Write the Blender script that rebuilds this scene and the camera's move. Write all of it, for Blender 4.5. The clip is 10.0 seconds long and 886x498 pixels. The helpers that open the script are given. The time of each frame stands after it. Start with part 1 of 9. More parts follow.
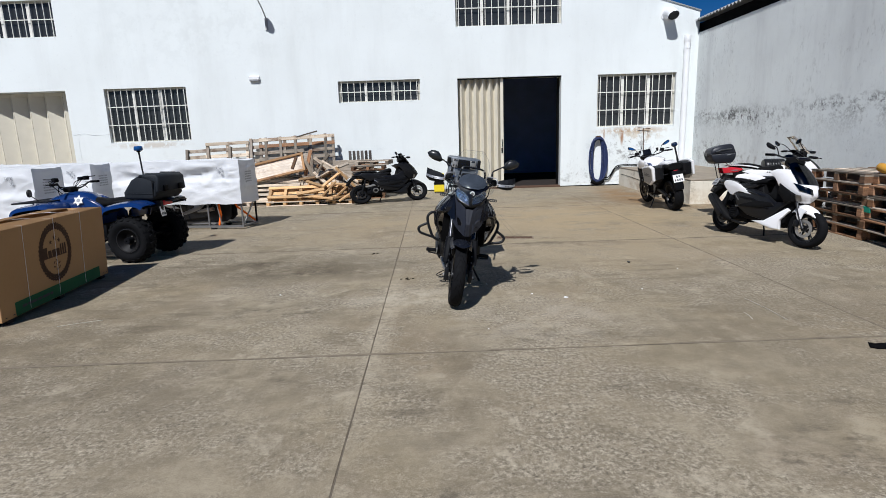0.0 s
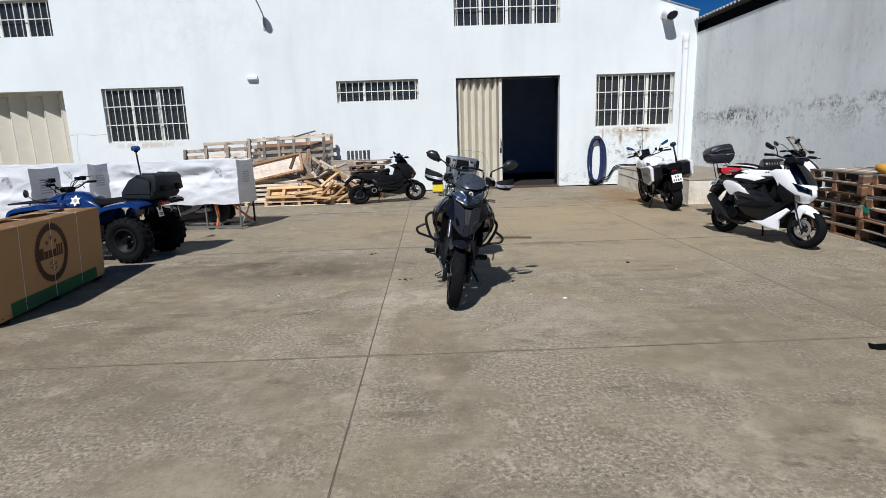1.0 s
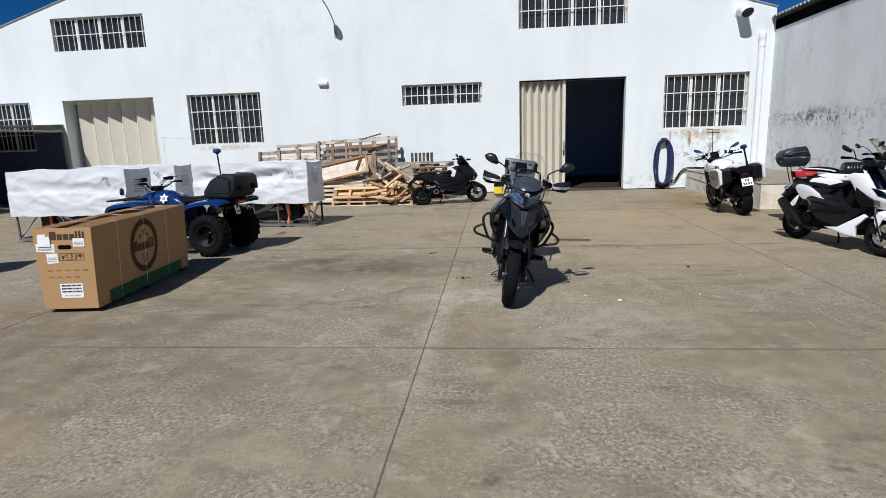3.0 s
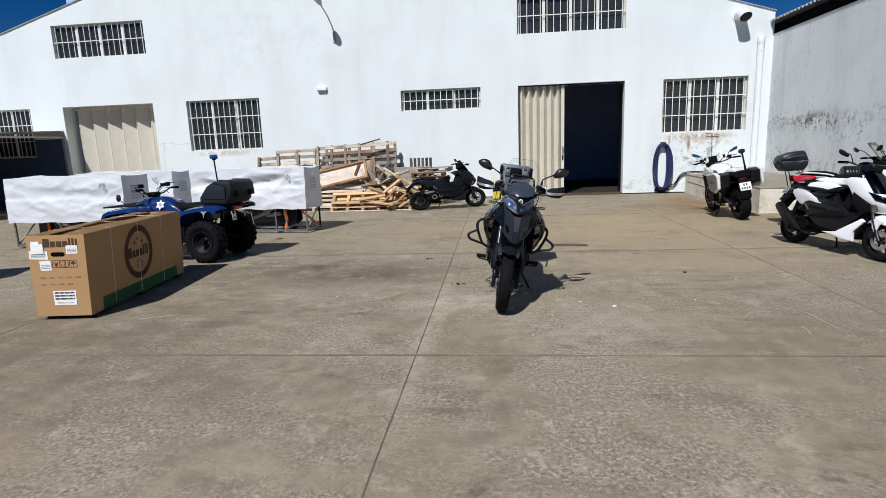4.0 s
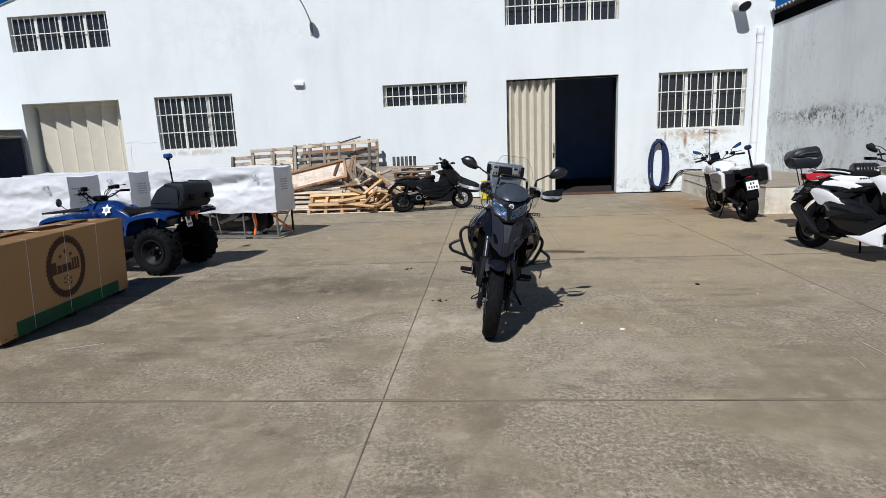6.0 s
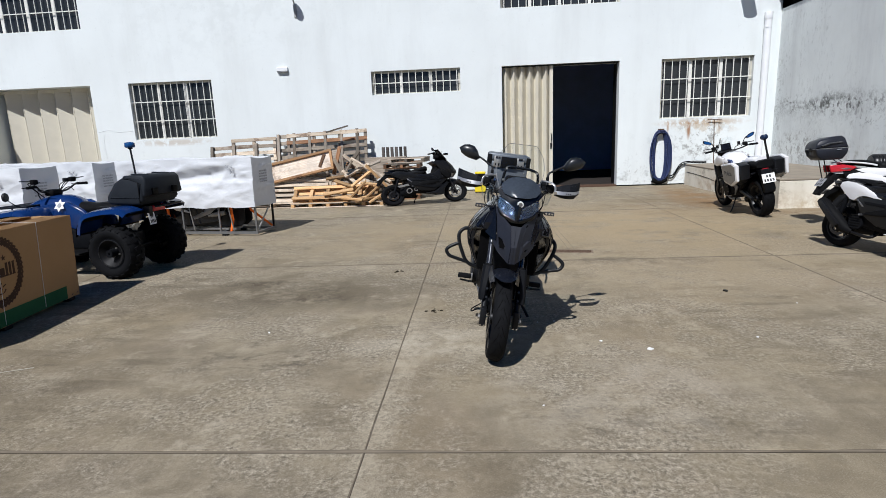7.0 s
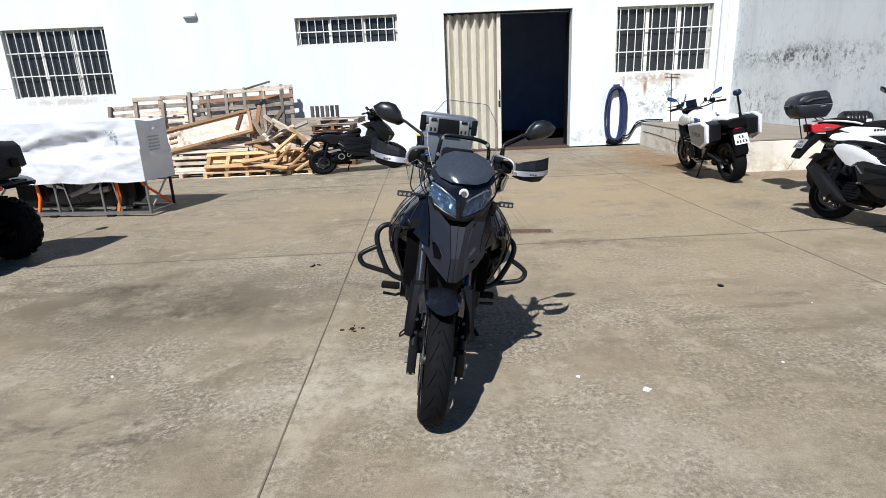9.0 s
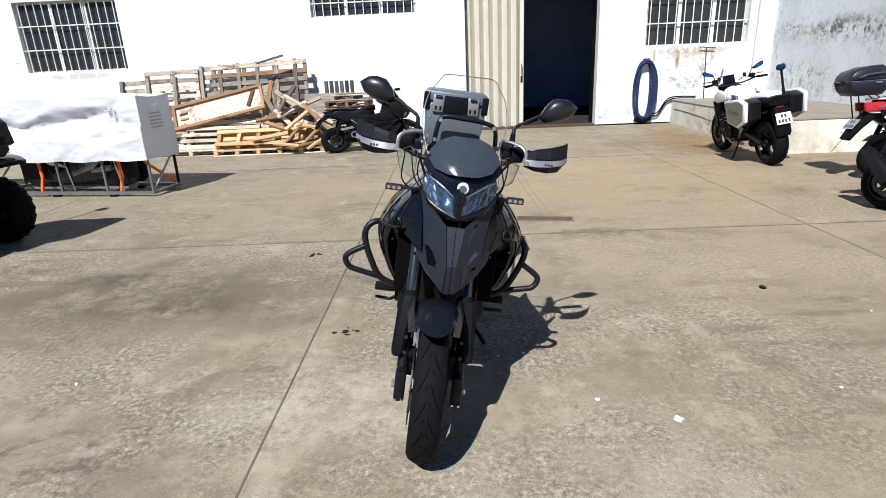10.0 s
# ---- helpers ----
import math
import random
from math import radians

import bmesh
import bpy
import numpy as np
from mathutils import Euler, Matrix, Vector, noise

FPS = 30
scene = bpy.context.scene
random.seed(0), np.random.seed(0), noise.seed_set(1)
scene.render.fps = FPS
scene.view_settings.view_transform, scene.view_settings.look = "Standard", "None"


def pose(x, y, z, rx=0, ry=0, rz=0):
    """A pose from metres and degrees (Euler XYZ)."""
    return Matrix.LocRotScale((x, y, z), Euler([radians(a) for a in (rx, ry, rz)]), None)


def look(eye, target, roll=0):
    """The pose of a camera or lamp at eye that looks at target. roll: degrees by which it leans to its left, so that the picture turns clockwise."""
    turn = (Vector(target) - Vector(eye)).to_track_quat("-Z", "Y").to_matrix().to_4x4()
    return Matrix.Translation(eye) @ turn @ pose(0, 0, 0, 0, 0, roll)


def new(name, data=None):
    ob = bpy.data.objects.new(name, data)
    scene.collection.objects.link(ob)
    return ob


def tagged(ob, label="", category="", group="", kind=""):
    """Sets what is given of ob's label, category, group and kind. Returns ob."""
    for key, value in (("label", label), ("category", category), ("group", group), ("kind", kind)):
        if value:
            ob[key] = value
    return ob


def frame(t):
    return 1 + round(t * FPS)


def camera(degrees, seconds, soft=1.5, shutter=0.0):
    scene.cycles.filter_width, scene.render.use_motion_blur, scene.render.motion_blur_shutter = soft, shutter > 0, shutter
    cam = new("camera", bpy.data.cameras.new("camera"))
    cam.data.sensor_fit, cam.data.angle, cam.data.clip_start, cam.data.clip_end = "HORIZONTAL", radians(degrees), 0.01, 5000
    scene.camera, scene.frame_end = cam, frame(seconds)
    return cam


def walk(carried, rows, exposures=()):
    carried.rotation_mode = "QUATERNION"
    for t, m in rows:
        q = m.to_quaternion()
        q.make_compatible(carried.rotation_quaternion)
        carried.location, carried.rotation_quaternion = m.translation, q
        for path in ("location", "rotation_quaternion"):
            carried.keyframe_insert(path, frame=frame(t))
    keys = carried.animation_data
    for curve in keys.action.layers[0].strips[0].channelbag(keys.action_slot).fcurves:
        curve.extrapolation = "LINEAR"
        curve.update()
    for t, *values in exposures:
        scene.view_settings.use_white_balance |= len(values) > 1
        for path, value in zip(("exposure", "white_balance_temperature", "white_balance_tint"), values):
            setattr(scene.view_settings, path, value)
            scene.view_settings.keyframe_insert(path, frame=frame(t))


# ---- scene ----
cam = camera(77.4, 10.0, 0.5)
PATH = [
    (0, (0.552, -0.109, 1.621), (0.552, 1.85, 1.219), -1.8),
    (0.5, (0.547, -0.102, 1.622), (0.553, 1.856, 1.217), -1.8),
    (1, (0.553, -0.087, 1.624), (0.558, 1.872, 1.221), -1.8),
    (1.5, (0.537, -0.085, 1.626), (0.538, 1.874, 1.222), -1.7),
    (2, (0.551, -0.097, 1.633), (0.52, 1.862, 1.233), -1.8),
    (2.5, (0.592, -0.148, 1.632), (0.463, 1.809, 1.236), -1.9),
    (3, (0.613, -0.283, 1.635), (0.395, 1.666, 1.246), -1.9),
    (4.5, (0.745, -0.171, 1.648), (0.519, 1.783, 1.284), -2.1),
    (5, (0.774, -0.002, 1.645), (0.549, 1.953, 1.288), -2.2),
    (6.5, (0.651, 1.01, 1.583), (0.479, 2.964, 1.189), -2.3),
    (7, (0.607, 1.372, 1.565), (0.452, 3.324, 1.156), -2.2),
    (7.5, (0.596, 1.708, 1.549), (0.549, 3.66, 1.114), -2.3),
    (8, (0.671, 2.082, 1.556), (0.682, 4.027, 1.09), -2.3),
    (8.5, (0.698, 2.385, 1.521), (0.715, 4.318, 1.007), -2.3),
    (9, (0.714, 2.678, 1.528), (0.737, 4.599, 0.973), -2.4),
    (9.5, (0.757, 2.927, 1.514), (0.784, 4.834, 0.912), -2.4),
    (10, (0.826, 3.109, 1.512), (0.768, 5.006, 0.881), -2.4),
]
walk(cam, [(t, look(eye, target, roll)) for t, eye, target, roll in PATH],
     exposures=[(0, 0.06, 6120, 10), (2, 0.06, 6120, 10), (3, 0.03, 6120, 10), (6.5, 0.03, 6120, 10), (7.5, 0.08, 6110, 10), (8.5, 0.26, 6100, 10), (10, 0.48, 6080, 10)])

# ---- light: midday sun from behind the camera's left shoulder, clear blue sky ----
SUN_X, SUN_Y = 0.30, 0.77          # ground shift of a shadow for each metre of height
sun_dir = Vector((SUN_X, SUN_Y, -1)).normalized()
sun = new("sun", bpy.data.lights.new("sun", "SUN"))
sun.data.energy, sun.data.angle, sun.data.color = 5.0, radians(0.53), (1.0, 0.975, 0.94)
sun.matrix_basis = Matrix.Translation((-8, -14, 20)) @ sun_dir.to_track_quat("-Z", "Y").to_matrix().to_4x4()
world = bpy.data.worlds.new("sky")
scene.world = world
world.use_nodes = True
sky = world.node_tree.nodes.new("ShaderNodeTexSky")
sky.sky_type, sky.sun_disc = "NISHITA", False
sky.sun_elevation = math.asin(-sun_dir.z)
sky.sun_rotation = math.atan2(-sun_dir.x, -sun_dir.y)
sky.altitude = 1500
sky.air_density, sky.dust_density, sky.ozone_density = 1.0, 0.0, 5.0
world.node_tree.nodes["Background"].inputs["Strength"].default_value = 0.040
deep = world.node_tree.nodes.new("ShaderNodeHueSaturation")
deep.inputs["Hue"].default_value = 0.512
deep.inputs["Saturation"].default_value = 1.40
deep.inputs["Value"].default_value = 0.98
world.node_tree.links.new(sky.outputs[0], deep.inputs["Color"])
world.node_tree.links.new(deep.outputs[0], world.node_tree.nodes["Background"].inputs["Color"])

# ---- materials ----
class Nodes:
    """A small builder of node materials."""

    def __init__(self, name):
        self.m = bpy.data.materials.new(name)
        self.m.use_nodes = True
        self.t = self.m.node_tree
        self.b = self.t.nodes["Principled BSDF"]
        self.co = self.t.nodes.new("ShaderNodeTexCoord").outputs["Object"]

    def node(self, kind, **inputs):
        n = self.t.nodes.new(kind)
        for k, v in inputs.items():
            self.put(n.inputs[k.replace("_", " ")], v)
        return n

    def put(self, socket, v):
        if isinstance(v, bpy.types.NodeSocket):
            self.t.links.new(v, socket)
        elif isinstance(v, tuple) and len(v) == 3 and socket.type == "RGBA":
            socket.default_value = (*v, 1)
        elif isinstance(v, (int, float)) and socket.type == "RGBA":
            socket.default_value = (v, v, v, 1)
        else:
            socket.default_value = v

    def world_pos(self):
        self.co = self.t.nodes.new("ShaderNodeNewGeometry").outputs["Position"]
        return self

    def stretch(self, sx, sy, sz):
        n = self.node("ShaderNodeMapping", Vector=self.co)
        n.inputs["Scale"].default_value = (sx, sy, sz)
        return n.outputs[0]

    def noise(self, scale, detail=4.0, rough=0.55, vector=None):
        n = self.node("ShaderNodeTexNoise", Vector=vector or self.co, Scale=scale, Detail=detail, Roughness=rough)
        return n.outputs["Fac"]

    def ramp(self, fac, *stops):
        n = self.node("ShaderNodeValToRGB", Fac=fac)
        e = n.color_ramp.elements
        while len(e) < len(stops):
            e.new(0.5)
        for el, (p, c) in zip(e, stops):
            el.position = p
            el.color = (c, c, c, 1) if not isinstance(c, tuple) else (*c, 1)
        return n.outputs["Color"]

    def mix(self, fac, a, b, mode="MIX"):
        n = self.t.nodes.new("ShaderNodeMix")
        n.data_type, n.blend_type = "RGBA", mode
        self.put(n.inputs[0], fac)
        self.put(n.inputs[6], a)
        self.put(n.inputs[7], b)
        return n.outputs[2]

    def random(self):
        return self.t.nodes.new("ShaderNodeObjectInfo").outputs["Random"]

    def bump(self, height, strength, distance=0.01):
        n = self.node("ShaderNodeBump", Height=height, Strength=strength, Distance=distance)
        self.put(self.b.inputs["Normal"], n.outputs[0])

    def set(self, **inputs):
        for k, v in inputs.items():
            self.put(self.b.inputs[k.replace("_", " ")], v)
        return self


def plain(name, colour, rough=0.5, metal=0.0, wear=0.12, scale=14.0, coat=0.0, bump=0.0):
    """Paint, plastic or metal with light mottling, dust and uneven gloss."""
    n = Nodes(name)
    f = n.noise(scale, 5)
    d = n.noise(scale * 0.18, 3)
    dark = tuple(c * (1 - wear) for c in colour)
    light = tuple(min(1, c * (1 + wear) + 0.0015) for c in colour)
    c = n.mix(f, dark, light)
    n.set(Base_Color=c, Metallic=metal, Coat_Weight=coat, Coat_Roughness=0.06)
    n.set(Roughness=n.ramp(d, (0.3, max(0.03, rough - 0.08)), (0.7, min(1, rough + 0.1))))
    if metal < 0.3:
        n.b.inputs["Specular IOR Level"].default_value = (0.07 if max(colour) < 0.05 else 0.13) if rough >= 0.4 else 0.4
    if bump:
        n.bump(n.noise(scale * 12, 3), bump, 0.002)
    return n.m


def concrete_yard(stains):
    """Worn concrete: smooth tan laitance, scoured places where the pale aggregate shows, oily smears, scratches."""
    n = Nodes("yard_concrete").world_pos()
    wander = n.node("ShaderNodeVectorMath")
    wander.operation = "MULTIPLY_ADD"
    drift = n.node("ShaderNodeTexNoise", Vector=n.co, Scale=1.3, Detail=3.0)
    n.put(wander.inputs[0], drift.outputs["Color"])
    wander.inputs[1].default_value = (0.5, 0.5, 0.0)
    n.put(wander.inputs[2], n.co)
    loose = wander.outputs[0]
    big = n.noise(0.33, 5, 0.6, loose)
    mid = n.noise(1.5, 8, 0.68, loose)
    cloud = n.noise(5.0, 7, 0.70)
    scour = n.noise(0.85, 7, 0.66, loose)
    clump = n.noise(11, 8, 0.80)
    grain = n.noise(34, 9, 0.84)
    fine = n.noise(150, 2, 0.6)
    c = n.ramp(mid, (0.32, (0.178, 0.150, 0.110)), (0.5, (0.262, 0.225, 0.168)), (0.68, (0.345, 0.302, 0.232)))
    c = n.mix(n.ramp(cloud, (0.36, 0.50), (0.54, 0.0)), c, (0.155, 0.132, 0.100))
    c = n.mix(n.ramp(cloud, (0.52, 0.0), (0.68, 0.45)), c, (0.37, 0.33, 0.262))
    c = n.mix(n.ramp(big, (0.50, 0.0), (0.62, 0.55)), c, (0.165, 0.134, 0.094))
    c = n.mix(n.ramp(n.noise(0.24, 4, 0.6, n.stretch(1.0, 0.8, 1)), (0.50, 0.0), (0.66, 0.40)), c, (0.250, 0.178, 0.104))
    # where the skin has worn through: pale grains in dark pits
    worn = n.ramp(scour, (0.43, 0.12), (0.55, 0.95))
    stone = n.ramp(grain, (0.40, (0.085, 0.072, 0.058)), (0.48, (0.200, 0.174, 0.136)), (0.55, (0.370, 0.330, 0.270)), (0.64, (0.56, 0.510, 0.435)))
    where = n.mix(1.0, worn, n.ramp(clump, (0.40, 0.25), (0.54, 1.0)), "MULTIPLY")
    c = n.mix(where, c, stone)
    c = n.mix(n.ramp(n.noise(2.3, 9, 0.72, loose), (0.56, 0.0), (0.65, 0.60)), c, (0.43, 0.385, 0.310))
    c = n.mix(n.ramp(n.noise(1.9, 8, 0.70, loose), (0.34, 0.60), (0.45, 0.0)), c, (0.135, 0.112, 0.080))
    c = n.mix(n.ramp(n.noise(0.62, 6, 0.64), (0.50, 0.0), (0.62, 0.26)), c, (0.285, 0.235, 0.150))
    c = n.mix(n.ramp(n.noise(0.75, 6, 0.64, n.stretch(1.1, 0.9, 1)), (0.55, 0.0), (0.66, 0.22)), c, (0.320, 0.265, 0.215))
    # faint drag marks
    drag = n.mix(1.0, n.ramp(n.noise(2.2, 5, 0.62, n.stretch(0.5, 2.4, 1)), (0.53, 0.0), (0.62, 1.0)), n.ramp(n.noise(0.5, 3, 0.5), (0.50, 0.0), (0.62, 0.55)), "MULTIPLY")
    c = n.mix(drag, c, (0.105, 0.088, 0.066))
    smear = n.mix(1.0, n.ramp(n.noise(0.9, 4, 0.6, n.stretch(0.6, 1.5, 1)), (0.54, 0.0), (0.63, 1.0)), n.ramp(n.noise(5.5, 10, 0.8, n.stretch(0.8, 1.2, 1)), (0.49, 0.0), (0.60, 0.65)), "MULTIPLY")
    c = n.mix(smear, c, (0.060, 0.051, 0.041))
    for (px, py), (rx, ry), size, lo, colour, amount in stains:
        mp = n.node("ShaderNodeMapping", Vector=n.co)
        mp.inputs["Location"].default_value = (-px / rx, -py / ry, 0)
        mp.inputs["Scale"].default_value = (1 / rx, 1 / ry, 1)
        far = n.node("ShaderNodeVectorMath")
        far.operation = "LENGTH"
        n.put(far.inputs[0], mp.outputs[0])
        near = n.ramp(far.outputs["Value"], (0.30, amount), (1.0, 0.0))
        blot = n.ramp(n.noise(size, 9, 0.76), (lo, 0.15), (lo + 0.12, 1.0))
        c = n.mix(n.mix(1.0, near, blot, "MULTIPLY"), c, colour)
    c = n.mix(n.ramp(fine, (0.54, 0.0), (0.66, 0.24)), c, (0.44, 0.405, 0.345))
    c = n.mix(n.ramp(fine, (0.34, 0.28), (0.46, 0.0)), c, (0.085, 0.073, 0.058))
    c = n.mix(1.0, c, n.ramp(n.random(), (0.0, (0.93, 0.905, 0.838)), (1.0, (1.01, 0.985, 0.912))), "MULTIPLY")
    n.set(Base_Color=c, Roughness=n.ramp(mid, (0.3, 0.78), (0.7, 0.95)))
    n.b.inputs["Specular IOR Level"].default_value = 0.2
    n.bump(n.mix(0.3, grain, clump), 0.16, 0.006)
    return n.m


def render_wall(name, base, grime, streak_amount, mould=0.0, patches=()):
    """Painted render, with rain streaks, patched paint and mould."""
    n = Nodes(name).world_pos()
    broad = n.noise(0.55, 5, 0.6)
    streaks = n.noise(1.1, 6, 0.62, n.stretch(1.2, 1.2, 0.16))
    small = n.noise(9, 6, 0.7)
    c = n.mix(n.ramp(broad, (0.4, 0.0), (0.75, streak_amount * 0.7)), base, grime)
    c = n.mix(n.ramp(streaks, (0.50, 0.0), (0.80, streak_amount)), c, grime)
    c = n.mix(n.ramp(small, (0.60, 0.0), (0.78, 0.22)), c, tuple(g * 0.8 for g in grime))
    z = n.node("ShaderNodeSeparateXYZ", Vector=n.co)
    if mould:
        band = n.node("ShaderNodeMapRange", Value=z.outputs["Z"])
        band.inputs[1].default_value, band.inputs[2].default_value = 1.30, 2.35
        band.inputs[3].default_value, band.inputs[4].default_value = 0.0, 1.0
        tri = n.ramp(band.outputs[0], (0.0, 0.06), (0.35, 0.25), (0.55, 0.8), (0.66, 1.0), (0.76, 0.7), (0.84, 0.1), (1.0, 0.0))
        blot = n.ramp(n.noise(3.0, 8, 0.75, n.stretch(1, 0.8, 1.2)), (0.45, 0.0), (0.55, 1.0))
        spot = n.ramp(n.noise(17, 6, 0.85), (0.44, 0.0), (0.54, 1.0))
        blot = n.mix(1.0, blot, spot, "MULTIPLY")
        blot = n.mix(1.0, blot, n.ramp(n.noise(0.42, 4, 0.6, n.stretch(1, 1, 0.4)), (0.40, 0.12), (0.58, 1.0)), "MULTIPLY")
        c = n.mix(n.mix(1.0, n.mix(1.0, blot, tri, "MULTIPLY"), mould, "MULTIPLY"), c, (0.05, 0.05, 0.048))
        speck = n.mix(1.0, n.ramp(n.noise(12, 8, 0.82, n.stretch(1, 1, 0.5)), (0.54, 0.0), (0.64, 0.40)), n.ramp(n.noise(0.8, 6, 0.7, n.stretch(1, 1, 0.55)), (0.46, 0.0), (0.60, 1.0)), "MULTIPLY")
        c = n.mix(speck, c, (0.14, 0.145, 0.14))
        drip = n.mix(1.0, n.ramp(n.noise(2.6, 8, 0.72, n.stretch(1, 1, 0.08)), (0.56, 0.0), (0.68, 0.22)), n.ramp(n.noise(5, 6, 0.7), (0.40, 0.2), (0.60, 1.0)), "MULTIPLY")
        c = n.mix(drip, c, (0.22, 0.225, 0.22))
    foot = n.node("ShaderNodeMapRange", Value=z.outputs["Z"])
    foot.inputs[1].default_value, foot.inputs[2].default_value = 0.0, 1.5
    foot.inputs[3].default_value, foot.inputs[4].default_value = 0.75, 0.0
    splash = n.ramp(n.noise(3.0, 8, 0.75), (0.55, 0.0), (0.68, 1.0))
    c = n.mix(n.mix(1.0, splash, foot.outputs[0], "MULTIPLY"), c, tuple(g * 0.55 for g in grime))
    for (px, py, pz), (rx, ry, rz), size, lo, colour, amount in patches:
        mp = n.node("ShaderNodeMapping", Vector=n.co)
        mp.inputs["Location"].default_value = (-px / rx, -py / ry, -pz / rz)
        mp.inputs["Scale"].default_value = (1 / rx, 1 / ry, 1 / rz)
        far = n.node("ShaderNodeVectorMath")
        far.operation = "LENGTH"
        n.put(far.inputs[0], mp.outputs[0])
        near = n.ramp(far.outputs["Value"], (0.35, amount), (1.0, 0.0))
        blot = n.ramp(n.noise(size, 8, 0.78), (lo, 0.0), (lo + 0.07, 1.0))
        c = n.mix(n.mix(1.0, near, blot, "MULTIPLY"), c, colour)
    n.set(Base_Color=c, Roughness=0.85)
    n.b.inputs["Specular IOR Level"].default_value = 0.25
    n.bump(n.mix(0.5, small, n.noise(70, 3)), 0.25, 0.006)
    return n.m


def timber(name, pale, dark, grey=0.4):
    n = Nodes(name)
    r = n.random()
    off = n.node("ShaderNodeVectorMath", )
    off.operation = "MULTIPLY_ADD"
    n.put(off.inputs[0], n.co)
    off.inputs[1].default_value = (1, 1, 1)
    comb = n.node("ShaderNodeCombineXYZ")
    for k in range(3):
        mul = n.node("ShaderNodeMath")
        mul.operation = "MULTIPLY"
        n.put(mul.inputs[0], r)
        mul.inputs[1].default_value = 31.7 + 11 * k
        n.put(comb.inputs[k], mul.outputs[0])
    n.put(off.inputs[2], comb.outputs[0])
    mp = n.node("ShaderNodeMapping", Vector=off.outputs[0])
    mp.inputs["Scale"].default_value = (1.2, 26, 26)
    grain = n.noise(2.0, 6, 0.65, mp.outputs[0])
    blotch = n.noise(2.4, 4, 0.6, off.outputs[0])
    c = n.mix(n.ramp(grain, (0.3, 0.0), (0.72, 1.0)), dark, pale)
    c = n.mix(n.ramp(blotch, (0.42, 0.0), (0.68, grey)), c, (0.20, 0.185, 0.165))
    c = n.mix(1.0, c, n.ramp(r, (0.0, 0.36), (0.5, 0.90), (1.0, 1.30)), "MULTIPLY")
    rot = n.mix(1.0, n.ramp(n.noise(5.0, 7, 0.7, off.outputs[0]), (0.50, 0.0), (0.62, 1.0)), n.ramp(n.noise(0.9, 3, 0.5, off.outputs[0]), (0.44, 0.0), (0.58, 0.75)), "MULTIPLY")
    c = n.mix(rot, c, (0.12, 0.062, 0.034))
    n.set(Base_Color=c, Roughness=0.82)
    n.b.inputs["Specular IOR Level"].default_value = 0.25
    n.bump(grain, 0.4, 0.004)
    return n.m


def cloth_wrap():
    n = Nodes("woven_wrap")
    f = n.noise(3.0, 5)
    c = n.mix(f, (0.74, 0.76, 0.785), (0.84, 0.85, 0.865))
    n.set(Base_Color=c, Roughness=0.5)
    warp_co = n.node("ShaderNodeVectorMath")
    warp_co.operation = "ADD"
    n.put(warp_co.inputs[0], n.co)
    wob = n.node("ShaderNodeTexNoise", Scale=2.2, Detail=3.0)
    n.put(warp_co.inputs[1], wob.outputs["Color"])
    facet = n.node("ShaderNodeTexVoronoi", Scale=1.7)
    facet.feature = "F1"
    n.put(facet.inputs["Vector"], warp_co.outputs[0])
    fine = n.node("ShaderNodeTexVoronoi", Scale=5.5)
    n.put(fine.inputs["Vector"], warp_co.outputs[0])
    h = n.mix(0.35, facet.outputs["Distance"], fine.outputs["Distance"])
    h = n.mix(0.15, h, n.noise(28, 4, 0.6))
    crease = n.ramp(n.noise(0.8, 2, 0.5, warp_co.outputs[0]), (0.455, 0.0), (0.50, 1.0), (0.53, 0.15), (0.56, 0.0))
    pleat = n.ramp(n.noise(4.2, 3, 0.6, n.stretch(1.0, 1.0, 2.2)), (0.46, 0.0), (0.50, 1.0), (0.54, 0.0))
    h = n.mix(0.24, h, n.mix(0.22, crease, pleat))
    n.bump(h, 0.30, 0.05)
    back = n.node("ShaderNodeBsdfTranslucent", Color=(0.72, 0.74, 0.77))
    both = n.node("ShaderNodeMixShader")
    both.inputs[0].default_value = 0.22
    n.t.links.new(n.b.outputs[0], both.inputs[1])
    n.t.links.new(back.outputs[0], both.inputs[2])
    n.t.links.new(both.outputs[0], n.t.nodes["Material Output"].inputs["Surface"])
    return n.m


def cardboard():
    n = Nodes("cardboard")
    f = n.noise(2.2, 5)
    flute = n.noise(1.0, 2, 0.5, n.stretch(240, 240, 2))
    c = n.mix(f, (0.360, 0.212, 0.096), (0.440, 0.272, 0.132))
    c = n.mix(n.ramp(n.noise(11, 5, 0.7), (0.60, 0.0), (0.8, 0.35)), c, (0.24, 0.15, 0.085))
    n.set(Base_Color=c, Roughness=0.8)
    n.b.inputs["Specular IOR Level"].default_value = 0.25
    n.bump(n.mix(0.4, f, flute), 0.2, 0.004)
    return n.m


def glass(name, colour=(1, 1, 1), rough=0.02):
    n = Nodes(name)
    n.set(Base_Color=colour, Roughness=rough, Transmission_Weight=1.0, IOR=1.45)
    return n.m


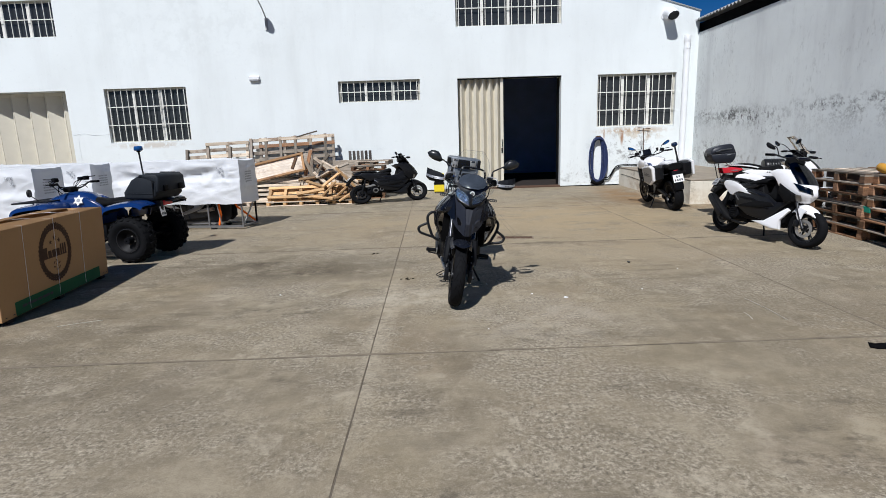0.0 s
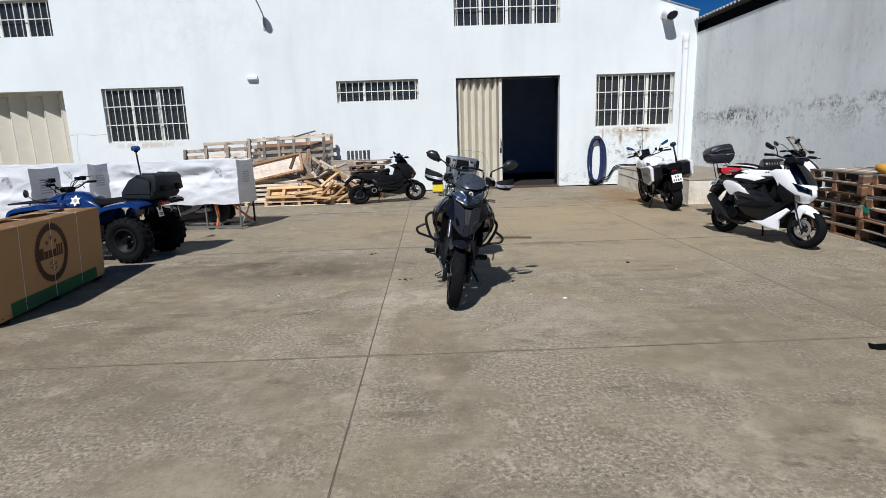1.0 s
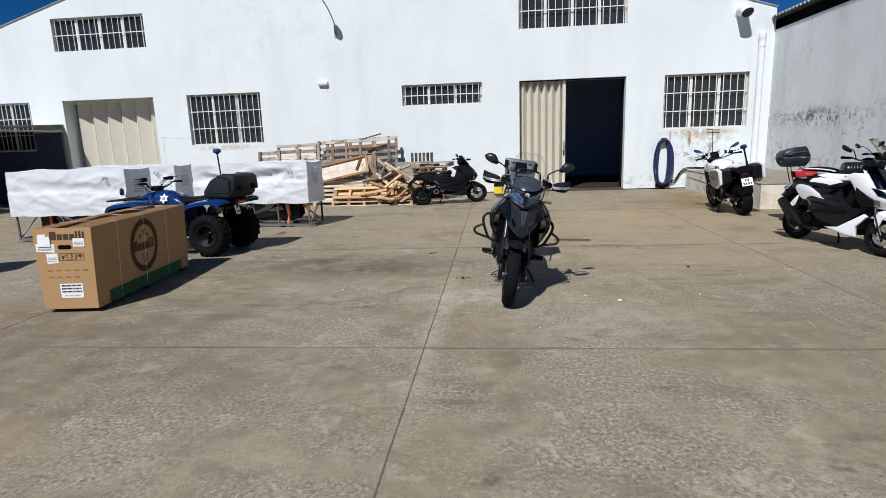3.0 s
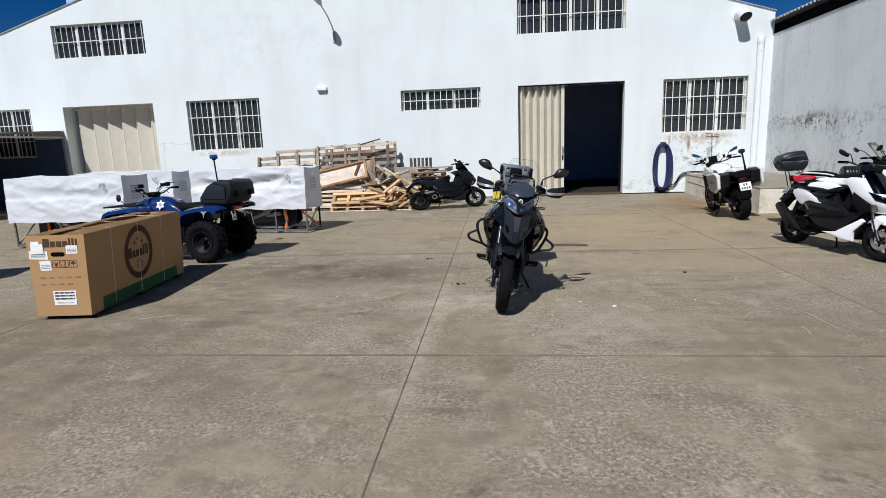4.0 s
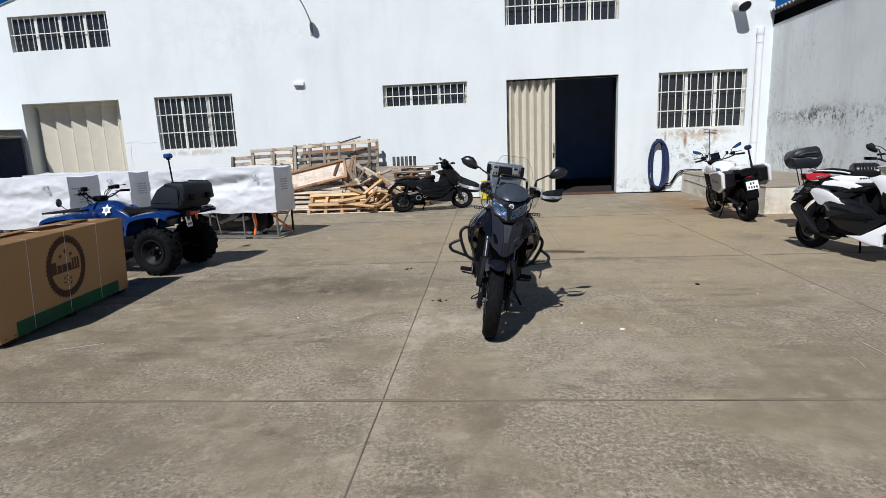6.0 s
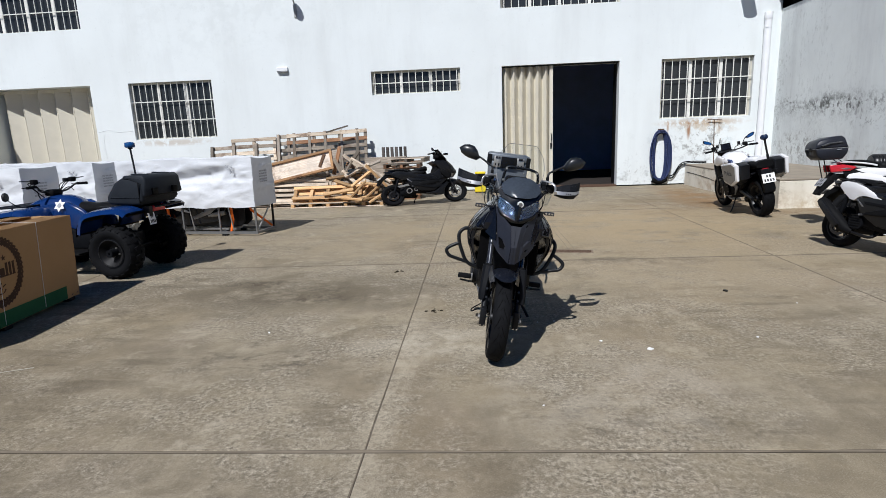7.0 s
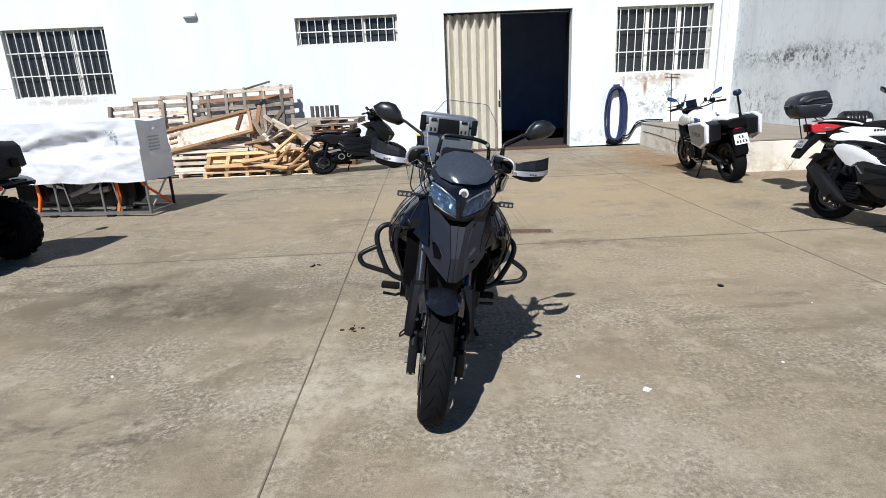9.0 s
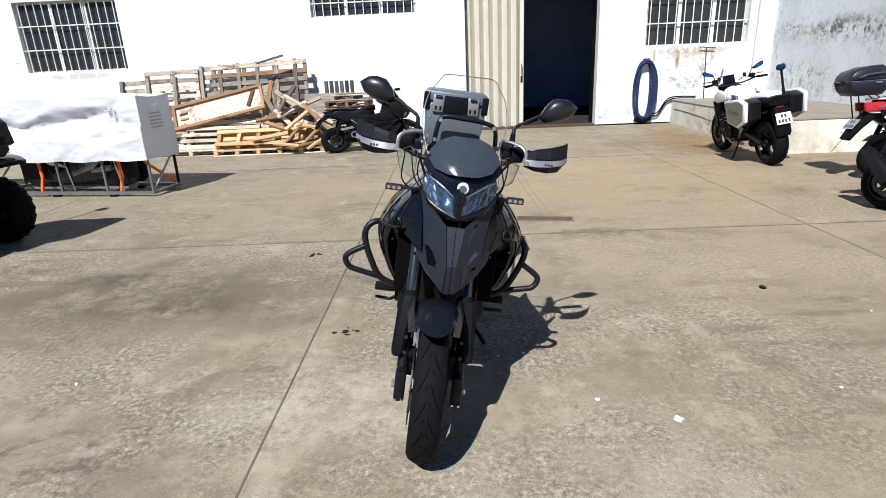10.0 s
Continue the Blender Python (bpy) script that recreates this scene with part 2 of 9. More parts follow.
def clear_sheet(name, tint, gloss=0.1, rough=0.05):
    """Thin clear plastic: mostly see-through, with a gloss that follows the angle."""
    n = Nodes(name)
    out = n.t.nodes["Material Output"]
    tr = n.node("ShaderNodeBsdfTransparent", Color=tint)
    gl = n.node("ShaderNodeBsdfGlossy", Color=(0.9, 0.9, 0.9), Roughness=rough)
    fr = n.node("ShaderNodeFresnel", IOR=1.22)
    add = n.node("ShaderNodeMath")
    n.put(add.inputs[0], fr.outputs[0])
    add.inputs[1].default_value = gloss
    mx = n.node("ShaderNodeMixShader", Fac=add.outputs[0])
    n.t.links.new(tr.outputs[0], mx.inputs[1])
    n.t.links.new(gl.outputs[0], mx.inputs[2])
    n.t.links.new(mx.outputs[0], out.inputs["Surface"])
    return n.m


YARD = concrete_yard((
    ((-1.5, 6.8), (2.1, 0.9), 1.8, 0.40, (0.105, 0.086, 0.060), 0.85),
    ((-3.4, 4.2), (2.6, 2.0), 1.2, 0.42, (0.120, 0.098, 0.068), 0.65),
    ((-1.9, 3.3), (2.2, 0.7), 1.2, 0.44, (0.125, 0.106, 0.080), 0.45),
    ((3.6, 4.3), (2.2, 2.2), 1.2, 0.42, (0.150, 0.124, 0.088), 0.50),
    ((3.2, 10.4), (3.6, 3.4), 0.9, 0.38, (0.360, 0.280, 0.175), 0.72),
    ((2.9, 7.4), (2.8, 1.6), 1.1, 0.40, (0.345, 0.278, 0.188), 0.45),
    ((-1.6, 9.6), (2.8, 2.2), 0.9, 0.42, (0.300, 0.245, 0.168), 0.45),
    ((4.4, 12.8), (1.6, 2.2), 1.6, 0.44, (0.165, 0.112, 0.060), 0.50),
    ((5.2, 13.6), (0.8, 3.0), 1.8, 0.40, (0.210, 0.112, 0.040), 0.70),
    ((6.6, 11.3), (1.6, 0.5), 2.2, 0.42, (0.190, 0.115, 0.055), 0.60),
    ((0.25, 5.35), (0.85, 0.50), 3.5, 0.44, (0.46, 0.42, 0.355), 0.62),
    ((1.35, 4.6), (1.2, 0.9), 3.0, 0.46, (0.43, 0.39, 0.33), 0.40),
    ((2.5, 7.9), (1.1, 0.30), 4.0, 0.46, (0.135, 0.110, 0.080), 0.60),
    ((-0.30, 6.35), (0.45, 0.28), 5.0, 0.50, (0.105, 0.086, 0.064), 0.7),
    ((-1.05, 6.55), (0.50, 0.20), 6.0, 0.45, (0.070, 0.057, 0.042), 0.85),
    ((-1.65, 6.05), (0.50, 0.14), 6.0, 0.47, (0.085, 0.070, 0.052), 0.6),
    ((0.00, 4.6), (0.13, 2.6), 7.0, 0.44, (0.43, 0.385, 0.310), 0.55),
    ((2.05, 8.02), (0.55, 0.16), 7.0, 0.45, (0.075, 0.062, 0.046), 0.7),
    ((-0.45, 6.55), (0.30, 0.14), 7.0, 0.46, (0.080, 0.066, 0.048), 0.7),
    ((-1.9, 7.15), (0.60, 0.17), 7.0, 0.45, (0.070, 0.057, 0.042), 0.85),
    ((1.5, 6.7), (0.9, 0.25), 5.0, 0.48, (0.120, 0.099, 0.072), 0.5),
    ((0.0, 10.2), (2.4, 2.6), 0.9, 0.40, (0.330, 0.265, 0.175), 0.5)))
JOINT = plain("joint_dirt", (0.115, 0.097, 0.074), 0.95, wear=0.3, scale=9)
WHITE_WALL = render_wall("white_render", (0.735, 0.772, 0.768), (0.44, 0.45, 0.435), 0.26, 0.0, (
    ((6.25, 16.57, 1.15), (0.95, 9, 0.70), 6.0, 0.51, (0.20, 0.195, 0.18), 0.75),
    ((5.75, 16.57, 0.55), (1.5, 9, 0.75), 9.0, 0.56, (0.36, 0.355, 0.34), 0.6),
    ((6.25, 16.57, 1.60), (1.3, 9, 0.13), 7.0, 0.44, (0.40, 0.27, 0.15), 0.75),
    ((6.40, 16.57, 1.45), (1.0, 9, 0.20), 5.0, 0.48, (0.50, 0.41, 0.29), 0.55),
    ((5.42, 16.57, 1.52), (0.04, 9, 0.22), 9.0, 0.40, (0.36, 0.20, 0.10), 0.7),
    ((6.72, 16.57, 1.50), (0.05, 9, 0.20), 9.0, 0.42, (0.30, 0.20, 0.13), 0.6),
    ((5.95, 16.57, 1.42), (0.06, 9, 0.30), 9.0, 0.36, (0.30, 0.15, 0.07), 0.9),
    ((4.5, 16.57, 0.2), (0.7, 9, 0.5), 10.0, 0.55, (0.36, 0.35, 0.33), 0.6),
    ((-8.0, 16.57, 1.60), (1.4, 9, 0.12), 4.0, 0.46, (0.40, 0.30, 0.20), 0.5),
    ((-6.0, 16.57, 5.0), (4.0, 9, 1.6), 2.2, 0.50, (0.50, 0.53, 0.52), 0.14),
    ((1.5, 16.57, 5.3), (3.5, 9, 1.2), 2.4, 0.52, (0.50, 0.53, 0.52), 0.14)))
GREY_WALL = render_wall("weathered_render", (0.735, 0.766, 0.756), (0.45, 0.46, 0.465), 0.6, 0.95, (
    ((8.06, 13.9, 1.86), (9, 2.3, 0.26), 7.0, 0.50, (0.075, 0.075, 0.072), 0.85),
    ((8.06, 12.8, 1.58), (9, 1.1, 0.26), 9.0, 0.53, (0.10, 0.10, 0.095), 0.75),
    ((8.06, 15.3, 0.95), (9, 1.4, 0.50), 7.0, 0.51, (0.20, 0.195, 0.18), 0.75),
    ((8.06, 13.0, 0.75), (9, 2.6, 0.30), 6.0, 0.50, (0.30, 0.285, 0.25), 0.60),
    ((8.06, 16.4, 1.8), (9, 0.30, 1.9), 8.0, 0.51, (0.32, 0.32, 0.31), 0.60)))
DOCK_WALL = render_wall("dock_render", (0.72, 0.685, 0.60), (0.40, 0.34, 0.24), 0.6, 0.0, (
    ((5.9, 13.6, 0.10), (9, 2.6, 0.35), 3.0, 0.46, (0.33, 0.20, 0.09), 0.6),
    ((7.0, 11.7, 0.06), (1.2, 9, 0.16), 5.0, 0.48, (0.36, 0.25, 0.12), 0.5)))
SHADE_NAVY = plain("navy_wall_shade", (0.085, 0.105, 0.165), 0.7, wear=0.3, scale=3)
DOCK_TOP = plain("dock_concrete", (0.25, 0.215, 0.17), 0.9, wear=0.35, scale=3.0, bump=0.2)
INSIDE = plain("dim_interior", (0.36, 0.46, 0.72), 0.9, wear=0.2, scale=2)
CREAM_STEEL = plain("cream_steel", (0.64, 0.60, 0.50), 0.5, wear=0.10, scale=3)
FRAME_PAINT = plain("frame_paint", (0.52, 0.50, 0.43), 0.6, wear=0.2, scale=7)
BAR_PAINT = plain("bar_paint", (0.72, 0.71, 0.66), 0.5, wear=0.2, scale=12)
PANE = plain("window_pane", (0.030, 0.033, 0.036), 0.08, wear=0.3, scale=2)
RUST = plain("rusty_steel", (0.095, 0.058, 0.040), 0.85, wear=0.4, scale=18)
GRATE = plain("worn_grate_iron", (0.20, 0.155, 0.115), 0.8, wear=0.45, scale=30)
PVC = plain("white_pipe", (0.75, 0.76, 0.77), 0.4, wear=0.08, scale=5)
SHEET_METAL = plain("galvanised_sheet", (0.40, 0.40, 0.39), 0.55, 0.5, wear=0.25, scale=4)
DARK_METAL = plain("dark_steel", (0.008, 0.008, 0.009), 0.5, 0.5, wear=0.3, scale=20)
PINE = timber("new_pine", (0.76, 0.53, 0.28), (0.44, 0.22, 0.085), 0.18)
PALE_PINE = timber("sun_bleached_pine", (0.80, 0.705, 0.57), (0.42, 0.31, 0.21), 0.38)
STAINED_SHEET = timber("stained_sheet", (0.80, 0.72, 0.62), (0.56, 0.43, 0.31), 0.35)
# Wood toned nearly black, with shade put into its colour.
SHADED_WOOD = timber("shaded_weathered_wood", (0.14, 0.125, 0.115), (0.055, 0.048, 0.044), 0.3)
OLD_WOOD = timber("grey_pallet_wood", (0.48, 0.415, 0.335), (0.15, 0.115, 0.082), 0.60)
BROWN_WOOD = timber("brown_pallet_wood", (0.43, 0.235, 0.12), (0.14, 0.062, 0.032), 0.25)
WRAP = cloth_wrap()
CARD = cardboard()
CARD_DARK = plain("torn_card", (0.11, 0.065, 0.04), 0.9, wear=0.3, scale=9)
PRINT_BROWN = plain("brown_print", (0.075, 0.045, 0.03), 0.8, wear=0.2, scale=30)
PRINT_GREEN = plain("green_print", (0.022, 0.105, 0.048), 0.7, wear=0.15, scale=8)
LITTER = plain("dry_leaf", (0.030, 0.024, 0.017), 0.9, wear=0.3, scale=40)
TRAY_RIM = timber("stained_batten", (0.50, 0.30, 0.15), (0.36, 0.19, 0.085), 0.1)
PAPER = plain("paper_label", (0.78, 0.78, 0.77), 0.6, wear=0.06, scale=20)
INK = plain("ink", (0.06, 0.06, 0.065), 0.7, wear=0.1)
GREY_INK = plain("grey_ink", (0.30, 0.31, 0.33), 0.7, wear=0.1)
RUBBER = plain("tyre_rubber", (0.0065, 0.0068, 0.0078), 0.75, wear=0.25, scale=30, bump=0.15)
BLACK_GLOSS = plain("black_paint", (0.0045, 0.0055, 0.0085), 0.16, wear=0.2, scale=8, coat=0.12)
BLACK_GLOSS.node_tree.nodes["Principled BSDF"].inputs["Specular IOR Level"].default_value = 0.34
BLACK_SATIN = plain("black_satin", (0.0065, 0.007, 0.0085), 0.36, wear=0.25, scale=14)
BLACK_SATIN.node_tree.nodes["Principled BSDF"].inputs["Specular IOR Level"].default_value = 0.26
BLACK_MATT = plain("black_plastic", (0.0055, 0.0056, 0.0062), 0.6, wear=0.25, scale=22, bump=0.08)
GREY_PLASTIC = plain("grey_plastic", (0.0058, 0.0064, 0.0080), 0.5, wear=0.2, scale=16)
SILVER = plain("brushed_aluminium", (0.27, 0.27, 0.28), 0.38, 0.85, wear=0.15, scale=12)
CHROME = plain("chrome", (0.75, 0.75, 0.76), 0.10, 1.0, wear=0.05)
STEEL = plain("bare_steel", (0.36, 0.35, 0.33), 0.45, 0.7, wear=0.25, scale=9)
WHITE_PAINT = plain("white_paint", (0.78, 0.78, 0.79), 0.22, wear=0.04, scale=5, coat=0.5)
BLUE_PAINT = plain("blue_paint", (0.0050, 0.026, 0.115), 0.25, wear=0.15, scale=6, coat=0.4)
BLUE_GLASS = plain("blue_beacon", (0.008, 0.06, 0.20), 0.18, wear=0.15, scale=10)
RED_LENS = plain("red_lens", (0.48, 0.018, 0.028), 0.15, wear=0.2, scale=20, coat=0.5)
CLEAR_LENS = plain("clear_lens", (0.17, 0.22, 0.30), 0.12, 0.9, wear=0.75, scale=60, coat=0.8, bump=0.9)
ORANGE = plain("orange_strap", (0.88, 0.17, 0.025), 0.6, wear=0.15)
YELLOW = plain("yellow_plastic", (0.72, 0.56, 0.03), 0.45, wear=0.12)
GREEN_BLOCK = plain("green_plastic", (0.02, 0.22, 0.15), 0.5, wear=0.15)
HOSE_BLUE = plain("dark_blue_hose", (0.030, 0.042, 0.105), 0.5, wear=0.3, scale=25)
SCREEN = clear_sheet("clear_screen", (0.93, 0.95, 0.96), 0.0, 0.02)
SMOKE = clear_sheet("smoked_screen", (0.022, 0.025, 0.032), 0.06, 0.10)
COIL = plain("orange_pipe", (0.50, 0.26, 0.04), 0.5, wear=0.25, scale=12)
CRATE_STEEL = plain("crate_steel", (0.19, 0.19, 0.19), 0.4, 0.45, wear=0.25, scale=12)
BOX_PLASTIC = plain("box_plastic", (0.018, 0.021, 0.026), 0.45, wear=0.25, scale=9, bump=0.1)
FORK_TUBE = plain("dark_chrome", (0.11, 0.112, 0.118), 0.22, 0.85, wear=0.1)
BAND_SILVER = plain("satin_silver", (0.40, 0.40, 0.41), 0.35, 0.65, wear=0.12, scale=16)
CARBON = plain("carbon_shell", (0.010, 0.011, 0.013), 0.34, wear=0.6, scale=90, coat=0.3)
FENDER = plain("fender_plastic", (0.006, 0.0075, 0.012), 0.30, wear=0.2, scale=14)
BEAK = plain("beak_plastic", (0.0160, 0.0178, 0.0250), 0.36, wear=0.25, scale=16)
BEAK.node_tree.nodes["Principled BSDF"].inputs["Specular IOR Level"].default_value = 0.30
LAMP_MIRROR = plain("lamp_mirror", (0.60, 0.70, 0.86), 0.14, 0.88, wear=0.3, scale=70, bump=0.25)
# Near-black colour, mostly standing for the shade inside hollows.
VOID = plain("near_black", (0.0015, 0.0015, 0.0018), 0.95, wear=0.1)
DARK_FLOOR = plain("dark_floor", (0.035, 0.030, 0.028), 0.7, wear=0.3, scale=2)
LENS_COVER = clear_sheet("lens_cover", (0.80, 0.87, 0.95), 0.04, 0.02)
DEFLECTOR = plain("smoked_deflector", (0.075, 0.092, 0.120), 0.16, wear=0.25, scale=60)
ALUMINIUM = plain("box_aluminium", (0.140, 0.156, 0.176), 0.42, 0.35, wear=0.15, scale=10)
GUARD = plain("guard_plastic", (0.010, 0.011, 0.0135), 0.5, wear=0.2, scale=20)
NAVY_LENS = plain("navy_beacon", (0.006, 0.018, 0.055), 0.2, wear=0.15, scale=10)
PRINT_FAINT = plain("faint_print", (0.27, 0.160, 0.080), 0.8, wear=0.2, scale=30)
PALE_INK = plain("pale_ink", (0.47, 0.48, 0.50), 0.7, wear=0.1)
JOINT_FILL = plain("joint_fill", (0.165, 0.138, 0.104), 0.95, wear=0.4, scale=6)
SIDE_BAND = plain("grey_band", (0.055, 0.057, 0.06), 0.35, wear=0.1)
DISC_STEEL = plain("dark_disc_steel", (0.06, 0.06, 0.062), 0.35, 0.8, wear=0.3, scale=20)
SIGNAL_LENS = plain("signal_lens", (0.06, 0.062, 0.066), 0.2, 0.4, wear=0.3, scale=80)
PANE.node_tree.nodes["Principled BSDF"].inputs["Specular IOR Level"].default_value = 0.35
MIRROR = plain("mirror_face", (0.55, 0.62, 0.68), 0.04, 1.0, wear=0.03)

# ---- mesh helpers ----
def mesh_of(bm, name, mat, smooth=False):
    bmesh.ops.recalc_face_normals(bm, faces=bm.faces)
    me = bpy.data.meshes.new(name)
    bm.to_mesh(me)
    bm.free()
    me.materials.append(mat)
    if smooth:
        me.polygons.foreach_set("use_smooth", [True] * len(me.polygons))
        me.set_sharp_from_angle(angle=radians(smooth if smooth is not True else 38))
    return me


def part(name, bm, mat, parent=None, label="", smooth=False):
    ob = new(name, mesh_of(bm, name, mat, smooth))
    if parent is not None:
        ob.parent = parent
    if label:
        ob["label"] = label
    return ob


def piece(name, me, parent, m=None):
    ob = new(name, me)
    ob.parent = parent
    if m is not None:
        ob.matrix_basis = m
    return ob


def thing(name, m, label, category, group=""):
    ob = new(name)
    ob.empty_display_size = 0.1
    ob.matrix_basis = m
    return tagged(ob, label, category, group)


def box(bm, x0, x1, y0, y1, z0, z1, bevel=0.0, m=None):
    c = [(x0 + x1) / 2, (y0 + y1) / 2, (z0 + z1) / 2]
    mat = Matrix.Translation(c) @ Matrix.Diagonal((abs(x1 - x0), abs(y1 - y0), abs(z1 - z0), 1))
    r = bmesh.ops.create_cube(bm, size=1, matrix=(m @ mat) if m is not None else mat)
    if bevel:
        es = list({e for v in r["verts"] for e in v.link_edges})
        bmesh.ops.bevel(bm, geom=es, offset=bevel, segments=2, affect="EDGES", profile=0.5)
    return bm


def bx(*a, **k):
    return box(bmesh.new(), *a, **k)


def prism(bm, pts, lo, hi, axis="y", bevel=0.0, m=None):
    """A flat outline pushed out between lo and hi along an axis. Outline in (x,z), (y,z) or (x,y)."""
    def at(p, h):
        v = {"y": (p[0], h, p[1]), "x": (h, p[0], p[1]), "z": (p[0], p[1], h)}[axis]
        return m @ Vector(v) if m is not None else v
    a = [bm.verts.new(at(p, lo)) for p in pts]
    b = [bm.verts.new(at(p, hi)) for p in pts]
    n = len(pts)
    f = [bm.faces.new(a[::-1]), bm.faces.new(b)]
    f += [bm.faces.new((a[i], a[(i + 1) % n], b[(i + 1) % n], b[i])) for i in range(n)]
    bmesh.ops.recalc_face_normals(bm, faces=f)
    if bevel:
        es = list({e for q in f[:2] for e in q.edges})
        bmesh.ops.bevel(bm, geom=es, offset=bevel, segments=2, affect="EDGES", profile=0.5)
    return bm


def smooth_line(pts, steps=6):
    """Catmull-Rom points through pts."""
    p = [Vector(q) for q in pts]
    out = []
    for i in range(len(p) - 1):
        a, b, c, d = p[max(i - 1, 0)], p[i], p[i + 1], p[min(i + 2, len(p) - 1)]
        for k in range(steps):
            t = k / steps
            out.append(0.5 * ((2 * b) + (c - a) * t + (2 * a - 5 * b + 4 * c - d) * t * t + (3 * b - a - 3 * c + d) * t ** 3))
    out.append(p[-1])
    return out


def tube(bm, pts, r, sides=10, closed=False, caps=True, flat=1.0):
    """A round bar along a line; r is one radius or one for each point."""
    p = [Vector(q) for q in pts]
    n = len(p)
    rings, up = [], None
    for i in range(n):
        a = p[i - 1] if (i or closed) else p[0]
        b = p[(i + 1) % n] if (i < n - 1 or closed) else p[-1]
        d = (b - a).normalized()
        if up is None:
            up = d.orthogonal().normalized()
        up = (up - d * up.dot(d))
        up = up.normalized() if up.length > 1e-6 else d.orthogonal().normalized()
        side = d.cross(up)
        rr = r[i] if isinstance(r, (list, tuple)) else r
        rings.append([bm.verts.new(p[i] + rr * (math.cos(t) * up * flat + math.sin(t) * side))
                      for t in (2 * math.pi * k / sides for k in range(sides))])
    for i in range(n if closed else n - 1):
        a, b = rings[i], rings[(i + 1) % n]
        for k in range(sides):
            bm.faces.new((a[k], a[(k + 1) % sides], b[(k + 1) % sides], b[k]))
    if caps and not closed:
        bm.faces.new(rings[0][::-1])
        bm.faces.new(rings[-1])
    return bm


def rod(a, b, r, sides=10):
    return tube(bmesh.new(), (a, b), r, sides)


def lathe(bm, profile, sides=28, m=None, closed=True):
    """Turns a profile of (radius, height) round the y axis."""
    rings = []
    for r, h in profile:
        rings.append([bm.verts.new((r * math.cos(t), h, r * math.sin(t))) for t in (2 * math.pi * k / sides for k in range(sides))])
    n = len(rings)
    for i in range(n if closed else n - 1):
        a, b = rings[i], rings[(i + 1) % n]
        for k in range(sides):
            bm.faces.new((a[k], a[(k + 1) % sides], b[(k + 1) % sides], b[k]))
    if m is not None:
        bmesh.ops.transform(bm, matrix=m, verts=[v for ring in rings for v in ring])
    return bm


def loft(bm, rings, caps=True):
    """Skins equal rings of points."""
    vs = [[bm.verts.new(p) for p in ring] for ring in rings]
    n = len(vs[0])
    for a, b in zip(vs, vs[1:]):
        for k in range(n):
            bm.faces.new((a[k], a[(k + 1) % n], b[(k + 1) % n], b[k]))
    if caps:
        bm.faces.new(vs[0][::-1])
        bm.faces.new(vs[-1])
    return bm


def oval(x, y, z, w, h, power=2.4, n=20, tilt=0.0, top=1.0):
    """A rounded ring across the x axis: half width w, half height h; top < 1 narrows its upper half."""
    out = []
    for k in range(n):
        t = 2 * math.pi * k / n
        c, s = math.cos(t), math.sin(t)
        yy = math.copysign(abs(c) ** (2 / power), c) * w
        zz = math.copysign(abs(s) ** (2 / power), s) * h
        if zz > 0:
            yy *= 1 - (1 - top) * zz / h
        out.append((x + zz * math.tan(radians(tilt)), y + yy, z + zz))
    return out


def body(stations, power=2.4, n=20, steps=4, y=0.0):
    """A rounded shell along x. Stations: (x, z, half width, half height, narrowing of the top)."""
    line = smooth_line([(s[0], s[1], s[2]) for s in stations], steps)
    rest = smooth_line([(s[3], s[4] if len(s) > 4 else 1.0, 0) for s in stations], steps)
    return loft(bmesh.new(), [oval(a[0], y, a[1], max(a[2], 0.004), max(b[0], 0.004), power, n, 0, b[1]) for a, b in zip(line, rest)])


def shell(bm, pts, faces, thick):
    """A faceted panel with thickness, from corner points and faces."""
    vs = [bm.verts.new(p) for p in pts]
    fs = [bm.faces.new([vs[i] for i in f]) for f in faces]
    bmesh.ops.recalc_face_normals(bm, faces=fs)
    bmesh.ops.delete(bm, geom=[v for v in vs if not v.link_faces], context="VERTS")
    bmesh.ops.solidify(bm, geom=fs, thickness=thick)
    return bm


def text_mesh(words, size, m, depth=0.001):
    """The mesh of a line of writing, centred, standing in its own x-y plane."""
    cu = bpy.data.curves.new("writing", "FONT")
    cu.body, cu.size, cu.extrude, cu.align_x, cu.align_y = words, size, depth, "CENTER", "CENTER"
    ob = bpy.data.objects.new("writing", cu)
    scene.collection.objects.link(ob)
    me = bpy.data.meshes.new_from_object(ob.evaluated_get(bpy.context.evaluated_depsgraph_get()))
    bpy.data.objects.remove(ob)
    me.transform(m)
    return me


def lettering(name, words, size, m, mat, parent, depth=0.001):
    me = text_mesh(words, size, m, depth)
    me.materials.clear()
    me.materials.append(mat)
    ob = new(name, me)
    ob.parent = parent
    return ob


def structure(name, bm, mat, label="", parent=None, smooth=False):
    ob = part(name, bm, mat, parent, "", smooth)
    return tagged(ob, label, kind="structure")

# ---- the yard ----
FACADE, EAST = 16.566, 8.06
ground = structure("ground", bx(-600, 600, -600, 600, -0.4, -0.009), JOINT, "bare dirt-dark ground under the concrete yard")
yard = new("yard_paving")
tagged(yard, "weathered brown-grey concrete yard cast in large slabs", kind="structure")

# ---- the white gabled warehouse ----
APEX, SLOPE = -4.6, 0.30


def roof_z(x):
    return 5.289 - SLOPE * (abs(x - APEX) - 11.25)


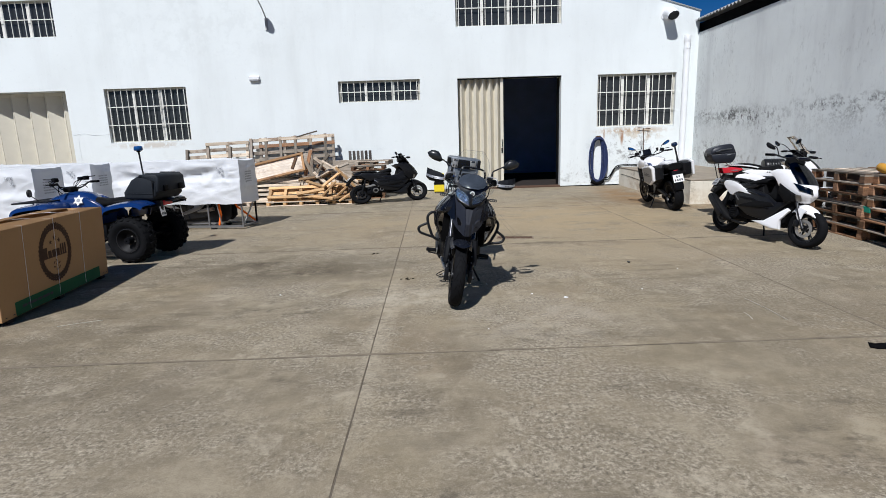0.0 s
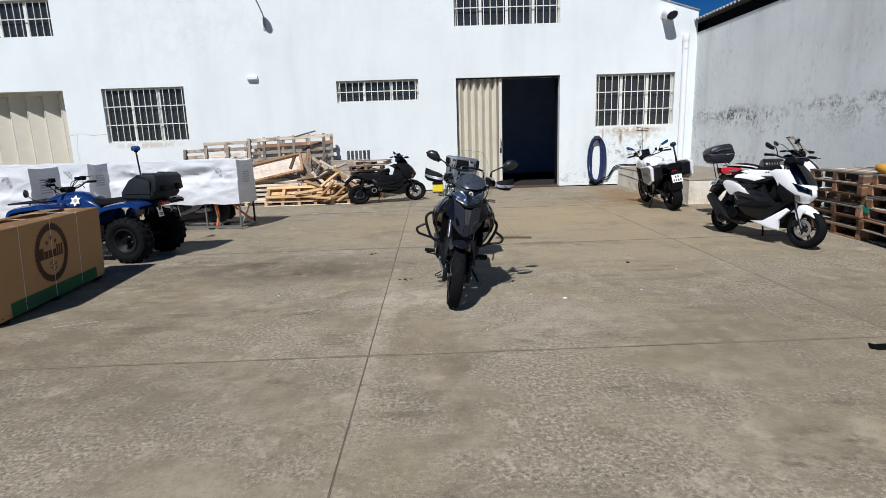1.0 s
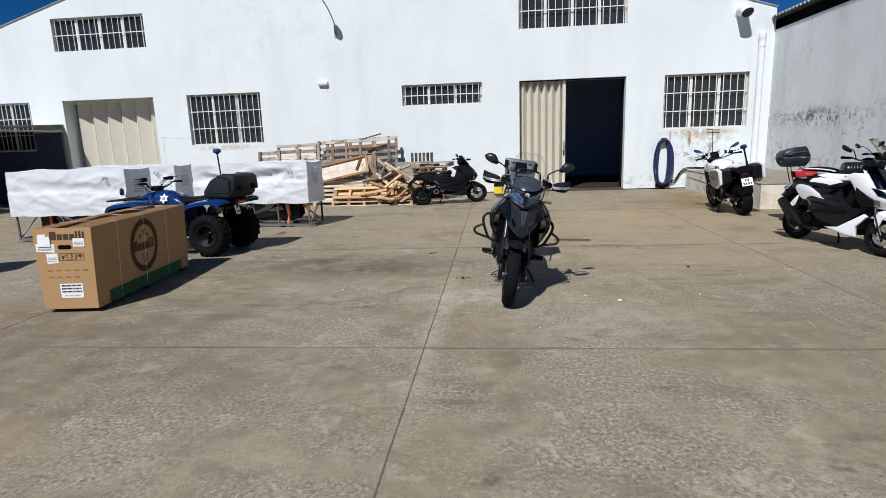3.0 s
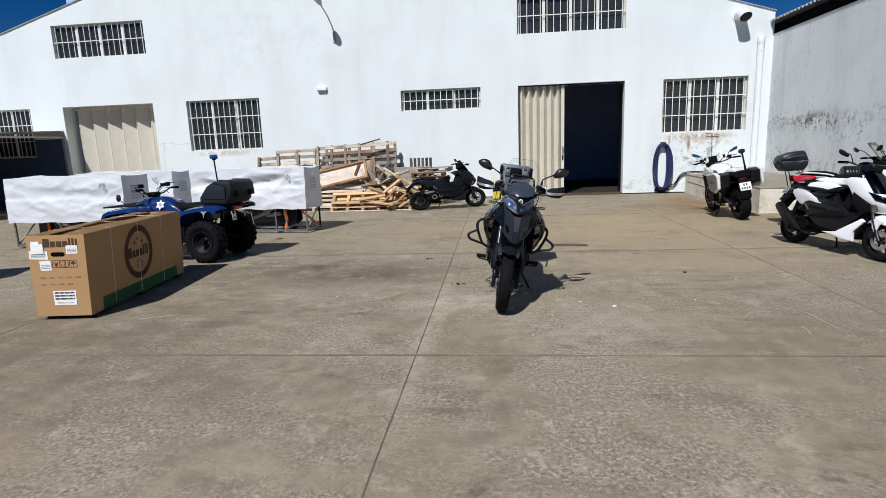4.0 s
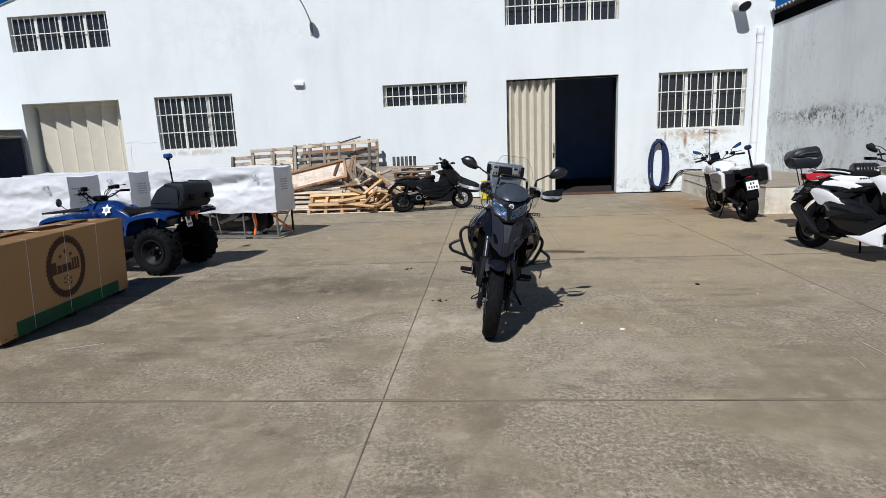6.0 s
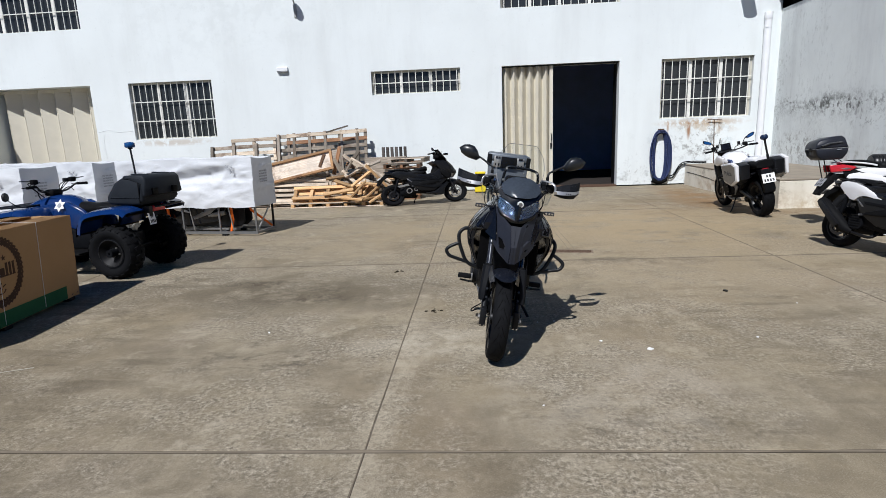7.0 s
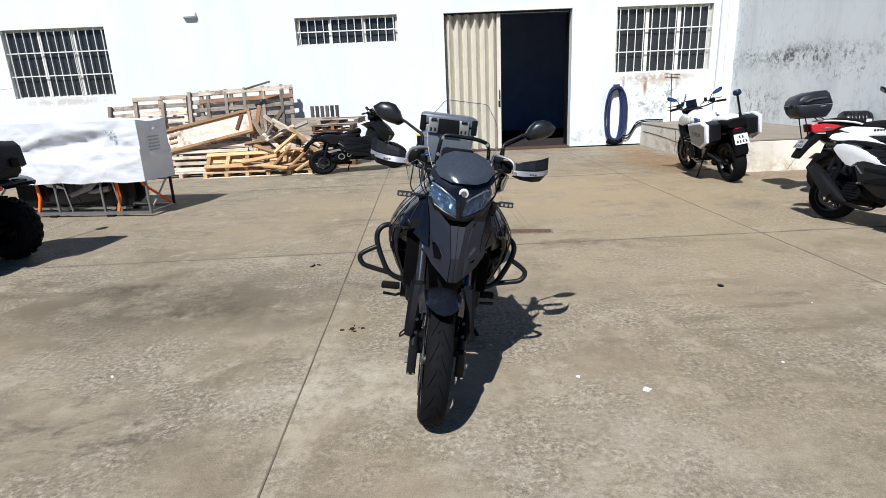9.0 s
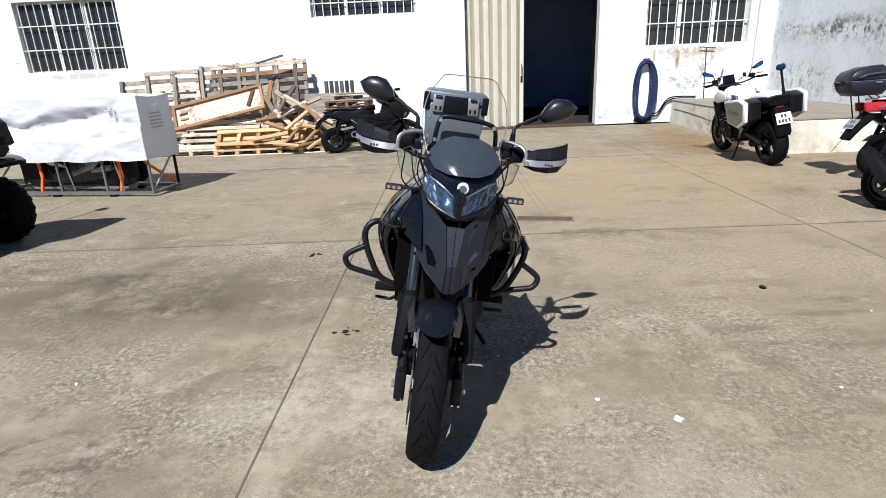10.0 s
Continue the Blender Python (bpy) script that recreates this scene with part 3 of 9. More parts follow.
def wall_with_holes(x0, x1, y0, y1, z0, top, holes):
    """A thick wall along x whose openings go right through; top is a height or a function of x."""
    bm = bmesh.new()
    xs = sorted({x0, x1, APEX, *(h[0] for h in holes), *(h[1] for h in holes)})
    for a, b in zip(xs, xs[1:]):
        mine = sorted((h for h in holes if h[0] <= a and h[1] >= b), key=lambda h: h[2])
        z = z0
        for h in mine:
            if h[2] > z + 1e-4:
                prism(bm, [(a, z), (b, z), (b, h[2]), (a, h[2])], y0, y1)
            z = h[3]
        prism(bm, [(a, z), (b, z), (b, top(b)), (a, top(a))], y0, y1)
    bmesh.ops.remove_doubles(bm, verts=bm.verts, dist=1e-4)
    seen = {}
    bm.verts.index_update()
    for f in list(bm.faces):
        key = frozenset(v.index for v in f.verts)
        seen.setdefault(key, []).append(f)
    bmesh.ops.delete(bm, geom=[f for fs in seen.values() if len(fs) > 1 for f in fs], context="FACES_ONLY")
    return bm


OPENINGS = {
    "window_1": (-16.77, -14.49, 1.69, 3.225), "door_1": (-13.33, -10.245, -0.03, 3.225),
    "window_2": (-9.135, -6.755, 1.685, 3.235), "window_3": (-2.345, 0.03, 2.62, 3.245),
    "door_2": (1.12, 4.14, -0.03, 3.225), "window_4": (5.195, 7.475, 1.70, 3.21),
    "window_5": (-13.31, -10.24, 4.68, 5.69), "window_6": (1.11, 4.125, 4.615, 5.64),
}
THICK = 0.62
wall_north = structure("wall_north", wall_with_holes(-17.4, EAST, FACADE, FACADE + THICK, -0.03, roof_z, list(OPENINGS.values())),
                       WHITE_WALL, "white painted rendered gable wall with rain streaks")
for sign in (-1, 1):
    x1 = EAST + 0.02 if sign > 0 else -17.7
    bm = bmesh.new()
    prism(bm, [(APEX, roof_z(APEX)), (x1, roof_z(x1)), (x1, roof_z(x1) + 0.028), (APEX, roof_z(APEX) + 0.028)], FACADE - 0.03, FACADE + 12.0)
    structure("roof", bm, SHEET_METAL, "grey sheet roof of the warehouse with a thin verge")

# dim interior behind the doors and windows
room = bmesh.new()
box(room, -17.4, EAST, FACADE + 6.0, FACADE + 6.2, -0.03, 8.6)
box(room, -17.4, -17.2, FACADE + THICK, FACADE + 11.8, -0.03, 4.6)
box(room, EAST - 0.2, EAST, FACADE + THICK, FACADE + 11.8, -0.03, 4.6)
structure("wall_inside", room, INSIDE, "dim grey inner walls of the warehouse")
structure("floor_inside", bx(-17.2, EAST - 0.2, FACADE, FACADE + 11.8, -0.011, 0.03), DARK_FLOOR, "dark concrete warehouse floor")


def barred_window(name, x0, x1, z0, z1, mullions, rails, bars):
    """A cream window in its recess behind white bars."""
    top = tagged(new(name), "cream steel window behind painted vertical bars", kind="structure")
    y = FACADE + 0.10
    f = 0.055
    fr = bmesh.new()
    box(fr, x0, x1, y, y + 0.06, z1 - f, z1, 0.004)
    box(fr, x0, x1, y, y + 0.06, z0, z0 + f, 0.004)
    box(fr, x0, x0 + f, y + 0.001, y + 0.059, z0 + f, z1 - f, 0.004)
    box(fr, x1 - f, x1, y + 0.001, y + 0.059, z0 + f, z1 - f, 0.004)
    part("window_frame", fr, FRAME_PAINT, top)
    part("window_sill", bx(x0 + 0.002, x1 - 0.002, FACADE + 0.004, y + 0.02, z0 + 0.001, z0 + 0.028, 0.004), WHITE_WALL, top)
    edges = [x0 + f] + [x0 + (x1 - x0) * k / (mullions + 1) for k in range(1, mullions + 1)] + [x1 - f]
    for x in edges[1:-1]:
        part("mullion", bx(x - 0.040, x + 0.040, y + 0.004, y + 0.056, z0 + f, z1 - f, 0.004), BAR_PAINT, top)
    for a, b in zip(edges, edges[1:]):
        part("pane", bx(a, b, y + 0.025, y + 0.033, z0 + f, z1 - f), PANE, top, "dark window pane")
    grille = bmesh.new()
    for k in range(rails):
        z = z0 + (z1 - z0) * (k + 1) / (rails + 1)
        box(grille, x0 + 0.004, x1 - 0.004, FACADE + 0.030, FACADE + 0.042, z - 0.012, z + 0.012)
    part("rail", grille, BAR_PAINT, top)
    me = mesh_of(rod((0, 0, z0 + 0.005), (0, 0, z1 - 0.005), 0.0115, 8), "bar", BAR_PAINT, True)
    for k in range(bars):
        piece("bar", me, top, Matrix.Translation((x0 + (x1 - x0) * (k + 0.5) / bars, FACADE + 0.055, 0)))
    return top


barred_window("window_1", *OPENINGS["window_1"], 2, 2, 14)
barred_window("window_2", *OPENINGS["window_2"], 2, 2, 13)
barred_window("window_3", *OPENINGS["window_3"], 2, 1, 13)
barred_window("window_4", *OPENINGS["window_4"], 2, 2, 12)
barred_window("window_5", *OPENINGS["window_5"], 3, 1, 16)
barred_window("window_6", *OPENINGS["window_6"], 3, 1, 16)


def folded_leaf(x0, x1, z0, z1, y, folds, depth, turn, thick=0.012):
    """A steel door leaf folded into upright ribs: a broad face, then a steep return."""
    pts = []
    w = (x1 - x0) / folds
    for k in range(folds):
        a = x0 + k * w
        pts += [(a, y + depth), (a + turn * w, y), (a + turn * w + 0.012, y), (a + turn * w + 0.013, y + 0.02), (a + turn * w + 0.022, y + 0.02), (a + turn * w + 0.023, y)]
    pts.append((x1, y + depth))
    back = [(px, py + thick) for px, py in pts[::-1]]
    return prism(bmesh.new(), pts + back, z0, z1, "z")


door_1 = tagged(new("door_1"), "closed cream folding steel warehouse door", kind="structure")
x0, x1, z0, z1 = OPENINGS["door_1"]
part("door_leaf", folded_leaf(x0 + 0.02, x1 - 0.02, 0.03, z1 - 0.02, FACADE + 0.40, 6, 0.17, 0.28), CREAM_STEEL, door_1)
part("door_head", bx(x0, x1, FACADE + 0.44, FACADE + 0.60, z1 - 0.10, z1 - 0.004), CREAM_STEEL, door_1)
door_2 = tagged(new("door_2"), "cream folding steel door, one leaf folded shut and the other side open", kind="structure")
x0, x1, z0, z1 = OPENINGS["door_2"]
leaf = part("door_leaf", folded_leaf(x0 + 0.02, 2.40, 0.04, z1 - 0.03, FACADE + 0.11, 6, 0.17, 0.40), CREAM_STEEL, door_2)
part("door_stile", bx(2.37, 2.46, FACADE + 0.10, FACADE + 0.20, 0.04, z1 - 0.03, 0.006), CREAM_STEEL, door_2)
part("door_handle", tube(bmesh.new(), [(2.415, FACADE + 0.10, 1.25), (2.415, FACADE + 0.05, 1.27), (2.415, FACADE + 0.05, 1.43), (2.415, FACADE + 0.10, 1.45)], 0.011), DARK_METAL, door_2)
part("lock_plate", bx(2.39, 2.44, FACADE + 0.094, FACADE + 0.10, 1.05, 1.20), DARK_METAL, door_2)
part("door_track", bx(x0, x1, FACADE + 0.10, FACADE + 0.24, z1 - 0.028, z1 - 0.004), DARK_METAL, door_2)
part("door_lining", bx(x1 - 0.012, x1 - 0.002, FACADE + 0.26, FACADE + THICK - 0.01, 0.05, z1 - 0.03), DARK_METAL, door_2, "dark steel door lining")
part("threshold", bx(x0, x1, FACADE - 0.02, FACADE + 0.30, -0.006, 0.045, 0.006), RUST, door_2, "rusty brown steel threshold")

# ---- the neighbour's grey wall and its roof ----
structure("wall_east", bx(EAST, EAST + 0.35, -30, FACADE + 4, -0.03, 4.27), GREY_WALL, "weathered grey rendered wall streaked with black mould")


def corrugated(x0, x1, y0, y1, za, zb, pitch=0.177, amp=0.024, thick=0.008):
    """A wavy sheet: its ribs run from x0 to x1, rising from za to zb."""
    bm = bmesh.new()
    n = max(4, int((y1 - y0) / pitch * 8))
    rows = []
    for dz in (0, thick):
        for x, z in ((x0, za), (x1, zb)):
            rows.append([bm.verts.new((x, y0 + (y1 - y0) * k / n, z + dz + amp * math.cos(2 * math.pi * k / 8))) for k in range(n + 1)])
    a, b, c, d = rows
    for k in range(n):
        bm.faces.new((a[k], a[k + 1], b[k + 1], b[k]))
        bm.faces.new((c[k + 1], c[k], d[k], d[k + 1]))
        bm.faces.new((a[k + 1], a[k], c[k], c[k + 1]))
        bm.faces.new((b[k], b[k + 1], d[k + 1], d[k]))
    for e in (0, n):
        bm.faces.new((a[e], b[e], d[e], c[e]))
    return bm


structure("roof_east", corrugated(EAST - 0.12, EAST + 6.0, -10, FACADE + 1.0, 4.60, 6.2, amp=0.032), SHEET_METAL, "grey corrugated roof edge over the neighbouring wall", smooth=True)
# Near-black strip: the eave's shaded opening is put into its colour.
structure("purlin", bx(EAST + 0.16, EAST + 0.30, -10, FACADE + 1, 4.27, 4.585), VOID, "near-black strip standing for the shaded gap under the corrugated roof")

# ---- the lean-to roof beside the folding door ----
bm = corrugated(13.2, FACADE - 0.005, 13.43, 18.2, 2.34, 2.47)
bmesh.ops.transform(bm, matrix=Matrix(((0, -1, 0, 0), (1, 0, 0, 0), (0, 0, 1, 0), (0, 0, 0, 1))), verts=bm.verts)
canopy = structure("canopy", bm, SHEET_METAL, "low corrugated lean-to roof against the white wall", smooth=True)
part("verge_beam", bx(-13.50, -13.44, 13.25, FACADE - 0.005, 2.26, 2.31), SHEET_METAL, canopy)
part("post", rod((-13.47, 13.3, -0.03), (-13.47, 13.3, 2.27), 0.03), SHEET_METAL, canopy)
# Unseen front and side walls, added to keep light out of the lean-to.
part("front_wall", bx(-18.2, -13.52, 12.95, 13.07, -0.03, 2.30), SHEET_METAL, canopy, "unseen sheet wall added to darken the lean-to")
part("side_wall", bx(-18.30, -18.2, 12.95, FACADE - 0.005, -0.03, 2.36), SHEET_METAL, canopy)
part("wall_post", bx(-13.49, -13.42, FACADE - 0.065, FACADE - 0.003, -0.03, 2.26), SHEET_METAL, canopy)

# Navy sheets over the white wall put the lean-to's shade into colour.
navy = bmesh.new()
for x0, x1, z0, z1 in ((-18.1, -16.78, 0.0, 2.24), (-14.48, -13.50, 0.0, 2.24), (-16.78, -14.48, 0.0, 1.68)):
    box(navy, x0, x1, FACADE - 0.006, FACADE - 0.002, z0, z1)
part("painted_dado", navy, SHADE_NAVY, canopy, "dark navy sheet standing for the shade on the wall under the lean-to")

# ---- the loading dock ----
dock = structure("loading_dock", bx(5.90, EAST - 0.003, 11.75, FACADE - 0.003, -0.03, 0.50, 0.012), DOCK_WALL, "low rendered loading platform with cracked sides")
part("dock_top", bx(5.895, EAST - 0.003, 11.745, FACADE - 0.003, 0.502, 0.535, 0.008), DOCK_TOP, dock, "stained bare concrete top")


def crack(parent, pts, axis, at, width):
    """A fine dark crack along a face: a thin uneven strip just proud of it."""
    rnd = random.Random(len(pts) * 7)
    line = []
    for a, b in zip(pts, pts[1:]):
        for k in range(5):
            t = k / 5
            line.append((a[0] + (b[0] - a[0]) * t + rnd.uniform(-0.012, 0.012), a[1] + (b[1] - a[1]) * t + rnd.uniform(-0.010, 0.010)))
    line.append(pts[-1])
    world = [((at, u, v) if axis == "x" else (u, at, v)) for u, v in line]
    part("crack", tube(bmesh.new(), world, [width * (0.5 + rnd.random()) for _ in world], 5), DARK_METAL, parent, "dark crack in the render", 60)


crack(dock, [(16.4, 0.33), (15.2, 0.30), (14.1, 0.24), (13.2, 0.28), (12.1, 0.22)], "x", 5.8985, 0.005)
crack(dock, [(14.55, 0.48), (14.50, 0.25), (14.53, 0.02)], "x", 5.8985, 0.004)
crack(dock, [(6.60, 0.02), (6.70, 0.16), (6.78, 0.26), (6.86, 0.40)], "y", 11.7485, 0.004)
crack(dock, [(6.78, 0.26), (6.68, 0.30)], "y", 11.7485, 0.003)

# ---- vehicle pieces shared by the motorcycles, scooters and the quad ----
def tyre_profile(r, w, side):
    s = side
    half = [(r - s, 0.36 * w), (r - 0.72 * s, 0.48 * w), (r - 0.42 * s, 0.50 * w), (r - 0.20 * s, 0.42 * w), (r - 0.06 * s, 0.25 * w), (r, 0.0)]
    return [(a, -b) for a, b in half] + [(a, b) for a, b in half[-2::-1]]


def crown(r, w, side, u):
    """Radius of the tyre's outside at u half widths from its middle."""
    return r - side * (0.06 * (u / 0.5) ** 2 if u < 0.5 else 0.06 + 0.14 * ((u - 0.5) / 0.34) ** 1.6)


def wheel(parent, name, x, z, r, w, side, spokes=5, disc=0.0, discs=(1,), rim_mat=None, tread=0, steer=0.0, knob=0, y=0.0, disc_mat=None):
    """A wheel on the y axis: tyre, rim, hub, brake disc."""
    hub = new(name)
    hub.parent = parent
    hub.empty_display_size = 0.1
    hub.matrix_basis = pose(x, y, z, 0, 0, steer)
    rim_mat = rim_mat or BLACK_SATIN
    tyre = part("tyre", lathe(bmesh.new(), tyre_profile(r, w, side), 44), RUBBER, hub, "", 50)
    ri = r - side
    rim = bmesh.new()
    lathe(rim, [(ri + 0.004, -0.42 * w), (ri + 0.004, 0.42 * w), (ri - 0.012, 0.40 * w), (ri - 0.03, 0.2 * w), (ri - 0.03, -0.2 * w), (ri - 0.012, -0.40 * w)], 40)
    lathe(rim, [(0.012, -0.5 * w), (0.045, -0.5 * w), (0.05, -0.2 * w), (0.05, 0.2 * w), (0.045, 0.5 * w), (0.012, 0.5 * w)], 20)
    for k in range(spokes):
        a = 2 * math.pi * k / spokes + 0.2
        for da in (-0.09, 0.09):
            p = [(0.04 * math.cos(a), 0, 0.04 * math.sin(a)), ((ri - 0.02) * math.cos(a + da * 1.6), 0, (ri - 0.02) * math.sin(a + da * 1.6))]
            tube(rim, p, 0.011, 6)
    part("rim", rim, rim_mat, hub, "", 40)
    for s in discs if disc else ():
        d = bmesh.new()
        lathe(d, [(disc, -0.0025), (disc, 0.0025), (disc * 0.68, 0.0025), (disc * 0.68, -0.0025)], 36, Matrix.Translation((0, s * 0.58 * w, 0)))
        for k in range(6):
            a = math.pi * k / 3
            tube(d, [(0.045 * math.cos(a), s * 0.5 * w, 0.045 * math.sin(a)), (disc * 0.72 * math.cos(a + 0.3), s * 0.58 * w, disc * 0.72 * math.sin(a + 0.3))], 0.006, 5)
        part("brake_disc", d, disc_mat or DISC_STEEL, hub)
    if tread:
        g = bmesh.new()
        for k in range(tread):
            a0 = 2 * math.pi * k / tread
            for s in (-1, 1):
                a = a0 + (0.5 if s > 0 else 0) * 2 * math.pi / tread
                line = []
                for i in range(6):
                    u = 0.07 + 0.66 * i / 5
                    ang = a - 0.46 * (u - 0.07) ** 0.85
                    rr = crown(r, w, side, u) - 0.0002
                    line.append((rr * math.cos(ang), s * u * 0.5 * w, rr * math.sin(ang)))
                tube(g, line, [0.0007, 0.0019, 0.0022, 0.0022, 0.0019, 0.0007], 5)
                dash = []
                for i in range(3):
                    u = 0.05 + 0.10 * i
                    ang = a + 0.17 - 0.035 * i
                    rr = crown(r, w, side, u) - 0.0003
                    dash.append((rr * math.cos(ang), s * u * 0.5 * w, rr * math.sin(ang)))
                tube(g, dash, 0.0014, 5)
        part("tread", g, VOID, tyre)
    if knob:
        g = bmesh.new()
        for k in range(knob):
            a = 2 * math.pi * k / knob
            for s in (-1, 1):
                aa = a + (math.pi / knob if s > 0 else 0)
                for u, wd, lift, sk in ((0.30, 0.22 * w, 0.004, 0.10), (0.78, 0.16 * w, -0.03, -0.05)):
                    m = pose(0, 0, 0, 0, -math.degrees(aa), 0) @ pose(r + lift - 0.004, s * u * 0.5 * w, 0, math.degrees(sk) * s * 3, 0, s * (6 if u < 0.5 else 32))
                    box(g, -0.012, 0.012, -wd / 2, wd / 2, -0.021, 0.021, 0, m)
        part("tread", g, RUBBER, tyre)
    return hub


def mirror(parent, base, head, side, size=(0.085, 0.055), face=None, elbow=None):
    """A mirror on its stalk; the glass looks back along -x."""
    top = Vector(head)
    mid = Vector(elbow) if elbow else Vector(base).lerp(top, 0.55) + Vector((0.0, 0, 0.035))
    stalk = part("mirror", tube(bmesh.new(), smooth_line([base, mid, top], 5), 0.0065, 8), BLACK_SATIN, parent, "", 60)
    w, h = size
    rings = []
    for x, k in ((-0.012, 0.90), (-0.006, 1.0), (0.010, 0.96), (0.024, 0.72), (0.032, 0.30)):
        ring = []
        for i in range(20):
            t = 2 * math.pi * i / 20
            c, s = math.cos(t), math.sin(t)
            yy = math.copysign(abs(c) ** 0.75, c) * w * k
            zz = math.copysign(abs(s) ** 0.75, s) * h * k * (0.78 + 0.22 * c * side)
            ring.append((top.x + x, top.y + side * 0.045 + yy, top.z + zz + 0.030 * (yy * side) / w))
        rings.append(ring)
    shell_ob = part("mirror_shell", loft(bmesh.new(), rings), GUARD, stalk, "", 50)
    ring = [(top.x - 0.0135, top.y + side * 0.045 + 0.86 * (p[1] - top.y - side * 0.045), top.z + 0.86 * (p[2] - top.z)) for p in rings[0]]
    part("mirror_glass", loft(bmesh.new(), [ring, [(x - 0.002, y, z) for x, y, z in ring]]), face or MIRROR, stalk)
    return stalk


def indicator(parent, a, b, r=0.018):
    ob = part("turn_signal", rod(a, b, 0.006, 6), BLACK_SATIN, parent)
    d = (Vector(b) - Vector(a)).normalized()
    c = Vector(b) + d * 0.03
    bm = bx(c.x - r * 0.5, c.x + r * 0.35, c.y - r * 1.9, c.y + r * 1.9, c.z - r * 0.72, c.z + r * 0.72, r * 0.3)
    part("housing", bm, BLACK_SATIN, ob, "", 40)
    part("lens", bx(c.x + r * 0.3, c.x + r * 0.5, c.y - r * 1.7, c.y + r * 1.7, c.z - r * 0.55, c.z + r * 0.55, r * 0.1), SIGNAL_LENS, ob, "clear grey lens", 40)
    for k in (-1, 0, 1):
        part("lens_bead", rod((c.x + r * 0.5, c.y + k * r * 1.1, c.z), (c.x + r * 0.62, c.y + k * r * 1.1, c.z), r * 0.38, 10), CHROME, ob, "", 40)
    return ob


def plate_bars(parent, m, w, h, mat_bg=None, rows=2):
    """A number plate whose writing is plain bars."""
    ob = part("number_plate", box(bmesh.new(), -w / 2, w / 2, -h / 2, h / 2, 0, 0.003, 0, m), mat_bg or PAPER, parent, "number plate with its writing as dark bars")
    bm = bmesh.new()
    for r in range(rows):
        y = (0.5 - (r + 0.5) / rows) * h * 0.9
        n = 2 + r * 2
        for k in range(n):
            x = ((k + 0.5) / n - 0.5) * w * (0.45 + 0.4 * r)
            box(bm, x - w * 0.065, x + w * 0.065, y - h * 0.14, y + h * 0.14, 0.0035, 0.0045, 0, m)
    part("plate_writing", bm, INK, ob)
    return ob


def warp(bm, f):
    for v in bm.verts:
        v.co = Vector(f(*v.co))
    return bm


def panel(parent, name, mat, pts, y0, y1, bevel=0.012, label="", both=True, bend=None):
    """A side panel (and its twin) cut to an outline in x and z."""
    made = []
    for s in (1, -1) if both else (1,):
        bm = prism(bmesh.new(), pts, min(s * y0, s * y1), max(s * y0, s * y1), "y", bevel)
        if bend:
            warp(bm, bend)
        made.append(part(name, bm, mat, parent, label, 45))
    return made


def handlebar(parent, x, z, half, rise=0.05, sweep=0.09, grip=0.12):
    pts = smooth_line([(x - sweep, -half, z), (x - sweep * 0.7, -half + grip, z + 0.004), (x, -half * 0.35, z - rise), (x, half * 0.35, z - rise), (x - sweep * 0.7, half - grip, z + 0.004), (x - sweep, half, z)], 4)
    bar = part("handlebar", tube(bmesh.new(), pts, 0.0115, 8), BLACK_SATIN, parent, "", 60)
    for s in (-1, 1):
        part("grip", rod((x - sweep, s * half, z), (x - sweep * 0.75, s * (half - grip), z + 0.003), 0.018, 12), BLACK_MATT, bar, "", 60)
        part("brake_lever", tube(bmesh.new(), [(x - sweep * 0.4, s * (half - grip - 0.03), z), (x + 0.035, s * (half - grip), z - 0.004), (x + 0.02, s * (half - 0.01), z - 0.008)], 0.006, 6), BLACK_SATIN, bar, "", 60)
    return bar


# ---- the black adventure motorcycle in the middle of the yard ----
COWL = ((0.520, 0.195, 0.205, 0.330), (0.560, 0.212, 0.232, 0.345), (0.620, 0.240, 0.266, 0.360), (0.700, 0.268, 0.300, 0.375), (0.780, 0.276, 0.319, 0.395), (0.836, 0.262, 0.318, 0.420), (0.850, 0.205, 0.314, 0.480), (0.870, 0.178, 0.307, 0.515), (0.920, 0.166, 0.280, 0.528), (0.970, 0.160, 0.240, 0.515), (1.020, 0.140, 0.190, 0.470), (1.050, 0.110, 0.150, 0.400))


def cowl_point(s, z, t, lift=0.0):
    """A place on the tank cowl: t runs from its inner front edge (0) round the bulge (1) to its back (2)."""
    yi, yo, xf = (float(np.interp(z, [c[0] for c in COWL], [c[k] for c in COWL])) for k in (1, 2, 3))
    layer = 0.005 * (t > 0.34) + 0.004 * (t > 0.66)
    if t <= 1:
        a = t * math.pi / 2
        x = 0.25 + (xf - 0.25) * math.cos(a) ** 0.85
        y = yi + (yo - yi) * math.sin(a) ** 0.85
        nx, ny = math.cos(a), math.sin(a)
    else:
        x, y = 0.25 - 0.33 * (t - 1), yo - (yo - 0.15) * (t - 1) ** 2
        nx, ny = 0.0, 1.0
    return (x + (layer + lift) * nx, 0.006 + s * (y - 0.009 + (layer + lift) * ny), z)


def cowl(s):
    zs = [p[0] for p in smooth_line([(c[0], 0, 0) for c in COWL], 2)]
    ts = [0, 0.10, 0.20, 0.335, 0.345, 0.45, 0.55, 0.655, 0.665, 0.78, 0.9, 1.0, 1.2, 1.45, 1.7, 2.0]
    rings = []
    for z in zs:
        out = [cowl_point(s, z, t) for t in ts]
        rings.append(out + [(out[-1][0], out[-1][1] - s * 0.012, z), (out[0][0] - 0.05, out[0][1] - s * 0.010, z)])
    return loft(bmesh.new(), rings)


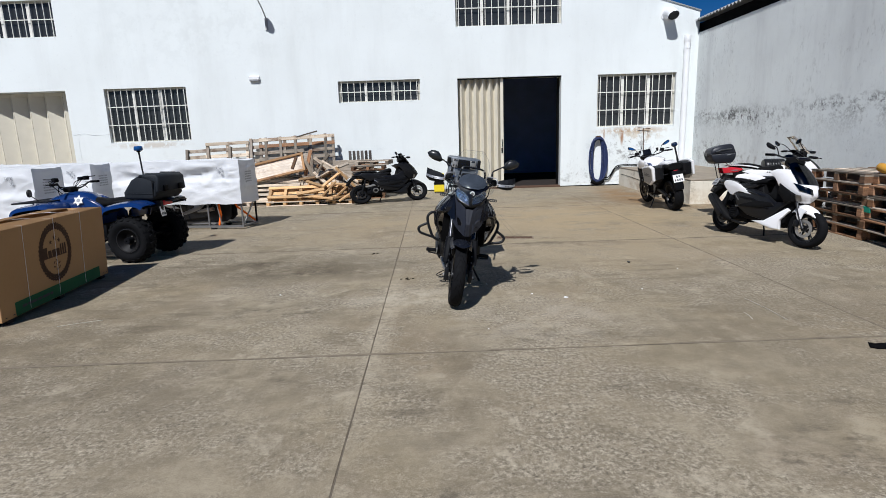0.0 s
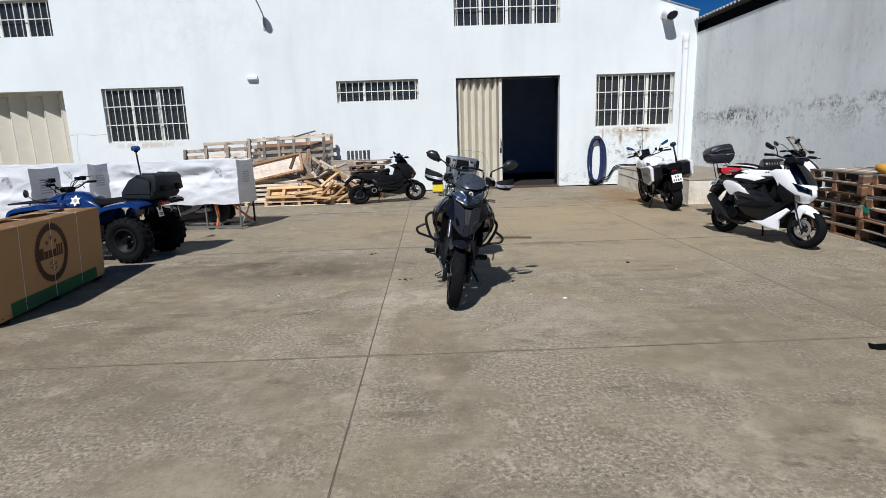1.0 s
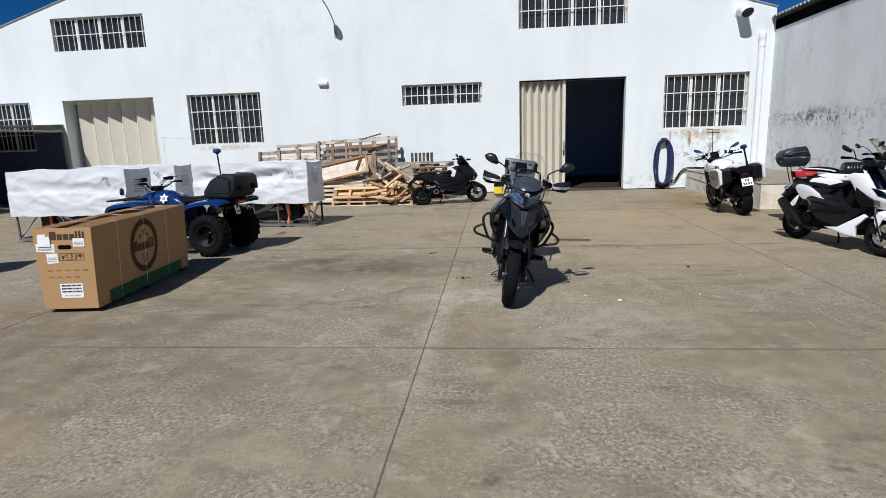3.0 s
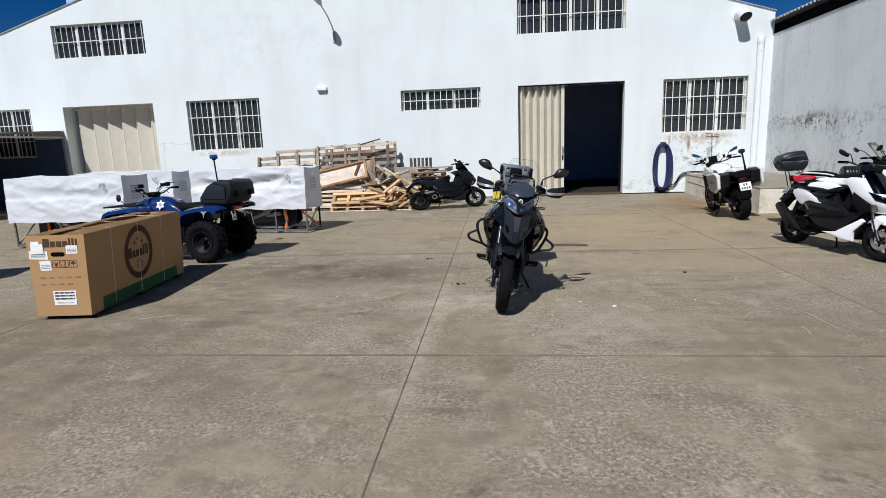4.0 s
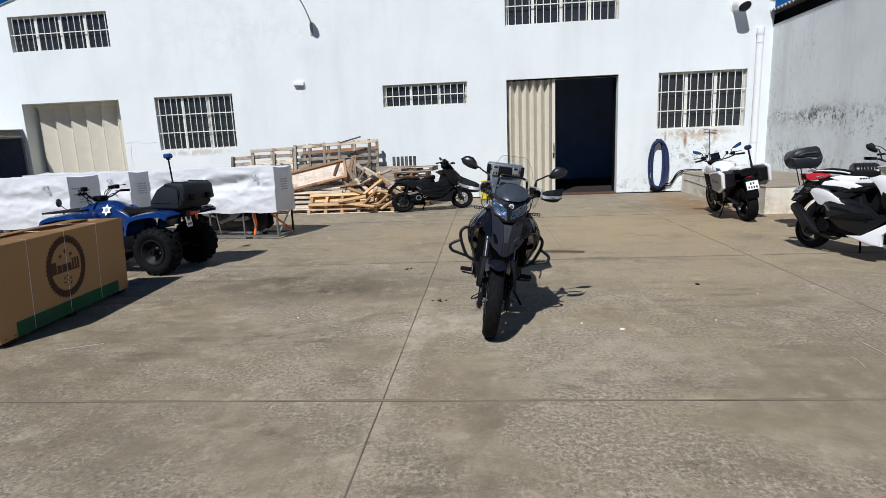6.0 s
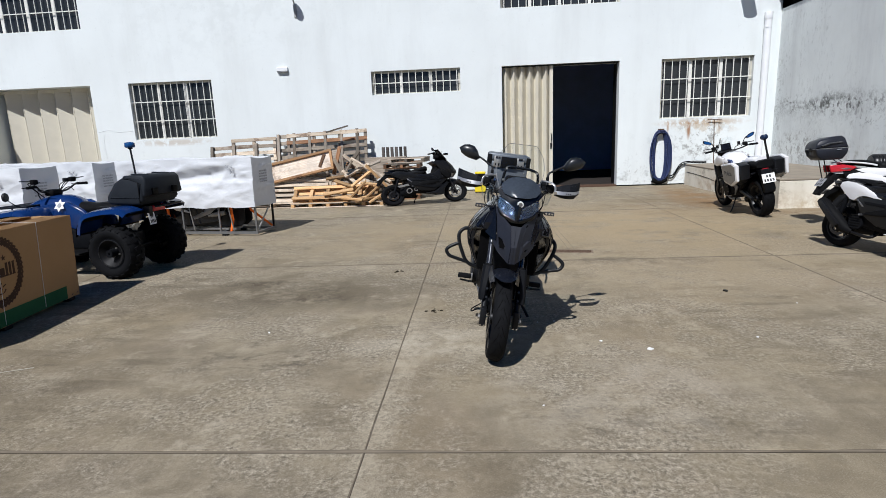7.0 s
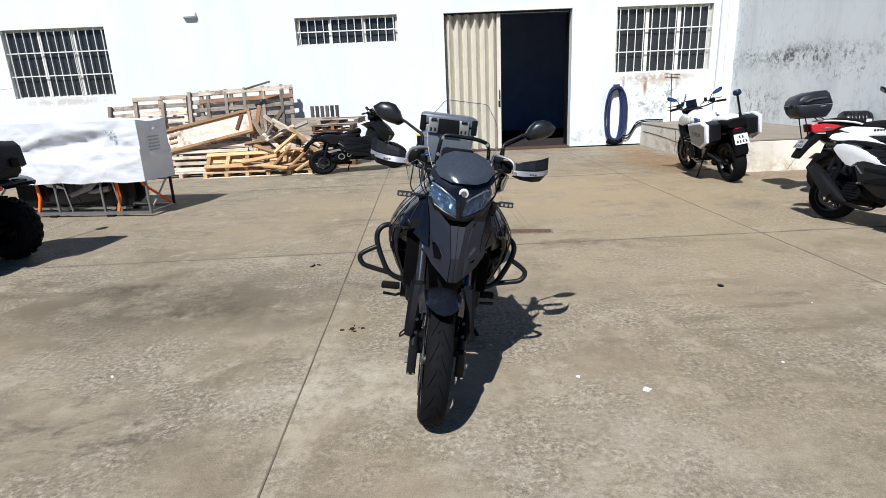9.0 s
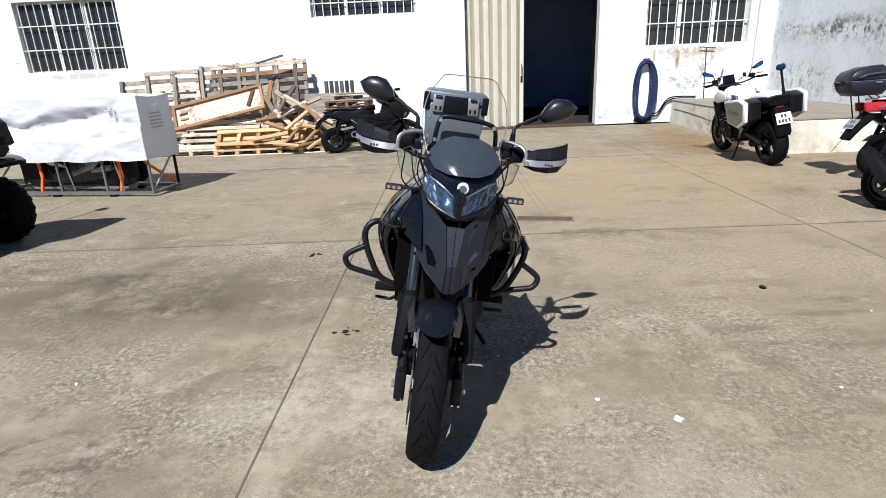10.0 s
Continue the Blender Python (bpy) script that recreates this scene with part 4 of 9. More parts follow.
def adventure_motorcycle(m):
    top = thing("motorcycle", m, "black adventure touring motorcycle with handguards on its side stand", "motorcycle")
    P = lambda name, bm, mat, label="", smooth=40, parent=None: part(name, bm, mat, parent or top, label, smooth)
    rear = wheel(top, "rear_wheel", -0.7525, 0.31, 0.31, 0.16, 0.09, 5, 0.12, (1,))
    front = wheel(top, "front_wheel", 0.7345, 0.295, 0.295, 0.116, 0.082, 6, 0.16, (-1, 1), tread=16, y=-0.018)
    lean = Vector((-0.438, 0, 0.899))

    def fork(s, up):
        return Vector((0.7525, -0.016 + 0.113 * s, 0.30)) + lean * up
    for s in (-1, 1):
        leg = P("fork_leg", tube(bmesh.new(), [fork(s, -0.02), fork(s, 0.30)], 0.021, 14), BLACK_SATIN, "black fork leg", 60)
        P("fork_tube", tube(bmesh.new(), [fork(s, 0.28), fork(s, 0.78)], 0.0215, 18), FORK_TUBE, "polished dark fork tube", 60, leg)
        P("dust_seal", tube(bmesh.new(), [fork(s, 0.345), fork(s, 0.372)], 0.030, 16), RUBBER, "", 60, leg)
        foot = bmesh.new()
        box(foot, -0.036, 0.034, -0.021, 0.021, -0.062, 0.07, 0.008, Matrix.Translation((0.7525, fork(s, 0).y, 0.30)))
        P("axle_clamp", foot, BLACK_SATIN, "", 40, leg)
        P("axle_nut", rod((0.7525, fork(s, 0).y + s * 0.02, 0.30), (0.7525, fork(s, 0).y + s * 0.034, 0.30), 0.016, 6), STEEL, "", 40, leg)
        for dy in (-0.012, 0.012):
            P("pinch_bolt", rod((0.784, fork(s, 0).y + dy, 0.252), (0.792, fork(s, 0).y + dy, 0.250), 0.0055, 8), CHROME, "", 40, leg)
        # angular guard plate: folded front, flared towards its foot
        rings = []
        for t, wide, deep, out in ((0.115, 0.020, 0.016, 0.026), (0.14, 0.026, 0.026, 0.024), (0.24, 0.028, 0.030, 0.018), (0.345, 0.032, 0.034, 0.010), (0.362, 0.031, 0.032, 0.008)):
            c = fork(s, t) + Vector((0.022, s * out, 0.010))
            front = [(deep * 0.55, -wide), (deep, -wide * 0.55), (deep * 0.92, wide * 0.45), (deep * 0.25, wide), (-deep * 1.1, wide * 1.02)]
            back = [(-deep * 1.1, wide * 0.90), (deep * 0.18, wide * 0.86), (deep * 0.80, wide * 0.35), (deep * 0.86, -wide * 0.5), (deep * 0.45, -wide * 0.9)]
            rings.append([(c.x + a, c.y + s * b, c.z) for a, b in front + back])
        P("fork_guard", loft(bmesh.new(), rings), GREY_PLASTIC, "matt grey fork guard", 24, leg)
        for t in (0.145, 0.205):
            c = fork(s, t) + Vector((0.058, -s * 0.004, 0.010))
            P("bolt", rod(c, c + Vector((0.010, 0, 0.002)), 0.008, 6), DISC_STEEL, "", 40, leg)
        cal = bmesh.new()
        box(cal, -0.11, -0.045, s * 0.062 - 0.016, s * 0.118 - 0.016, 0.31, 0.42, 0.012, Matrix.Translation((0.7525, 0, 0)))
        P("brake_caliper", cal, BLACK_SATIN, "", 40, leg)
        for z in (0.335, 0.395):
            P("caliper_bolt", rod((0.708, s * 0.100 - 0.016, z), (0.714, s * 0.100 - 0.016, z), 0.007, 6), STEEL, "", 40, leg)
        tube_line = smooth_line([(0.66, s * 0.10 - 0.016, 0.42), (0.60, s * 0.15 - 0.016, 0.55), (0.55, s * 0.13, 0.75)], 4)
        P("brake_hose", tube(bmesh.new(), tube_line, 0.005, 6), RUBBER, "", 60, leg)
    # front mudguard: broad flat crown, sharp shoulders, raised side fins
    rings = []
    for k in range(15):
        wide = 0.086 - 0.02 * max(0, k - 11) / 3
        ring, inner = [], []
        for u in (-1.0, -0.90, -0.66, -0.35, 0.0, 0.35, 0.66, 0.90, 1.0):
            a = radians(62 + 20 * abs(u) ** 2.6 * (1 - k / 14) + 94 * k / 14)
            rr = 0.345 + 0.006 * min(1, k / 4) - 0.030 * abs(u) ** 2.6
            ring.append(Vector((0.7525 + rr * math.cos(a), -0.018 + u * wide, 0.30 + rr * math.sin(a))))
            inner.insert(0, Vector((0.7525 + (rr - 0.007) * math.cos(a), -0.018 + u * wide * 0.95, 0.30 + (rr - 0.007) * math.sin(a))))
        rings.append([tuple(q) for q in ring + inner])
    fender = P("mudguard", loft(bmesh.new(), rings), FENDER, "satin black front mudguard with raised side fins", 50)
    for s in (-1, 1):
        fin = [(0.690, s * 0.086 - 0.018, 0.655), (0.775, s * 0.084 - 0.018, 0.640), (0.852, s * 0.064 - 0.018, 0.585), (0.815, s * 0.094 - 0.018, 0.560), (0.700, s * 0.108 - 0.018, 0.590), (0.640, s * 0.104 - 0.018, 0.625)]
        P("fender_fin", shell(bmesh.new(), fin, [(0, 1, 4, 5), (1, 2, 3, 4)], 0.006 * s), FENDER, "", 20, fender)
        P("mudguard_stay", prism(bmesh.new(), [(0.62, 0.38), (0.74, 0.50), (0.66, 0.62), (0.53, 0.60)], s * 0.080 - 0.018, s * 0.090 - 0.018, "y", 0.003), BLACK_MATT)
    # triple clamp and steering head
    P("triple_clamp", bx(0.36, 0.47, -0.145, 0.145, 0.90, 0.945, 0.012), BLACK_SATIN)
    P("steering_head", rod((0.47, 0, 0.72), (0.38, 0, 0.98), 0.035, 12), BLACK_SATIN)

    # nose: satin grey beak of flat facets with ducts and slots
    def nose_point(y, z, lift=0.0):
        return (0.676 - 0.32 * max(0.0, z - 0.79) - 0.62 * max(0.0, y - 0.01) + lift, y, z)

    def wing_point(y, z, lift=0.0):
        return (0.548 - 0.52 * (y - 0.14) - 0.10 * abs(z - 0.92) + lift, y, z)

    def placed(pts, s, back=0.0):
        return [(x - back, 0.017 + s * y, z) for x, y, z in pts]

    def grown(pts, k):
        c = sum((Vector(p) for p in pts), Vector()) / len(pts)
        return [tuple(c + (Vector(p) - c) * k) for p in pts]
    for s in (1, -1):
        K = [nose_point(0.0, 0.930, -0.002), nose_point(0.035, 0.930, 0.0135), nose_point(0.108, 0.990, 0.0), nose_point(0.148, 1.030, -0.004),
             nose_point(0.0, 0.860, 0.004), nose_point(0.026, 0.860, 0.0139), nose_point(0.062, 0.900, 0.014), nose_point(0.126, 0.935, -0.004),
             nose_point(0.0, 0.790, 0.008), nose_point(0.017, 0.790, 0.0123), nose_point(0.048, 0.800, 0.004), nose_point(0.117, 0.858, -0.008),
             nose_point(0.147, 0.822, -0.022), nose_point(0.138, 0.786, -0.022), nose_point(0.100, 0.736, -0.010), nose_point(0.046, 0.694, 0.002),
             nose_point(0.020, 0.676, 0.0102), nose_point(0.0, 0.674, 0.004)]
        D = [nose_point(0.112, 0.834, -0.010), nose_point(0.087, 0.837, -0.003), nose_point(0.057, 0.788, 0.0), nose_point(0.064, 0.764, -0.001), nose_point(0.093, 0.764, -0.006)]
        pts = placed(K + D, s)
        ridge = P("beak_ridge", shell(bmesh.new(), pts, [(0, 1, 5, 4), (4, 5, 9, 8), (8, 9, 16, 17)], 0.006 * s), BEAK, "satin dark grey beak", 12)
        P("beak_chin", shell(bmesh.new(), pts, [(1, 2, 6, 5), (2, 3, 7, 6), (5, 6, 10, 9), (6, 7, 11, 10), (9, 10, 15, 16)], 0.006 * s), BEAK, "", 12, ridge)
        P("beak_panel", shell(bmesh.new(), pts, [(11, 12, 18), (12, 13, 22, 18), (13, 14, 22), (14, 15, 21, 22), (15, 10, 20, 21), (10, 19, 20), (10, 11, 19), (11, 18, 19)], 0.006 * s), BEAK, "satin dark grey beak panel round its air duct", 12, ridge)
        # Near-black blocks stand for the shade in the duct and slot.
        hole = placed(grown(D, 1.25), s)
        P("duct", loft(bmesh.new(), [[(x - 0.016, y, z) for x, y, z in hole], [(x - 0.034, y, z) for x, y, z in hole]]), VOID, "dark air duct", 30, ridge)
        P("duct_rim", tube(bmesh.new(), placed(grown(D, 1.03), s), 0.0022, 5, closed=True), BEAK, "", 60, ridge)
        slot = placed([nose_point(0.048, 0.905, 0.012), nose_point(0.050, 0.921, 0.010), nose_point(0.083, 0.950, 0.008), nose_point(0.085, 0.936, 0.010)], s)
        P("slot", loft(bmesh.new(), [slot, [(x - 0.008, y, z) for x, y, z in slot]]), VOID, "", 30, ridge)
        P("slot_lip", tube(bmesh.new(), slot[1:3], 0.0018, 5), BEAK, "", 60, ridge)
        P("beak_edge", tube(bmesh.new(), placed([K[3], K[7], K[11], K[12], K[13], K[14], K[15], K[16]], s, 0.003), 0.003, 6), BEAK, "", 60, ridge)
        P("beak_edge", tube(bmesh.new(), placed([K[2], K[6], K[10], K[15]], s, -0.0005), 0.0011, 5), BEAK, "", 60, ridge)
        # tank cowl: one full round shell with layered edges, narrowing to a pod at its foot
        fairing = P("side_fairing", cowl(s), BLACK_GLOSS, "gloss black side fairing bulging round the tank", 16)
        # Slits are near-black fillings, their shade put into the colour.
        vent = [(0.865, 0.40), (0.905, 0.60), (0.928, 0.52), (0.895, 0.20), (0.872, 0.17)]
        P("slit", loft(bmesh.new(), [[cowl_point(s, z, t, 0.004) for z, t in vent], [cowl_point(s, z, t, -0.012) for z, t in vent]]), VOID, "dark slit", 30, fairing)
        P("slit_rim", tube(bmesh.new(), [cowl_point(s, z, t, 0.004) for z, t in vent], 0.0028, 6, closed=True), BEAK, "", 60, fairing)
        low = [(0.690, 0.42), (0.700, 0.62), (0.745, 0.66), (0.755, 0.46)]
        P("slit", loft(bmesh.new(), [[cowl_point(s, z, t, 0.003) for z, t in low], [cowl_point(s, z, t, -0.010) for z, t in low]]), VOID, "dark slit", 30, fairing)
        for k, (t0, t1) in enumerate(((0.30, 0.22), (0.62, 0.55), (0.80, 0.76))):
            seam = [cowl_point(s, 1.02 - 0.16 * i / 7 * (1 + 0.5 * k), t0 + (t1 - t0) * i / 7, 0.0015) for i in range(8)]
            P("panel_seam", tube(bmesh.new(), seam, 0.0022, 5), BEAK, "", 60, fairing)
        strip = [(0.455, 0.190, 1.020), (0.485, 0.152, 1.030), (0.560, 0.130, 0.920), (0.598, 0.122, 0.815), (0.572, 0.140, 0.815), (0.520, 0.172, 0.900)]
        P("fairing_strip", shell(bmesh.new(), placed(strip, s), [(0, 1, 2, 5), (5, 2, 3, 4)], 0.006 * s), BLACK_GLOSS, "", 12, fairing)
        fold = [(0.520, 0.172, 0.900), (0.572, 0.140, 0.815), (0.500, 0.200, 0.846)]
        P("fairing_fold", shell(bmesh.new(), placed(fold, s), [(0, 1, 2)], 0.005 * s), BLACK_GLOSS, "", 12, fairing)
        for y, z in ((0.246, 0.800), (0.158, 0.806)):
            P("fairing_bolt", rod((0.452 if y > 0.2 else 0.560, 0.012 + s * y, z), (0.466 if y > 0.2 else 0.572, 0.012 + s * y, z), 0.004, 8), DISC_STEEL, "", 40, fairing)
        # Near-black filler stands for the shade between fork and cowl.
        P("fork_shroud", bx(0.36, 0.44, min(s * 0.10, s * 0.215), max(s * 0.10, s * 0.215), 0.55, 0.88, 0.02), VOID, "", 40, fairing)
    P("radiator", bx(0.36, 0.42, -0.19, 0.19, 0.46, 0.80, 0.01), DARK_METAL)
    # headlamp
    lamp = P("headlamp", body([(0.42, 1.035, 0.150, 0.095, 0.8), (0.50, 1.03, 0.145, 0.090, 0.8), (0.560, 1.01, 0.115, 0.070, 0.7), (0.585, 0.985, 0.07, 0.04, 0.7)], 3.0, 20, 3), BLACK_GLOSS, "wide twin headlamp with clear lenses")
    rnd = random.Random(21)
    for s in (1, -1):
        upper = [(0.606, 0.024, 1.056), (0.590, 0.068, 1.084), (0.565, 0.105, 1.104), (0.548, 0.136, 1.114), (0.540, 0.146, 1.082)]
        lower = [(0.618, 0.010, 0.966), (0.606, 0.040, 0.976), (0.592, 0.075, 0.990), (0.566, 0.112, 1.008), (0.548, 0.140, 1.040)]
        grid = [[Vector(p).lerp(Vector(q), t) for p, q in zip(upper, lower)] for t in (0.0, 0.33, 0.67, 1.0)]
        cover = bmesh.new()
        vs = [[cover.verts.new((p.x + 0.012, s * p.y, p.z)) for p in row] for row in grid]
        fs = [cover.faces.new((p[i], p[i + 1], q[i + 1], q[i])) for p, q in zip(vs, vs[1:]) for i in range(4)]
        bmesh.ops.solidify(cover, geom=fs, thickness=0.003 * s)
        lens = P("lamp_lens", cover, LENS_COVER, "clear lamp lens", 60, lamp)
        cols, rows = 16, 7
        facet = bmesh.new()

        def deep_in(u, v):
            k = min(3, int(u * 4))
            p = Vector(upper[k]).lerp(Vector(upper[k + 1]), u * 4 - k)
            q = Vector(lower[k]).lerp(Vector(lower[k + 1]), u * 4 - k)
            return p.lerp(q, v)
        for i in range(cols):
            for j in range(rows):
                tilt_y, tilt_z = rnd.uniform(-0.003, 0.003), rnd.uniform(-0.001, 0.006)
                c = [deep_in((i + du) / cols, 0.06 + 0.88 * (j + dv) / rows) for du, dv in ((0, 0), (1, 0), (1, 1), (0, 1))]
                off = [-tilt_y - tilt_z, tilt_y - tilt_z, tilt_y + tilt_z, -tilt_y + tilt_z]
                facet.faces.new([facet.verts.new((p.x - 0.006 + o, s * p.y, p.z)) for p, o in zip(c, off)])
        bmesh.ops.solidify(facet, geom=facet.faces[:], thickness=0.002 * s)
        P("reflector", facet, LAMP_MIRROR, "bright faceted lamp reflector", False, lens)
        P("light_strip", tube(bmesh.new(), [(x + 0.004, s * y, z - 0.008) for x, y, z in upper[:4]], 0.005, 6), CHROME, "", 60, lens)
        P("lamp_base", shell(bmesh.new(), [(v.x - 0.012, s * v.y, v.z) for row in (grid[0], grid[3]) for v in row], [(i, i + 1, i + 6, i + 5) for i in range(4)], 0.003 * s), BLACK_GLOSS, "", 40, lens)
        P("lamp_lip", tube(bmesh.new(), [(x + 0.010, s * y, z) for x, y, z in lower], 0.007, 8), BLACK_GLOSS, "", 60, lamp)
        side = [(0.622, 0, 0.960), (0.630, 0, 1.062), (0.606, 0, 1.132), (0.572, 0, 1.168), (0.624, s * 0.012, 0.962), (0.618, s * 0.022, 1.054), (0.604, s * 0.068, 1.087), (0.566, s * 0.128, 1.120), (0.548, s * 0.152, 1.148), (0.538, s * 0.136, 1.184), (0.568, s * 0.070, 1.164)]
        P("lamp_cowl", shell(bmesh.new(), side, [(0, 4, 5, 1), (1, 5, 6, 2), (2, 6, 10, 3), (6, 7, 9, 10), (7, 8, 9)], 0.005 * s), BLACK_GLOSS, "gloss black lamp cowl", 30, lamp)
    P("emblem", rod((0.619, 0.008, 1.085), (0.628, 0.008, 1.0825), 0.022, 22), PAPER, "round silver-white emblem", 40, lamp)
    P("emblem_centre", rod((0.626, 0.008, 1.083), (0.630, 0.008, 1.082), 0.014, 18), CRATE_STEEL, "", 40, lamp)
    lamp.location.y = 0.016
    # smoked deflector over the lamp
    n = 11

    def sheet(rows, thick):
        bm = bmesh.new()
        grid = []
        for z, w, x_mid, curve in rows:
            grid.append([bm.verts.new((x_mid - curve * (2 * i / (n - 1) - 1) ** 2, w * (2 * i / (n - 1) - 1), z)) for i in range(n)])
        fs = [bm.faces.new((a[i], a[i + 1], b[i + 1], b[i])) for a, b in zip(grid, grid[1:]) for i in range(n - 1)]
        bmesh.ops.solidify(bm, geom=fs, thickness=thick)
        bmesh.ops.recalc_face_normals(bm, faces=bm.faces)
        return bm
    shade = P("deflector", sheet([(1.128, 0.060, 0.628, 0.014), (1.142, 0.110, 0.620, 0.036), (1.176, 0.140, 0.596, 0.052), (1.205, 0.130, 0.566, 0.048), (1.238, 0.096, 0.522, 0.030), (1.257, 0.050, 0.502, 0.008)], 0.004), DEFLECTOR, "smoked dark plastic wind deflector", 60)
    shade.location.y = 0.018
    screen = P("windscreen", sheet([(1.13, 0.120, 0.480, 0.06), (1.20, 0.150, 0.455, 0.075), (1.29, 0.174, 0.415, 0.085), (1.385, 0.162, 0.370, 0.078), (1.44, 0.128, 0.345, 0.05), (1.474, 0.100, 0.332, 0.03), (1.477, 0.098, 0.330, 0.03)], 0.004), SCREEN, "tall clear windscreen", 60)
    screen.location.y = 0.008
    rim = [(0.480 - 0.06, -0.120, 1.13), (0.38, -0.150, 1.20), (0.330, -0.174, 1.29), (0.292, -0.162, 1.385), (0.295, -0.128, 1.44), (0.302, -0.100, 1.474), (0.320, -0.05, 1.478), (0.330, 0, 1.478)]
    edge = smooth_line(rim + [(x, -y, z) for x, y, z in rim[-2::-1]], 4)
    P("screen_edge", tube(bmesh.new(), edge, 0.0018, 5), SILVER, "", 60, screen)
    for s in (1, -1):
        P("screen_bolt", rod((0.445, s * 0.125, 1.17), (0.455, s * 0.127, 1.17), 0.008, 8), STEEL, "", 40, screen)
        fan = [(0.46, s * 0.165, 1.18), (0.41, s * 0.205, 1.185), (0.37, s * 0.255, 1.15), (0.38, s * 0.235, 1.08), (0.45, s * 0.172, 1.06)]
        wing = P("wind_wing", shell(bmesh.new(), fan, [(0, 1, 2, 3, 4)], 0.003 * s), SCREEN, "small clear wind wing")
        P("wing_edge", tube(bmesh.new(), fan, 0.0016, 5, closed=True), SILVER, "", 60, wing)
    # bar over the dash
    hoop = smooth_line([(0.36, -0.112, 1.12), (0.36, -0.104, 1.25), (0.35, -0.082, 1.310), (0.35, 0.0, 1.312), (0.35, 0.105, 1.302), (0.36, 0.140, 1.262), (0.36, 0.142, 1.10)], 5)
    hoop_ob = P("dash_bar", tube(bmesh.new(), hoop, 0.0098, 10), BLACK_SATIN, "black tubular bar over the dash", 60)
    for p in ((0.372, -0.106, 1.22), (0.372, -0.090, 1.30), (0.372, 0.128, 1.29), (0.372, 0.142, 1.21)):
        P("bolt", rod(p, (p[0] + 0.012, p[1], p[2]), 0.0085, 6), STEEL, "", 40, hoop_ob)
    P("dash", bx(0.34, 0.42, -0.085, 0.085, 1.06, 1.20, 0.02, Matrix.Rotation(radians(-8), 4, "Y")), BLACK_MATT, "instrument panel")

    # bars, guards, mirrors
    handlebar(top, 0.33, 1.185, 0.43, 0.05, 0.10, 0.13)
    for s in (1, -1):
        rows = ((0.262, 0.398, 1.205, 1.186, 1.160, 1.150), (0.305, 0.406, 1.228, 1.187, 1.158, 1.138), (0.365, 0.396, 1.240, 1.190, 1.162, 1.133), (0.412, 0.366, 1.250, 1.194, 1.168, 1.138), (0.447, 0.312, 1.257, 1.199, 1.178, 1.164))
        Y = lambda y: 0.010 + s * y
        g = P("handguard", loft(bmesh.new(), [[(x, Y(y), zt), (x - 0.030, Y(y), top_z), (x - 0.037, Y(y), top_z), (x - 0.012, Y(y), zt)] for y, x, top_z, zt, zb, low in rows]), GUARD, "black angular handguard with a silver band", 20)
        P("guard_inset", loft(bmesh.new(), [[(x - 0.002, Y(y), zt + 0.006), (x - 0.030 + 0.008, Y(y), top_z - 0.012), (x - 0.036, Y(y), top_z - 0.012), (x - 0.012, Y(y), zt + 0.006)] for y, x, top_z, zt, zb, low in ((0.300, 0.410, 1.222, 1.187, 0, 0), (0.365, 0.400, 1.238, 1.190, 0, 0), (0.418, 0.366, 1.249, 1.195, 0, 0))]), GUARD, "", 20, g)
        P("guard_lip", loft(bmesh.new(), [[(x + 0.002, Y(y), zb), (x - 0.035, Y(y), low), (x - 0.045, Y(y), low), (x - 0.012, Y(y), zb)] for y, x, top_z, zt, zb, low in rows]), GUARD, "", 20, g)
        P("guard_band", loft(bmesh.new(), [[(x + 0.009, Y(y), zb + 0.004), (x + 0.002, Y(y), zt), (x - 0.010, Y(y), zt + 0.001), (x - 0.010, Y(y), zb)] for y, x, top_z, zt, zb, low in rows]), BAND_SILVER, "silver metal band", 30, g)
        hook = smooth_line([(0.395, Y(0.262), 1.166), (0.392, Y(0.262), 1.205), (0.378, Y(0.245), 1.230), (0.345, Y(0.200), 1.240), (0.315, Y(0.165), 1.236)], 5)
        P("guard_bracket", tube(bmesh.new(), hook, 0.0095, 8, flat=0.7), BAND_SILVER, "bent silver bracket", 50, g)
        P("guard_bolt", rod((0.402, Y(0.266), 1.172), (0.412, Y(0.266), 1.172), 0.011, 10), CHROME, "", 40, g)
        logo = bmesh.new()
        for k in range(3):
            box(logo, 0.398, 0.4075, Y(0.345 + 0.013 * k) - 0.004, Y(0.345 + 0.013 * k) + 0.004, 1.170, 1.178)
        P("guard_mark", logo, INK, "", 40, g)
        P("switch_block", bx(0.255, 0.325, min(Y(0.20), Y(0.265)), max(Y(0.20), Y(0.265)), 1.155, 1.215, 0.012), BLACK_MATT, "", 40)
        P("clutch_perch", bx(0.28, 0.345, min(Y(0.165), Y(0.20)), max(Y(0.165), Y(0.20)), 1.165, 1.210, 0.008), BLACK_SATIN, "", 40)
        # mirror: kinked stalk and a faceted leaf-shaped head
        stalk = P("mirror", tube(bmesh.new(), [(0.27, 0.018 + s * 0.205, 1.19), (0.255, 0.018 + s * 0.205, 1.225), (0.245, 0.018 + s * 0.207, 1.285), (0.240, 0.018 + s * 0.215, 1.297), (0.21, 0.018 + s * 0.300, 1.345), (0.205, 0.018 + s * 0.335, 1.358)], [0.011, 0.011, 0.0085, 0.0075, 0.0068, 0.009], 9), BLACK_SATIN, "", 50)
